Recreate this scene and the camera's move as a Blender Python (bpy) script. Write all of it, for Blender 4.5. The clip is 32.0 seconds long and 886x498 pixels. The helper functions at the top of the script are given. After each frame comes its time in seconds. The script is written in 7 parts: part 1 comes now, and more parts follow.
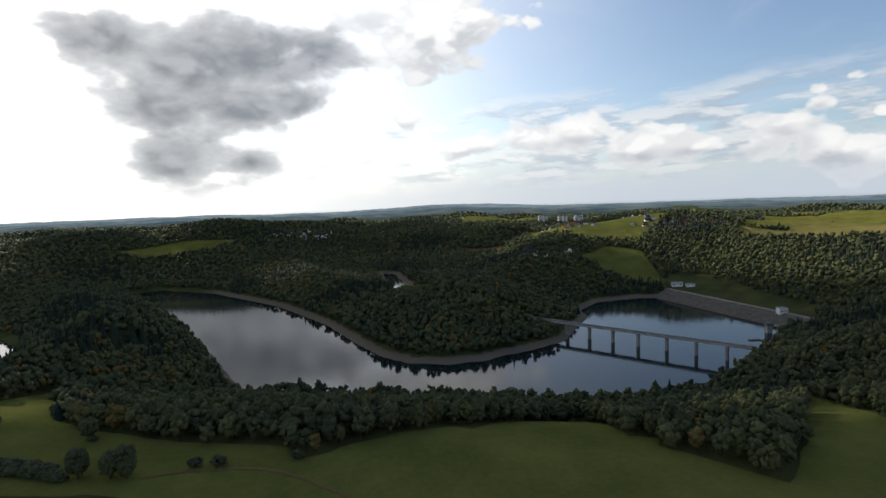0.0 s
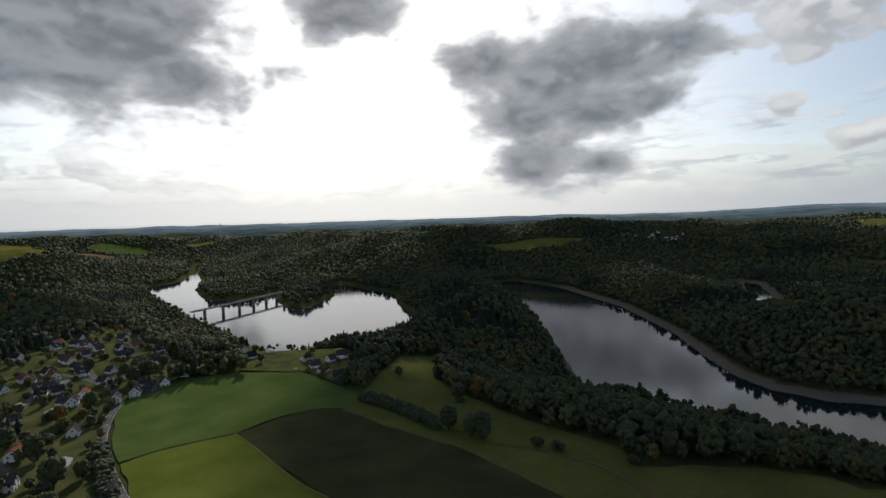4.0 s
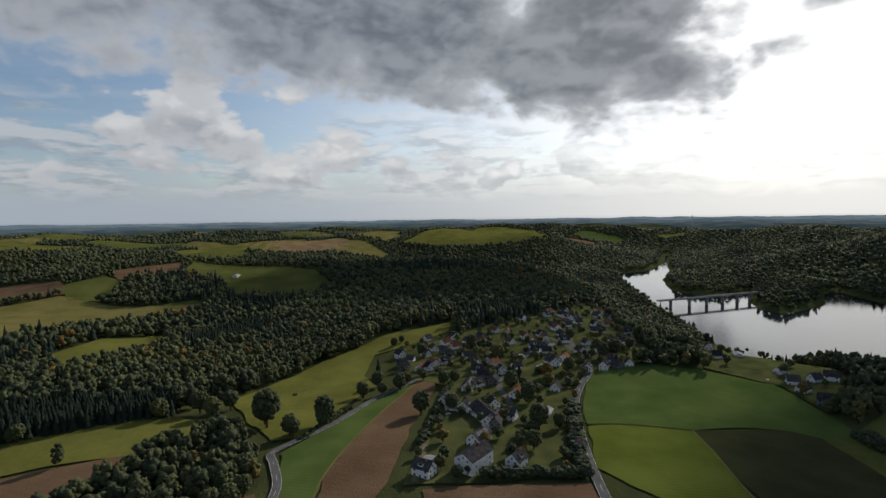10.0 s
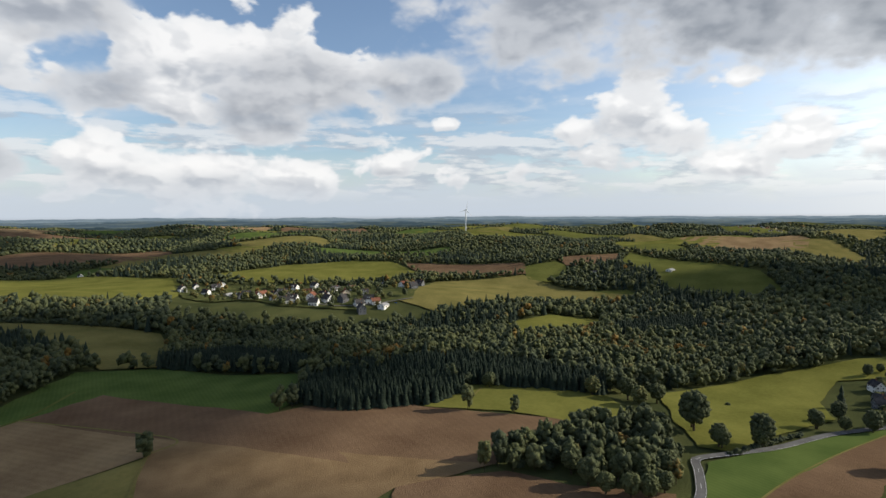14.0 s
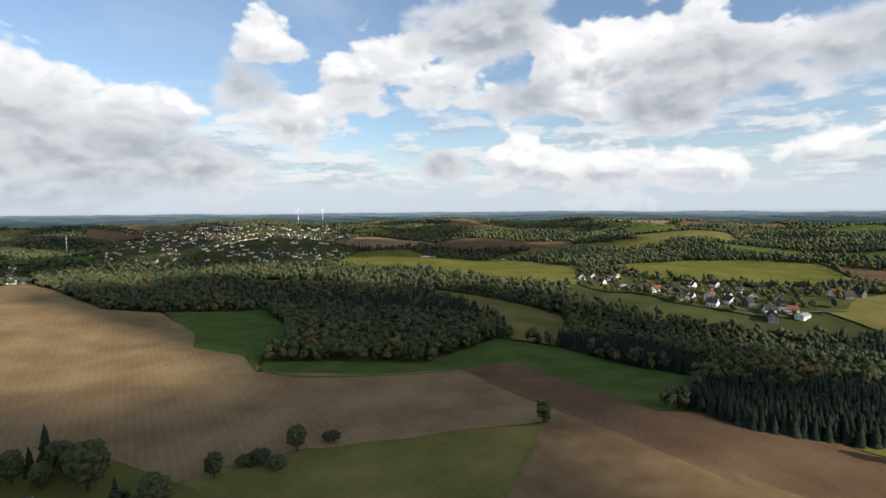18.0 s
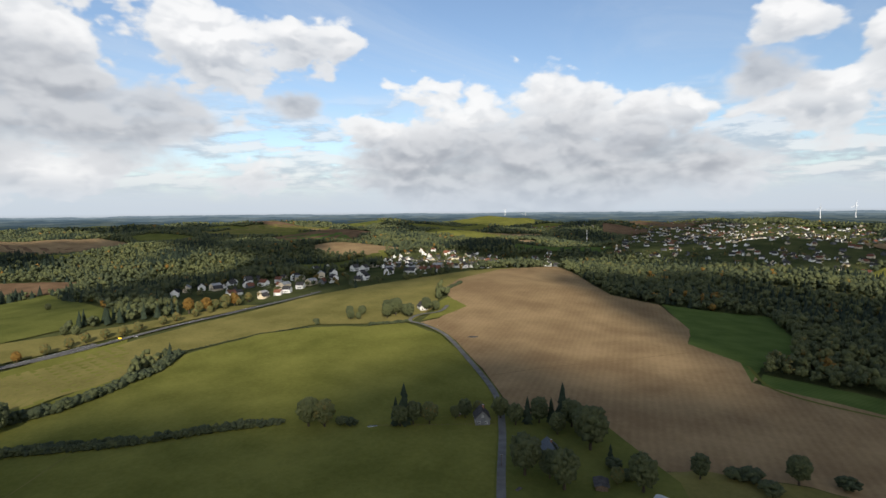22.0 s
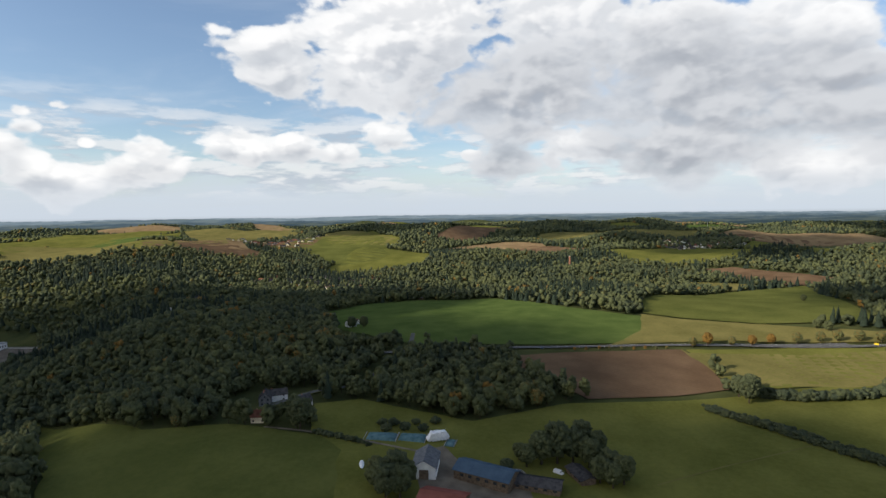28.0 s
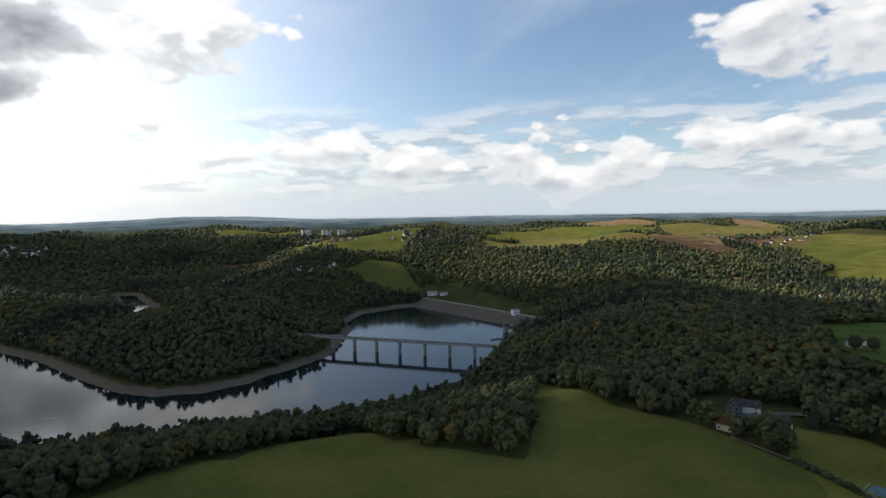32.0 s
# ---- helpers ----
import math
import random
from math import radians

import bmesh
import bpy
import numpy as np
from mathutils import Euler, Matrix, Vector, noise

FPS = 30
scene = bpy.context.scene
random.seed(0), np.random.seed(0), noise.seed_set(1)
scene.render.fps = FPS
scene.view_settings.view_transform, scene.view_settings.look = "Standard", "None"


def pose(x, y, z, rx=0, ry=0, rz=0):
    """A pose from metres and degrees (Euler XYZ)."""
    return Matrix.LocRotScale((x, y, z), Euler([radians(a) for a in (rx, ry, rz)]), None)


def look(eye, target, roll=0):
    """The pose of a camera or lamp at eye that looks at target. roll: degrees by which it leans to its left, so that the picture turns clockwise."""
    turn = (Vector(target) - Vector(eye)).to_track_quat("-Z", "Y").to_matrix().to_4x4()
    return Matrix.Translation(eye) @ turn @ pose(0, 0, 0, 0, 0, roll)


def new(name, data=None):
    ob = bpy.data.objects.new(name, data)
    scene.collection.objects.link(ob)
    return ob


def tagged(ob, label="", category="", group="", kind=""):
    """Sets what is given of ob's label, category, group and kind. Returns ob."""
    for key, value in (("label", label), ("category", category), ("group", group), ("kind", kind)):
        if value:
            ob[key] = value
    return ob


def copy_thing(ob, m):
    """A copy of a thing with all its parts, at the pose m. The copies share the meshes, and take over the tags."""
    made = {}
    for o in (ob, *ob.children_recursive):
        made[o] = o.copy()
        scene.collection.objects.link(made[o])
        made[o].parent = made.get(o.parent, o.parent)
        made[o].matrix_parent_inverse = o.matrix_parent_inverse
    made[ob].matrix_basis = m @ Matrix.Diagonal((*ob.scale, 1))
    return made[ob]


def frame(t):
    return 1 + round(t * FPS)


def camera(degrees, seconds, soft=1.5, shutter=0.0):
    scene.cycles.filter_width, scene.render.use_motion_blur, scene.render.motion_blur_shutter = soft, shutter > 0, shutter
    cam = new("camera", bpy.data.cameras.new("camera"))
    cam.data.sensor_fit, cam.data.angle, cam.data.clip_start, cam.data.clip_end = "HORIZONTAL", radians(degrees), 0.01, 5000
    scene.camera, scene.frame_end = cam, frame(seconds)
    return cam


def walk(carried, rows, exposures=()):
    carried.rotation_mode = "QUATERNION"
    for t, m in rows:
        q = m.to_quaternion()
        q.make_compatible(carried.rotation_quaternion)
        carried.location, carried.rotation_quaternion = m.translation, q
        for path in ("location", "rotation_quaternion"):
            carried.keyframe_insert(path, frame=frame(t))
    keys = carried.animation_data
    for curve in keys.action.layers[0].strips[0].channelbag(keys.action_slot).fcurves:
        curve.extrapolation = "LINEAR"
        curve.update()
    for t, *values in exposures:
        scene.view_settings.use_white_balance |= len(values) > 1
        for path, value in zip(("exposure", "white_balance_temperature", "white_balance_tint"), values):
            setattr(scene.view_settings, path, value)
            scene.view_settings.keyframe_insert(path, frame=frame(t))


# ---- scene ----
cam = camera(78.82, 32.0)
PATH = [
    (0.0, pose(0, 0, 150, 85.37, 1.90, -0.00)),
    (0.5, pose(0, 0, 150, 85.57, 1.90, 4.46)),
    (1.0, pose(0, 0, 150, 85.70, 1.96, 8.86)),
    (1.5, pose(0, 0, 150, 85.84, 1.87, 13.33)),
    (2.0, pose(0, 0, 150, 85.97, 1.86, 17.98)),
    (2.5, pose(0, 0, 150, 86.13, 1.80, 23.22)),
    (3.0, pose(0, 0, 150, 86.26, 1.83, 28.14)),
    (3.5, pose(0, 0, 150, 86.35, 1.69, 32.07)),
    (4.0, pose(0, 0, 150, 86.47, 1.62, 35.73)),
    (4.5, pose(0, 0, 150, 86.50, 1.58, 39.27)),
    (6.5, pose(0, 0, 150, 86.63, 1.25, 52.86)),
    (7.0, pose(0, 0, 150, 86.61, 1.13, 56.26)),
    (7.5, pose(0, 0, 150, 86.62, 1.03, 60.27)),
    (8.0, pose(0, 0, 150, 86.62, 0.88, 64.77)),
    (8.5, pose(0, 0, 150, 86.60, 0.84, 69.38)),
    (9.0, pose(0, 0, 150, 86.62, 0.80, 74.19)),
    (9.5, pose(0, 0, 150, 86.59, 0.79, 78.70)),
    (10.0, pose(0, 0, 150, 86.57, 0.72, 82.96)),
    (10.5, pose(0, 0, 150, 86.51, 0.64, 87.81)),
    (11.0, pose(0, 0, 150, 86.49, 0.58, 93.00)),
    (11.5, pose(0, 0, 150, 86.46, 0.46, 98.70)),
    (12.0, pose(0, 0, 150, 86.43, 0.34, 104.96)),
    (12.5, pose(0, 0, 150, 86.43, 0.28, 110.94)),
    (13.0, pose(0, 0, 150, 86.36, 0.26, 116.20)),
    (13.5, pose(0, 0, 150, 86.30, 0.29, 121.37)),
    (14.0, pose(0, 0, 150, 86.29, 0.33, 127.03)),
    (14.5, pose(0, 0, 150, 86.24, 0.14, 133.05)),
    (16.5, pose(0, 0, 150, 86.02, 0.09, 151.48)),
    (17.0, pose(0, 0, 150, 85.95, 0.15, 156.06)),
    (17.5, pose(0, 0, 150, 85.87, 0.28, 161.31)),
    (18.0, pose(0, 0, 150, 85.81, 0.40, 167.43)),
    (18.5, pose(0, 0, 150, 85.81, 0.42, 173.99)),
    (19.0, pose(0, 0, 150, 85.79, 0.42, 179.91)),
    (19.5, pose(0, 0, 150, 85.84, 0.48, 185.53)),
    (20.0, pose(0, 0, 150, 85.83, 0.53, 191.73)),
    (20.5, pose(0, 0, 150, 85.88, 0.50, 198.93)),
    (21.0, pose(0, 0, 150, 85.94, 0.54, 205.83)),
    (21.5, pose(0, 0, 150, 85.94, 0.50, 211.85)),
    (22.0, pose(0, 0, 150, 85.89, 0.51, 217.37)),
    (22.5, pose(0, 0, 150, 85.85, 0.49, 222.31)),
    (23.0, pose(0, 0, 150, 85.82, 0.48, 227.64)),
    (23.5, pose(0, 0, 150, 85.74, 0.42, 232.33)),
    (24.0, pose(0, 0, 150, 85.74, 0.54, 236.38)),
    (24.5, pose(0, 0, 150, 85.75, 0.67, 240.07)),
    (26.5, pose(0, 0, 150, 85.80, 0.91, 260.20)),
    (27.0, pose(0, 0, 150, 85.90, 1.13, 269.07)),
    (27.5, pose(0, 0, 150, 86.03, 0.97, 278.59)),
    (28.0, pose(0, 0, 150, 86.11, 0.78, 287.86)),
    (28.5, pose(0, 0, 150, 86.13, 0.82, 295.45)),
    (29.0, pose(0, 0, 150, 86.13, 0.89, 301.18)),
    (29.5, pose(0, 0, 150, 86.13, 0.99, 305.77)),
    (30.0, pose(0, 0, 150, 86.12, 1.02, 311.36)),
    (30.5, pose(0, 0, 150, 86.13, 1.02, 317.41)),
    (31.0, pose(0, 0, 150, 86.16, 1.00, 323.28)),
    (31.5, pose(0, 0, 150, 86.21, 0.93, 329.04)),
    (32.0, pose(0, 0, 150, 86.26, 0.92, 335.34)),
]
EXPOSURES = [(t, stops, 6150 if 3 < t < 12 else 6320, 10) for t, stops in ((0.0, 0.0), (2.0, -0.32), (4.0, -0.6), (7.0, -0.6), (9.0, -0.7), (11.0, -0.5), (14.0, 0.02), (17.0, 0.15), (20.0, 0.08), (23.5, 0.05), (28.0, 0.12), (30.0, 0.25), (32.0, 0.1))]
walk(cam, PATH, EXPOSURES)

# ---- sky and sun ----
SUN_BEARING, SUN_HEIGHT = 44.0, 26.0
world = bpy.data.worlds.new("sky")
scene.world = world
world.use_nodes = True
nt = world.node_tree
nt.nodes.clear()


def wn(kind, **settings):
    n = nt.nodes.new(kind)
    for key, value in settings.items():
        if key == "operation":
            n.operation = value
        elif key == "data_type":
            n.data_type = value
        elif key == "blend_type":
            n.blend_type = value
    return n


def wmath(op, a, b=None, c=None, clamp=False):
    n = nt.nodes.new("ShaderNodeMath")
    n.operation, n.use_clamp = op, clamp
    for k, v in enumerate((a, b, c)):
        if v is None:
            continue
        if isinstance(v, (int, float)):
            n.inputs[k].default_value = v
        else:
            nt.links.new(v, n.inputs[k])
    return n.outputs[0]


def wvec(op, a, b):
    n = nt.nodes.new("ShaderNodeVectorMath")
    n.operation = op
    for k, v in enumerate((a, b)):
        if isinstance(v, tuple):
            n.inputs[k].default_value = v
        else:
            nt.links.new(v, n.inputs[k])
    return n


def wstep(v, lo, hi, to0=0.0, to1=1.0):
    n = nt.nodes.new("ShaderNodeMapRange")
    n.interpolation_type = "SMOOTHSTEP"
    nt.links.new(v, n.inputs[0])
    for k, q in enumerate((lo, hi, to0, to1)):
        n.inputs[k + 1].default_value = q
    return n.outputs[0]


def wmix(f, a, b):
    n = nt.nodes.new("ShaderNodeMix")
    n.data_type = "RGBA"
    if isinstance(f, (int, float)):
        n.inputs[0].default_value = f
    else:
        nt.links.new(f, n.inputs[0])
    for k, v in ((6, a), (7, b)):
        if isinstance(v, tuple):
            n.inputs[k].default_value = (*v, 1)
        else:
            nt.links.new(v, n.inputs[k])
    return n.outputs[2]


def wnoise(vec, scale, detail=6.0, rough=0.55, warp=0.0):
    n = nt.nodes.new("ShaderNodeTexNoise")
    nt.links.new(vec, n.inputs["Vector"])
    n.inputs["Scale"].default_value, n.inputs["Detail"].default_value = scale, detail
    n.inputs["Roughness"].default_value, n.inputs["Distortion"].default_value = rough, warp
    return n.outputs[0]


def toward(bearing, height):
    """The direction at a bearing (degrees to the left of north) and a height over the horizon."""
    b, h = radians(bearing), radians(height)
    return Vector((-math.sin(b) * math.cos(h), math.cos(b) * math.cos(h), math.sin(h)))


# clouds: bearing, height over the horizon and half width, all in degrees
DARK_CLOUDS = sum([
    [(24.5, 13.5, 9.9), (18.9, 14.3, 9.2), (26.2, 9.4, 6.3), (19.7, 10.2, 6.9), (25.5, 5.5, 7.3), (19.5, 5.0, 4.0), (30.8, 15.3, 6.6), (11.8, 15.6, 5.3)],
    [(67.5, 16.9, 15.2), (60.9, 13.9, 7.3), (71.9, 17.1, 9.2), (44.7, 20.3, 6.3)],
    [(97.9, 21.0, 17.0), (84.6, 19.4, 15.5), (70.1, 15.7, 11.9), (60.9, 13.1, 7.3)],
    [(90.6, 19.4, 13.5), (143.7, 9.2, 3.6), (129.1, 13.6, 5.9), (141.2, 13.2, 7.3), (116.3, 19.7, 13.2)],
    [(163.0, 17.7, 7.9), (-172.9, 11.6, 5.0), (159.2, 11.0, 4.0), (145.8, 9.5, 5.3), (-143.1, 3.6, 10.6), (-153.4, 3.4, 11.2), (-167.0, 4.2, 7.9), (167.2, 4.6, 3.3)],
    [(-113.4, 8.8, 7.9), (-155.8, 4.2, 12.6), (-143.9, 5.2, 7.9), (-165.0, 4.8, 7.3), (-103.6, 9.0, 9.9), (-127.5, 10.6, 3.3)],
    [(-79.1, 11.8, 11.2), (-95.5, 10.7, 15.2), (-106.7, 9.5, 9.9), (-95.6, 4.9, 5.9), (-79.1, 5.3, 4.0)],
    [(14.8, 10.8, 4.0)],
], [])
WHITE_CLOUDS = sum([
    [(2.0, 17.2, 8.7), (7.7, 19.3, 7.5), (-2.2, 19.1, 5.6), (-4.1, 6.2, 3.9), (-9.4, 6.6, 4.5), (-13.9, 6.6, 4.5), (-19.4, 4.9, 4.1), (-24.5, 4.9, 3.5), (-32.2, 5.9, 4.4), (-34.4, 8.9, 1.6), (-29.9, 4.1, 3.1), (-36.7, 3.1, 4.4), (3.5, 8.8, 2.6)],
    [(68.6, 5.7, 4.4), (62.4, 4.6, 5.9), (56.4, 4.0, 5.0), (48.7, 5.1, 3.1)],
    [(108.1, 9.7, 7.2), (111.1, 5.4, 3.9), (103.9, 8.3, 3.9), (93.8, 6.4, 4.9), (87.2, 5.6, 4.9), (82.1, 5.1, 4.9), (77.0, 4.4, 3.2), (98.9, 4.4, 3.9), (98.7, 12.0, 3.1)],
    [(107.6, 10.1, 5.7), (103.5, 8.0, 3.2), (112.8, 8.5, 3.2), (126.4, 9.3, 2.4), (144.8, 15.2, 11.2), (137.7, 14.0, 5.6), (152.9, 10.0, 5.0), (153.4, 14.7, 8.7), (151.6, 4.5, 8.1), (142.9, 3.6, 6.9), (132.6, 4.9, 4.4), (125.9, 3.6, 3.2), (118.8, 4.5, 3.2), (110.5, 5.3, 2.4), (93.3, 6.2, 4.1), (87.5, 4.8, 3.7)],
    [(-145.7, 8.5, 11.2), (-153.6, 8.9, 8.7), (-142.5, 6.4, 6.9), (-159.5, 7.9, 8.1), (-167.1, 9.0, 5.6), (-176.5, 16.0, 5.9), (175.9, 13.8, 7.5), (167.3, 12.9, 6.9), (-176.4, 9.1, 6.9), (-169.3, 2.8, 5.6), (159.1, 4.9, 6.9), (149.5, 4.7, 5.0), (148.5, 15.4, 8.7), (154.2, 10.9, 3.7)],
    [(-99.5, 13.8, 12.5), (-108.5, 13.9, 11.2), (-119.6, 15.2, 11.2), (-128.8, 17.1, 7.5), (-97.1, 6.1, 5.6), (-123.3, 4.0, 4.1), (-105.7, 3.5, 6.2), (-145.0, 8.5, 8.1), (-153.1, 9.5, 9.4), (-160.5, 8.4, 7.5), (-136.9, 7.9, 3.7)],
    [(-70.4, 17.4, 14.4), (-82.0, 18.5, 16.2), (-94.4, 15.4, 13.7), (-104.5, 14.8, 13.7), (-57.3, 17.5, 6.2), (-62.7, 13.0, 5.0), (-51.5, 6.6, 3.6), (-58.0, 7.4, 2.9), (-66.1, 7.6, 4.4), (-75.1, 6.1, 1.6), (-85.4, 6.9, 4.7), (-95.6, 5.9, 4.1), (-106.9, 3.3, 5.0), (-43.2, 5.1, 4.1), (-34.6, 7.5, 2.5), (-35.2, 4.6, 3.7), (-38.8, 6.6, 1.1), (-37.0, 9.6, 1.5)],
    [(-4.5, 17.8, 6.2), (1.4, 18.1, 7.5), (-57.1, 14.4, 9.4), (-61.4, 15.0, 8.1), (-54.9, 16.6, 5.6), (-52.0, 6.3, 3.2), (-57.3, 6.6, 3.6), (-62.1, 6.4, 3.2), (-44.5, 4.6, 3.7), (-33.4, 6.2, 3.6), (-37.4, 9.4, 0.9), (-39.1, 6.4, 0.7)],
], [])
sky = nt.nodes.new("ShaderNodeTexSky")
sky.sky_type, sky.sun_disc = "NISHITA", False
sky.sun_elevation, sky.sun_rotation = radians(SUN_HEIGHT), radians(-SUN_BEARING)
sky.air_density, sky.dust_density, sky.ozone_density = 1.0, 0.6, 1.5
way = nt.nodes.new("ShaderNodeTexCoord").outputs["Generated"]
sep = nt.nodes.new("ShaderNodeSeparateXYZ")
nt.links.new(way, sep.inputs[0])
up = sep.outputs["Z"]
flatter = wvec("MULTIPLY", way, (1.0, 1.0, 1.7)).outputs[0]


def billow(shift):
    """Heaped, rounded shapes: rolling noise with cells in it."""
    v = wvec("ADD", flatter, shift).outputs[0] if shift else flatter
    soft = wnoise(v, 6.5, 5.0, 0.5)
    cells = nt.nodes.new("ShaderNodeTexVoronoi")
    cells.feature = "SMOOTH_F1"
    nt.links.new(wvec("ADD", v, wvec("MULTIPLY", wnoise_vec(v, 9.0), (0.12, 0.12, 0.12)).outputs[0]).outputs[0], cells.inputs["Vector"])
    cells.inputs["Scale"].default_value, cells.inputs["Smoothness"].default_value = 13.0, 0.6
    cells.inputs["Detail"].default_value, cells.inputs["Roughness"].default_value = 2.0, 0.5
    return wmath("MULTIPLY_ADD", cells.outputs["Distance"], -0.34, wmath("ADD", soft, 0.13))


def wnoise_vec(vec, scale):
    n = nt.nodes.new("ShaderNodeTexNoise")
    nt.links.new(vec, n.inputs["Vector"])
    n.inputs["Scale"].default_value, n.inputs["Detail"].default_value = scale, 3.0
    return n.outputs["Color"]


puff = billow(None)
wisp = wnoise(flatter, 34.0, 5.0, 0.55)
lit_puff = billow(tuple(0.03 * toward(SUN_BEARING, 60)))


def heap(clouds, rise=0.0):
    best = None
    for b, h, r in clouds:
        c = toward(b, h)
        d = wvec("DISTANCE", flatter, (c.x, c.y, c.z * 1.7 - rise)).outputs["Value"]
        m = wmath("MULTIPLY_ADD", d, -1.0 / radians(r), 1.0)
        best = m if best is None else wmath("SMOOTH_MAX", best, m, 0.45)
    return wmath("MAXIMUM", best, -1.0)


ragged = wmath("MULTIPLY_ADD", wmath("SUBTRACT", puff, 0.46), 2.3, wmath("MULTIPLY", wmath("SUBTRACT", wisp, 0.5), 0.42))
dark_body = wmath("ADD", heap(DARK_CLOUDS), wmath("MULTIPLY_ADD", ragged, 0.62, 0.16))
white_body = wmath("ADD", heap(WHITE_CLOUDS), wmath("MULTIPLY_ADD", ragged, 0.95, 0.0))
dark_mask = wstep(dark_body, -0.05, 0.4)
white_mask = wstep(white_body, -0.04, 0.22)
# above zero at a cloud's foot, below zero on its crown
foot = wmath("SUBTRACT", heap(WHITE_CLOUDS, 0.05), heap(WHITE_CLOUDS, -0.03))
crown = wstep(wmath("MULTIPLY_ADD", ragged, -0.35, foot), -0.35, 0.45, 1.0, 0.0)
relief = wmath("SUBTRACT", puff, lit_puff)
# thin high streaks and the pale band over the horizon
plane_up = wmath("MAXIMUM", wmath("ADD", up, 0.07), 0.02)
flat = nt.nodes.new("ShaderNodeCombineXYZ")
nt.links.new(wmath("DIVIDE", sep.outputs["X"], plane_up), flat.inputs[0])
nt.links.new(wmath("MULTIPLY", wmath("DIVIDE", sep.outputs["Y"], plane_up), 0.45), flat.inputs[1])
streak = wstep(wnoise(flat.outputs[0], 0.9, 7.0, 0.6, 0.6), 0.42, 0.76, 0.03, 0.42)
low = wstep(wmath("ADD", up, wmath("MULTIPLY", wmath("SUBTRACT", puff, 0.5), 0.1)), 0.0, 0.1, 1.0, 0.0)
near_sun = wvec("DOT_PRODUCT", way, tuple(toward(SUN_BEARING, 20))).outputs["Value"]
sunny = wstep(near_sun, 0.1, 0.85)
glow = wmath("POWER", wmath("MAXIMUM", near_sun, 0.0), 4.5)
blue = wvec("MULTIPLY", sky.outputs[0], (0.13, 0.13, 0.132)).outputs[0]
blue = wmix(wmath("MULTIPLY", glow, 0.9), blue, (2.2, 2.1, 1.95))
haze = wmix(glow, (0.58, 0.64, 0.71), (1.5, 1.44, 1.3))
clear = wmix(wmath("MULTIPLY", low, 0.82), wmix(streak, blue, wmix(glow, (0.64, 0.71, 0.79), (1.7, 1.64, 1.5))), haze)
lit_side = wmath("MULTIPLY_ADD", wstep(relief, -0.11, 0.1), 0.45, wmath("MULTIPLY", crown, 0.62), clamp=True)
bright = wmix(lit_side, wmix(glow, (0.5, 0.52, 0.55), (1.0, 0.98, 0.93)), wmix(glow, (0.98, 0.955, 0.92), (1.95, 1.9, 1.78)))
bright = wmix(wstep(white_body, 0.12, 0.6), wmix(0.5, bright, (0.84, 0.84, 0.83)), bright)
grey = wmix(wstep(dark_body, 0.05, 0.75), wmix(0.5, bright, (0.6, 0.62, 0.65)), wmix(wstep(relief, -0.19, 0.19), wmix(sunny, (0.38, 0.4, 0.435), (0.17, 0.19, 0.215)), wmix(sunny, (0.62, 0.63, 0.645), (0.4, 0.415, 0.435))))
layered = wvec("MULTIPLY", way, (1.0, 1.0, 4.6)).outputs[0]
bank = wnoise(layered, 7.5, 7.0, 0.56)
bank_over = wnoise(wvec("ADD", layered, (0.0, 0.0, 0.07)).outputs[0], 7.5, 7.0, 0.56)
bank_mask = wmath("MULTIPLY", wmath("MULTIPLY", wstep(bank, 0.44, 0.54), wstep(up, 0.015, 0.06)), wstep(wmath("MULTIPLY_ADD", bank, -0.12, up), 0.06, 0.15, 1.0, 0.0))
bank_mask = wmath("MULTIPLY", bank_mask, wmath("MULTIPLY_ADD", glow, -0.45, 0.68))
bank_tone = wmix(wstep(wmath("SUBTRACT", bank, bank_over), -0.07, 0.09), wmix(glow, (0.46, 0.5, 0.56), (0.9, 0.88, 0.84)), wmix(glow, (0.84, 0.82, 0.8), (2.0, 1.92, 1.78)))
clear = wmix(bank_mask, clear, bank_tone)
whole = wmix(wmath("MULTIPLY", white_mask, wmath("MULTIPLY_ADD", wstep(glow, 0.3, 0.75), -0.7, 0.94)), clear, bright)
whole = wmix(wmath("MULTIPLY", dark_mask, 0.92), whole, grey)
fade = wstep(up, 0.0, 0.075, 0.62, 0.0)
whole = wmix(fade, whole, haze)
whole = wmix(wstep(up, -0.02, 0.0, 1.0, 0.0), whole, (0.1, 0.12, 0.11))
back = nt.nodes.new("ShaderNodeBackground")
back.inputs["Strength"].default_value = 1.0
nt.links.new(whole, back.inputs["Color"])
nt.links.new(back.outputs[0], nt.nodes.new("ShaderNodeOutputWorld").inputs["Surface"])
world.cycles.sampling_method = "MANUAL"
world.cycles.sample_map_resolution = 512

sun = new("sun", bpy.data.lights.new("sun", "SUN"))
sun.data.energy, sun.data.angle, sun.data.color = 5.0, radians(0.6), (1.0, 0.9, 0.74)
sun.matrix_world = look(tuple(3000 * toward(SUN_BEARING, SUN_HEIGHT)), (0, 0, 0))

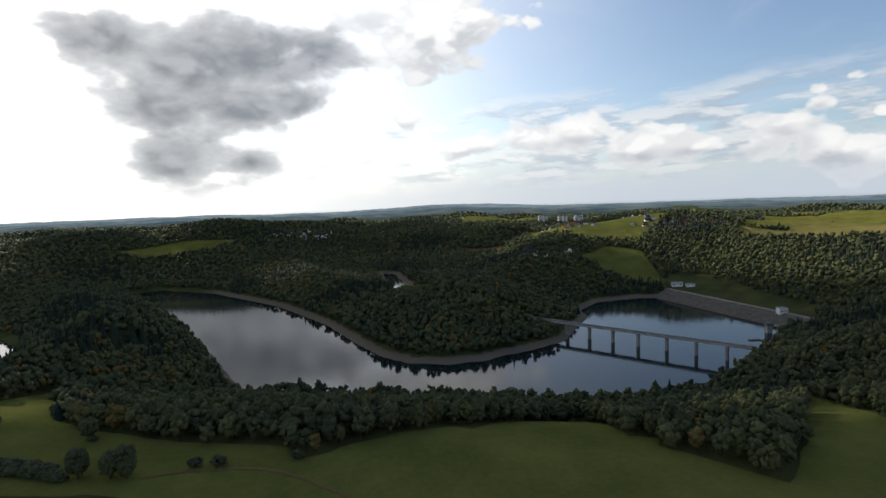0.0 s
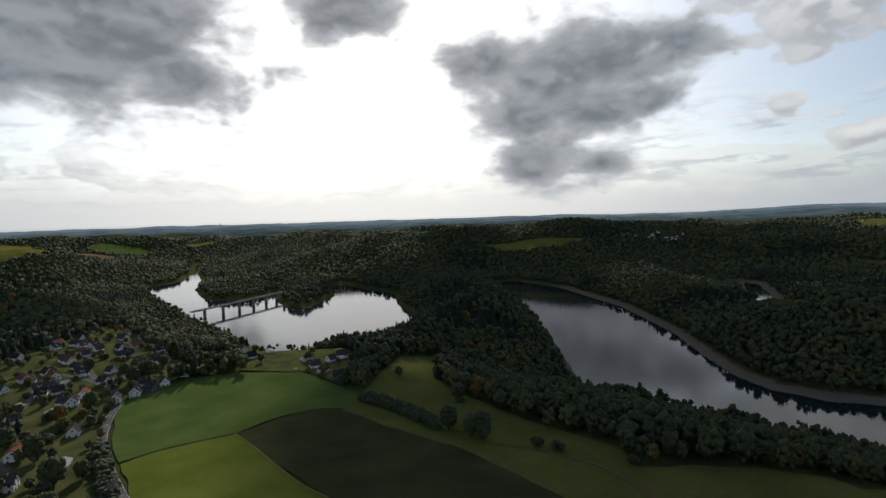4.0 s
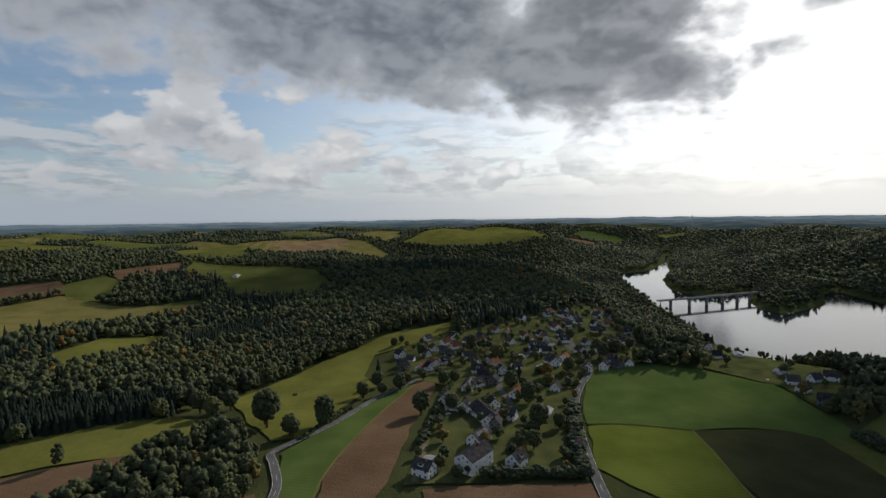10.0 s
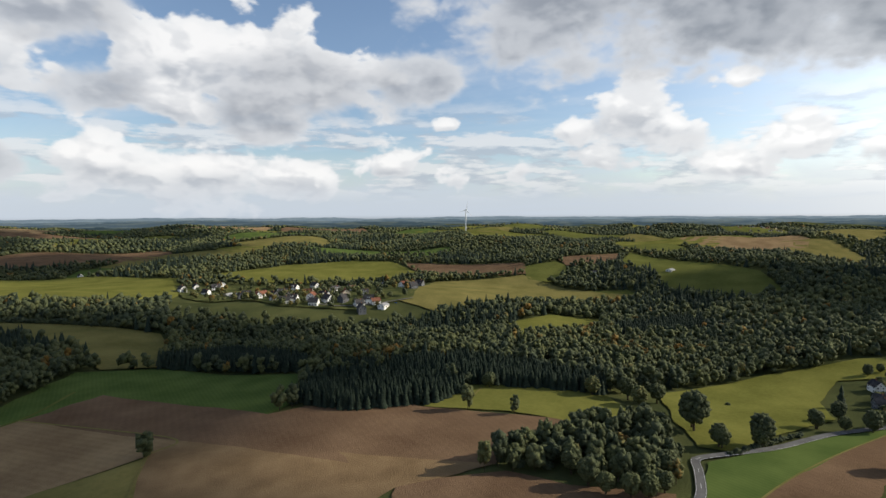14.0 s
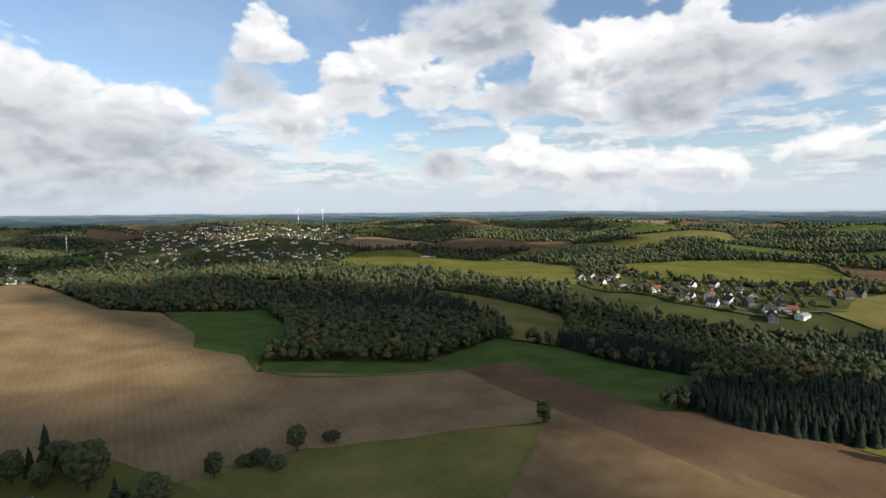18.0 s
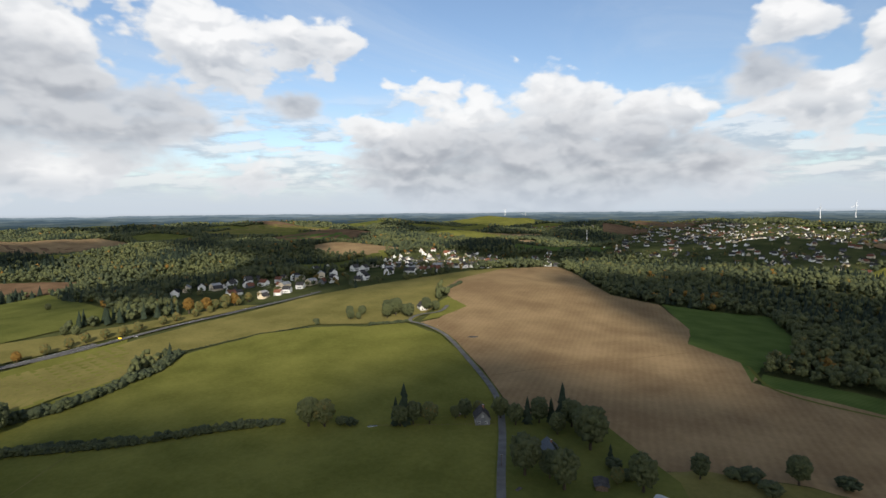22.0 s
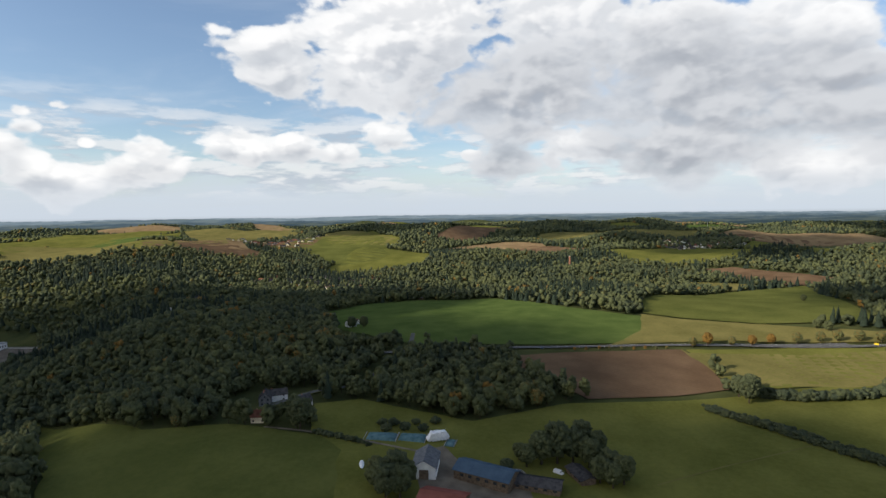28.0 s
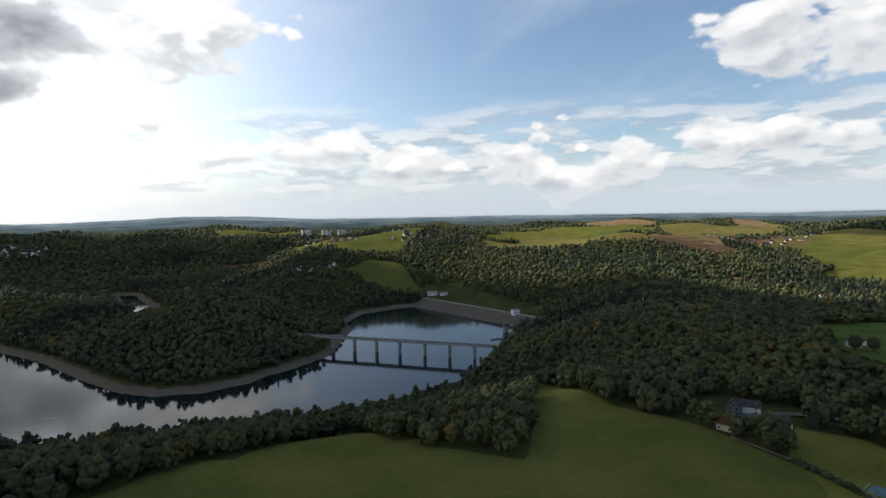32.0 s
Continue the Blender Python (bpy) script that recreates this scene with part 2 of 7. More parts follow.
# ---- materials ----
def material(name, dark, light, scale=1.0, rough=0.85, fine=0.0, bump=0.0, bump_scale=8.0, metal=0.0, vary=0.0, island=0.0, spec=0.0, detail=5.0, stretch=(1, 1, 1), turn=0.0, rows=None):
    """A surface whose colour wanders between two tones at a large scale and a fine one, with relief."""
    m = bpy.data.materials.new(name)
    m.use_nodes = True
    t = m.node_tree
    bsdf = t.nodes["Principled BSDF"]
    bsdf.inputs["Roughness"].default_value, bsdf.inputs["Metallic"].default_value = rough, metal
    bsdf.inputs["Specular IOR Level"].default_value = spec
    pos = t.nodes.new("ShaderNodeNewGeometry")
    mp = t.nodes.new("ShaderNodeMapping")
    mp.inputs["Scale"].default_value, mp.inputs["Rotation"].default_value = stretch, (0, 0, radians(turn))
    t.links.new(pos.outputs["Position"], mp.inputs["Vector"])
    n1 = t.nodes.new("ShaderNodeTexNoise")
    n1.inputs["Scale"].default_value, n1.inputs["Detail"].default_value = scale, detail
    t.links.new(mp.outputs[0], n1.inputs["Vector"])
    f = n1.outputs[0]
    ramp = t.nodes.new("ShaderNodeMapRange")
    ramp.inputs[1].default_value, ramp.inputs[2].default_value = 0.3, 0.7
    t.links.new(f, ramp.inputs[0])
    f = ramp.outputs[0]
    if fine:
        n2 = t.nodes.new("ShaderNodeTexNoise")
        n2.inputs["Scale"].default_value, n2.inputs["Detail"].default_value = scale * 13.7, 7.0
        n2.inputs["Roughness"].default_value = 0.72
        t.links.new(mp.outputs[0], n2.inputs["Vector"])
        mm = t.nodes.new("ShaderNodeMath")
        mm.operation, mm.use_clamp = "MULTIPLY_ADD", True
        mm.inputs[1].default_value = fine
        sub = t.nodes.new("ShaderNodeMath")
        sub.operation = "SUBTRACT"
        t.links.new(n2.outputs[0], sub.inputs[0])
        sub.inputs[1].default_value = 0.5
        t.links.new(sub.outputs[0], mm.inputs[0])
        t.links.new(f, mm.inputs[2])
        f = mm.outputs[0]
    for amount, source in ((vary, "object"), (island, "island")):
        if amount:
            if source == "object":
                o = t.nodes.new("ShaderNodeObjectInfo").outputs["Random"]
            else:
                o = pos.outputs["Random Per Island"]
            sub = t.nodes.new("ShaderNodeMath")
            sub.operation = "SUBTRACT"
            t.links.new(o, sub.inputs[0])
            sub.inputs[1].default_value = 0.5
            mm = t.nodes.new("ShaderNodeMath")
            mm.operation, mm.use_clamp = "MULTIPLY_ADD", True
            mm.inputs[1].default_value = amount
            t.links.new(sub.outputs[0], mm.inputs[0])
            t.links.new(f, mm.inputs[2])
            f = mm.outputs[0]
    if rows:
        # tractor rows: period in metres, bearing, strength
        rp = t.nodes.new("ShaderNodeMapping")
        rp.inputs["Rotation"].default_value = (0, 0, radians(rows[1]))
        t.links.new(pos.outputs["Position"], rp.inputs["Vector"])
        wv = t.nodes.new("ShaderNodeTexWave")
        wv.inputs["Scale"].default_value, wv.inputs["Distortion"].default_value = 0.314 / rows[0], 1.4
        wv.inputs["Detail"].default_value, wv.inputs["Detail Scale"].default_value = 3.0, 0.6
        t.links.new(rp.outputs[0], wv.inputs["Vector"])
        sub = t.nodes.new("ShaderNodeMath")
        sub.operation = "SUBTRACT"
        t.links.new(wv.outputs["Fac"], sub.inputs[0])
        sub.inputs[1].default_value = 0.5
        mm = t.nodes.new("ShaderNodeMath")
        mm.operation, mm.use_clamp = "MULTIPLY_ADD", True
        mm.inputs[1].default_value = rows[2]
        t.links.new(sub.outputs[0], mm.inputs[0])
        t.links.new(f, mm.inputs[2])
        f = mm.outputs[0]
    mix = t.nodes.new("ShaderNodeMix")
    mix.data_type = "RGBA"
    mix.inputs[6].default_value, mix.inputs[7].default_value = (*dark, 1), (*light, 1)
    t.links.new(f, mix.inputs[0])
    t.links.new(mix.outputs[2], bsdf.inputs["Base Color"])
    if bump:
        nb = t.nodes.new("ShaderNodeTexNoise")
        nb.inputs["Scale"].default_value, nb.inputs["Detail"].default_value = bump_scale, 3.0
        t.links.new(mp.outputs[0], nb.inputs["Vector"])
        b = t.nodes.new("ShaderNodeBump")
        b.inputs["Strength"].default_value, b.inputs["Distance"].default_value = min(1.0, bump), 1.0 / bump_scale
        t.links.new(nb.outputs[0], b.inputs["Height"])
        t.links.new(b.outputs[0], bsdf.inputs["Normal"])
    return m


def foliage(name, dark, light, autumn):
    """Leaves: tone (0 to 1, one for each tree) goes from dark green to light, and above 0.8 to autumn colour."""
    m = bpy.data.materials.new(name)
    m.use_nodes = True
    t = m.node_tree
    bsdf = t.nodes["Principled BSDF"]
    bsdf.inputs["Roughness"].default_value = 0.9
    bsdf.inputs["Specular IOR Level"].default_value = 0.12
    at = t.nodes.new("ShaderNodeAttribute")
    at.attribute_name = "tone"
    geo = t.nodes.new("ShaderNodeNewGeometry")
    add = t.nodes.new("ShaderNodeMath")
    add.operation = "MULTIPLY_ADD"
    t.links.new(geo.outputs["Random Per Island"], add.inputs[0])
    add.inputs[1].default_value = 0.16
    t.links.new(at.outputs["Fac"], add.inputs[2])
    n = t.nodes.new("ShaderNodeTexNoise")
    n.inputs["Scale"].default_value, n.inputs["Detail"].default_value = 0.9, 5.0
    n.inputs["Roughness"].default_value = 0.7
    t.links.new(geo.outputs["Position"], n.inputs["Vector"])
    add2 = t.nodes.new("ShaderNodeMath")
    add2.operation = "MULTIPLY_ADD"
    shifted = t.nodes.new("ShaderNodeMath")
    shifted.operation = "SUBTRACT"
    t.links.new(n.outputs[0], shifted.inputs[0])
    shifted.inputs[1].default_value = 0.32
    t.links.new(shifted.outputs[0], add2.inputs[0])
    add2.inputs[1].default_value = 0.7
    t.links.new(add.outputs[0], add2.inputs[2])
    ramp = t.nodes.new("ShaderNodeValToRGB")
    e = ramp.color_ramp.elements
    e[0].position, e[0].color = 0.12, (*dark, 1)
    e[1].position, e[1].color = 0.85, (*light, 1)
    for p, c in ((1.0, autumn),):
        k = e.new(p)
        k.color = (*c, 1)
    t.links.new(add2.outputs[0], ramp.inputs[0])
    t.links.new(ramp.outputs[0], bsdf.inputs["Base Color"])
    bp = t.nodes.new("ShaderNodeBump")
    bp.inputs["Strength"].default_value, bp.inputs["Distance"].default_value = 1.0, 0.6
    n3 = t.nodes.new("ShaderNodeTexNoise")
    n3.inputs["Scale"].default_value, n3.inputs["Detail"].default_value = 2.2, 4.0
    t.links.new(geo.outputs["Position"], n3.inputs["Vector"])
    t.links.new(n3.outputs[0], bp.inputs["Height"])
    t.links.new(bp.outputs[0], bsdf.inputs["Normal"])
    return m


M_MEADOW = material("meadow", (0.102, 0.106, 0.025), (0.168, 0.163, 0.041), 0.02, 0.9, 1.5, 0.4, 1.5)
M_PASTURE = material("pasture", (0.08, 0.09, 0.024), (0.13, 0.134, 0.037), 0.018, 0.9, 1.5, 0.4, 1.5)
M_CROP = material("crop_green", (0.06, 0.09, 0.024), (0.097, 0.13, 0.036), 0.03, 0.9, 0.5, 0.3, 2.0, rows=(3.2, 20, 0.22))
M_SOWN = material("sown_crop", (0.085, 0.106, 0.018), (0.128, 0.148, 0.03), 0.03, 0.9, 0.5, 0.3, 2.0, rows=(3.2, 20, 0.45))
M_DARKCROP = material("dark_crop", (0.038, 0.04, 0.018), (0.064, 0.064, 0.029), 0.03, 0.9, 0.6, 0.3, 2.0, rows=(4.0, 50, 0.2))
M_DRY = material("dry_meadow", (0.125, 0.114, 0.036), (0.198, 0.17, 0.06), 0.022, 0.9, 1.5, 0.4, 1.5)
M_PLOUGHED = material("ploughed_earth", (0.112, 0.07, 0.041), (0.178, 0.116, 0.068), 0.025, 0.95, 0.9, 0.6, 1.2, rows=(5.0, 25, 0.12))
M_STUBBLE = material("stubble", (0.185, 0.124, 0.066), (0.285, 0.2, 0.106), 0.02, 0.95, 1.3, 0.6, 1.2, rows=(5.5, -18, 0.17))
M_STUBBLE2 = material("worn_stubble", (0.15, 0.1, 0.052), (0.22, 0.15, 0.08), 0.05, 0.95, 0.6, 0.5, 1.2)
M_FOREST_FLOOR = material("rough_grass", (0.038, 0.047, 0.02), (0.085, 0.09, 0.034), 0.02, 0.95, 0.5, 0.4, 0.6)
# the drawn-down shore: bare earth just above the water
_t = M_FOREST_FLOOR.node_tree
_b = _t.nodes["Principled BSDF"]
_old = _b.inputs["Base Color"].links[0].from_socket
_p = _t.nodes.new("ShaderNodeNewGeometry")
_s = _t.nodes.new("ShaderNodeSeparateXYZ")
_t.links.new(_p.outputs["Position"], _s.inputs[0])
_n = _t.nodes.new("ShaderNodeTexNoise")
_n.inputs["Scale"].default_value = 0.06
_t.links.new(_p.outputs["Position"], _n.inputs["Vector"])
_a = _t.nodes.new("ShaderNodeMath")
_a.operation = "MULTIPLY_ADD"
_t.links.new(_n.outputs[0], _a.inputs[0])
_a.inputs[1].default_value = 3.0
_t.links.new(_s.outputs["Z"], _a.inputs[2])
_r = _t.nodes.new("ShaderNodeMapRange")
_r.inputs[1].default_value, _r.inputs[2].default_value, _r.inputs[3].default_value, _r.inputs[4].default_value = -68.6, -67.4, 1.0, 0.0
_t.links.new(_a.outputs[0], _r.inputs[0])
_m = _t.nodes.new("ShaderNodeMix")
_m.data_type = "RGBA"
_w = _t.nodes.new("ShaderNodeMapRange")
_w.inputs[1].default_value, _w.inputs[2].default_value = -720, -640
_t.links.new(_s.outputs["X"], _w.inputs[0])
_k = _t.nodes.new("ShaderNodeMath")
_k.operation = "MULTIPLY"
_t.links.new(_r.outputs[0], _k.inputs[0])
_t.links.new(_w.outputs[0], _k.inputs[1])
_t.links.new(_k.outputs[0], _m.inputs[0])
_t.links.new(_old, _m.inputs[6])
_m.inputs[7].default_value = (0.15, 0.125, 0.095, 1)
_t.links.new(_m.outputs[2], _b.inputs["Base Color"])
M_LEAVES = foliage("leaves", (0.044, 0.056, 0.033), (0.102, 0.111, 0.044), (0.168, 0.098, 0.024))
M_NEEDLES = foliage("needles", (0.017, 0.027, 0.019), (0.042, 0.055, 0.031), (0.034, 0.047, 0.018))
M_BARK = material("bark", (0.04, 0.032, 0.024), (0.09, 0.072, 0.053), 2.0, 0.9, 0.4, 0.6, 6.0)
M_ASPHALT = material("asphalt", (0.095, 0.093, 0.09), (0.15, 0.147, 0.142), 0.15, 0.85, 0.3)
M_BARE = material("bare_shore", (0.17, 0.14, 0.105), (0.26, 0.215, 0.165), 0.08, 0.95, 0.4, 0.5, 1.0)
M_CONCRETE = material("concrete", (0.26, 0.25, 0.235), (0.4, 0.39, 0.37), 0.12, 0.8, 0.4, 0.2, 2.0)


def water_material():
    m = bpy.data.materials.new("lake_water")
    m.use_nodes = True
    t = m.node_tree
    b = t.nodes["Principled BSDF"]
    b.inputs["Base Color"].default_value = (0.012, 0.02, 0.022, 1)
    b.inputs["Roughness"].default_value, b.inputs["IOR"].default_value = 0.06, 1.33
    geo = t.nodes.new("ShaderNodeNewGeometry")
    n = t.nodes.new("ShaderNodeTexNoise")
    n.inputs["Scale"].default_value, n.inputs["Detail"].default_value = 0.12, 5.0
    t.links.new(geo.outputs["Position"], n.inputs["Vector"])
    bp = t.nodes.new("ShaderNodeBump")
    bp.inputs["Strength"].default_value, bp.inputs["Distance"].default_value = 0.12, 0.6
    t.links.new(n.outputs[0], bp.inputs["Height"])
    t.links.new(bp.outputs[0], b.inputs["Normal"])
    return m


M_WATER = water_material()

M_PLASTER = material("white_plaster", (0.66, 0.65, 0.62), (0.84, 0.83, 0.8), 0.3, 0.85, 0.3, 0.1, 6.0, vary=0.5)
M_CREAM = material("cream_plaster", (0.5, 0.42, 0.3), (0.68, 0.6, 0.45), 0.3, 0.85, 0.3, 0.1, 6.0, vary=0.5)
M_SLATE_WALL = material("slate_cladding", (0.1, 0.105, 0.115), (0.19, 0.195, 0.2), 0.6, 0.7, 0.4, 0.2, 5.0, vary=0.6)
M_ROOF_DARK = material("dark_roof_tiles", (0.03, 0.03, 0.033), (0.085, 0.08, 0.078), 0.4, 0.75, 0.5, 0.4, 3.0, vary=0.7)
M_ROOF_RED = material("red_roof_tiles", (0.12, 0.05, 0.035), (0.22, 0.1, 0.065), 0.4, 0.8, 0.5, 0.4, 3.0, vary=0.7)
M_ROOF_GREY = material("grey_sheet_roof", (0.24, 0.24, 0.24), (0.38, 0.38, 0.375), 0.2, 0.6, 0.4, 0.1, 3.0, vary=0.4)
M_ROOF_BLUE = material("blue_grey_sheet_roof", (0.05, 0.08, 0.115), (0.085, 0.125, 0.17), 0.15, 0.5, 0.4, 0.1, 3.0)
M_ROOF_SLATE = material("blue_black_slate_roof", (0.03, 0.042, 0.058), (0.06, 0.076, 0.098), 0.5, 0.55, 0.6, 0.3, 3.0, spec=0.3)
M_ROOF_RUST = material("rust_red_sheet_roof", (0.17, 0.06, 0.045), (0.26, 0.1, 0.075), 0.15, 0.6, 0.4, 0.1, 3.0)
M_BRICK = material("brick", (0.22, 0.1, 0.065), (0.34, 0.17, 0.11), 0.8, 0.85, 0.5, 0.2, 6.0)
M_TIMBER = material("weathered_timber", (0.09, 0.065, 0.045), (0.19, 0.14, 0.1), 0.8, 0.85, 0.5, 0.3, 6.0)
M_FRAME = material("white_window_frame", (0.7, 0.7, 0.69), (0.8, 0.8, 0.79), 1.0, 0.5)
M_DOOR = material("door_paint", (0.05, 0.035, 0.025), (0.13, 0.09, 0.06), 1.0, 0.5, vary=0.9)
M_GLASS = material("window_glass", (0.02, 0.024, 0.028), (0.045, 0.05, 0.058), 0.5, 0.08, spec=0.5)
M_METAL = material("galvanised_metal", (0.4, 0.41, 0.42), (0.55, 0.56, 0.57), 0.3, 0.45, 0.2, metal=0.6)
M_WHITE = material("white_coating", (0.72, 0.73, 0.74), (0.82, 0.82, 0.82), 0.05, 0.45)
M_FILM = material("white_wrap_film", (0.7, 0.71, 0.72), (0.85, 0.85, 0.85), 0.8, 0.4, 0.4, 0.5, 3.0, vary=0.4)
M_TARP = material("teal_tarpaulin", (0.06, 0.12, 0.13), (0.13, 0.21, 0.22), 0.3, 0.6, 0.5, 0.4, 2.0)
M_STONE = material("stone_facing", (0.095, 0.084, 0.07), (0.15, 0.135, 0.115), 0.12, 0.9, 0.5, 0.5, 1.5)
M_GRAVEL = material("farmyard_gravel", (0.12, 0.1, 0.075), (0.24, 0.2, 0.15), 0.1, 0.95, 0.6, 0.5, 3.0)
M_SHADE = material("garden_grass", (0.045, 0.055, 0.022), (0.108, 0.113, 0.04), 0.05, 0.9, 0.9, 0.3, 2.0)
M_SIGN = material("yellow_sign", (0.6, 0.42, 0.02), (0.75, 0.55, 0.05), 1.0, 0.5)
M_BLUE = material("blue_paint", (0.03, 0.08, 0.2), (0.05, 0.12, 0.28), 1.0, 0.4, vary=0.5)

# ---- the shape of the land ----
WATER = -75.0
LAKES = {
    "main_lake": [(-912, 1539), (-851, 1598), (-646, 1498), (-393, 1258), (-231, 1035), (-150, 884), (-98, 800), (-58, 764), (2, 750), (67, 769), (69, 781), (124, 808), (190, 860), (235, 961), (269, 1024), (275, 1102), (336, 1185), (429, 1216), (522, 1208), (617, 952), (529, 853), (466, 779), (370, 685), (274, 596), (134, 575), (66, 597), (-132, 622), (-63, 644), (-167, 642), (-240, 626), (-374, 835), (-587, 1154)],
    "far_lake": [(-1969, 918), (-2030, 1078), (-2241, 1240), (-2833, 1600), (-2656, 1521), (-2217, 1263), (-1929, 1114), (-1732, 971), (-1464, 852), (-1335, 919), (-1421, 1065), (-1256, 937), (-1135, 882), (-1084, 898), (-1168, 1071), (-1351, 1231), (-1360, 1291), (-1164, 1223), (-1030, 1191), (-899, 1044), (-768, 943), (-637, 777), (-626, 670), (-647, 600), (-690, 564), (-781, 560), (-1019, 609), (-1320, 699), (-1647, 798)],
    "upper_pond": [(-222, 1844), (-171, 1815), (-126, 1614), (-67, 1374), (-78, 1330), (-148, 1468)],
    "small_pond": [(-2004, 297), (-2099, 353), (-2076, 402), (-1757, 336), (-1737, 287)],
    "side_pond": [(-2012, 447), (-2035, 496), (-1737, 432), (-1710, 389)],
}
# hills: x, y, radius, height
HILLS = [
    (-555, -518, 128, -24), (-682, -645, 165, 14), (-382, -612, 120, -21), (-510, -780, 135, 10), (-960, 1320, 300, 24), (-1350, 2100, 630, 52), (-450, 2475, 570, 39), (750, 1950, 495, 45),
    (1350, 1350, 495, 39), (1230, 840, 360, -39), (975, 495, 300, -33), (1950, 375, 390, -51), (2850, 225, 630, 42), (2250, 1050, 450, 27),
    (-1185, 915, 135, 39), (-480, 792, 150, 30), (-2475, 450, 495, 36), (-1500, -375, 390, 33), (-930, -285, 255, -24), (-630, -90, 195, -15),
    (-1350, -1050, 450, 18), (-630, -930, 195, -18), (90, -930, 225, -12), (630, -840, 390, 30), (1350, -375, 390, -24), (495, -90, 225, -12),
]


# wooded knolls beside the water: x, y, radius, height
KNOLLS = [(-430, 770, 165, 40), (470, 590, 120, 20), (-1190, 930, 120, 18)]


def lake_distance(x, y):
    """Metres from each place to the nearest water's edge, below zero on the water."""
    best = np.full(x.shape, 1e9)
    wet = np.zeros(x.shape, bool)
    for ring in LAKES.values():
        inside = np.zeros(x.shape, bool)
        for (ax, ay), (bx, by) in zip(ring, ring[1:] + ring[:1]):
            ex, ey = bx - ax, by - ay
            k = np.clip(((x - ax) * ex + (y - ay) * ey) / (ex * ex + ey * ey + 1e-9), 0, 1)
            best = np.minimum(best, np.hypot(x - ax - k * ex, y - ay - k * ey))
            cross = ((ay > y) != (by > y)) & (x < ex * (y - ay) / (ey + 1e-9) + ax)
            inside ^= cross
        wet |= inside
    return np.where(wet, -best, best)


def smooth(a, b, v):
    k = np.clip((v - a) / (b - a), 0, 1)
    return k * k * (3 - 2 * k)


def land(x, y):
    """Height of the ground, for arrays of places."""
    x, y = np.asarray(x, float), np.asarray(y, float)
    d = np.hypot(x, y)
    z = 0.0146 * np.maximum(0, d - 675)
    for hx, hy, r, h in HILLS:
        z = z + h * np.exp(-((x - hx) ** 2 + (y - hy) ** 2) / (r * r))
    rough = smooth(680, 1800, d)
    z = z + rough * (25 * np.sin(x / 260 + 1.3 * np.sin(y / 466)) * np.cos(y / 316 + np.sin(x / 415)) + 12 * np.sin((x + y) / 125) * np.cos((x - y) / 146 + 0.7))
    z = z + 2.4 * np.sin(x / 70 + np.sin(y / 92)) * np.cos(y / 80) * smooth(90, 450, d)
    s = lake_distance(x, y)
    wide = 278 + 420 * smooth(1120, 2100, d)
    bank = np.where(s < 0, WATER - 8 * smooth(0, 30, -s), WATER + 6.5 * smooth(-3, 16, s) + (z - WATER - 6.5) * smooth(12, wide, s))
    for hx, hy, r, h in KNOLLS:
        bank = bank + h * np.exp(-((x - hx) ** 2 + (y - hy) ** 2) / (r * r)) * smooth(4, 75, s)
    return bank


def ground_z(x, y):
    return float(land(np.array([x]), np.array([y]))[0])


def mesh_object(name, verts, faces, mat, parent=None, flat=True):
    """An object from arrays of vertices and equal-sided faces."""
    verts = np.asarray(verts, np.float32).reshape(-1, 3)
    faces = np.asarray(faces, np.int32)
    k = faces.shape[1]
    me = bpy.data.meshes.new(name)
    me.vertices.add(len(verts))
    me.vertices.foreach_set("co", verts.ravel())
    me.loops.add(faces.size)
    me.loops.foreach_set("vertex_index", faces.ravel())
    me.polygons.add(len(faces))
    me.polygons.foreach_set("loop_start", np.arange(0, faces.size, k, dtype=np.int32))
    if not flat:
        me.polygons.foreach_set("use_smooth", np.ones(len(faces), bool))
    me.update(calc_edges=True)
    me.materials.append(mat)
    ob = new(name, me)
    ob.parent = parent
    return ob


# ---- the ground, one sheet to the horizon ----
def ground_sheet():
    turns = 560
    radii = np.concatenate([[0.5], np.geomspace(60, 4890, 190)])
    a = np.linspace(0, 2 * np.pi, turns, endpoint=False)
    r, q = np.meshgrid(radii, a, indexing="ij")
    x, y = -np.sin(q) * r, np.cos(q) * r
    v = np.stack([x, y, land(x, y)], -1).reshape(-1, 3)
    i = np.arange(len(radii) - 1)[:, None] * turns
    j = np.arange(turns)[None, :]
    k = (j + 1) % turns
    f = np.stack([i + j, i + k, i + turns + k, i + turns + j], -1).reshape(-1, 4)
    return mesh_object("ground", v, f[:, ::-1], M_FOREST_FLOOR, flat=False)


ground = tagged(ground_sheet(), "hilly ground of earth and grass under the woods", "ground", kind="structure")


def inside_ring(x, y, ring):
    ins = np.zeros(x.shape, bool)
    for (ax, ay), (bx, by) in zip(ring, ring[1:] + ring[:1]):
        ins ^= ((ay > y) != (by > y)) & (x < (bx - ax) * (y - ay) / (by - ay + 1e-9) + ax)
    return ins


from mathutils.geometry import delaunay_2d_cdt


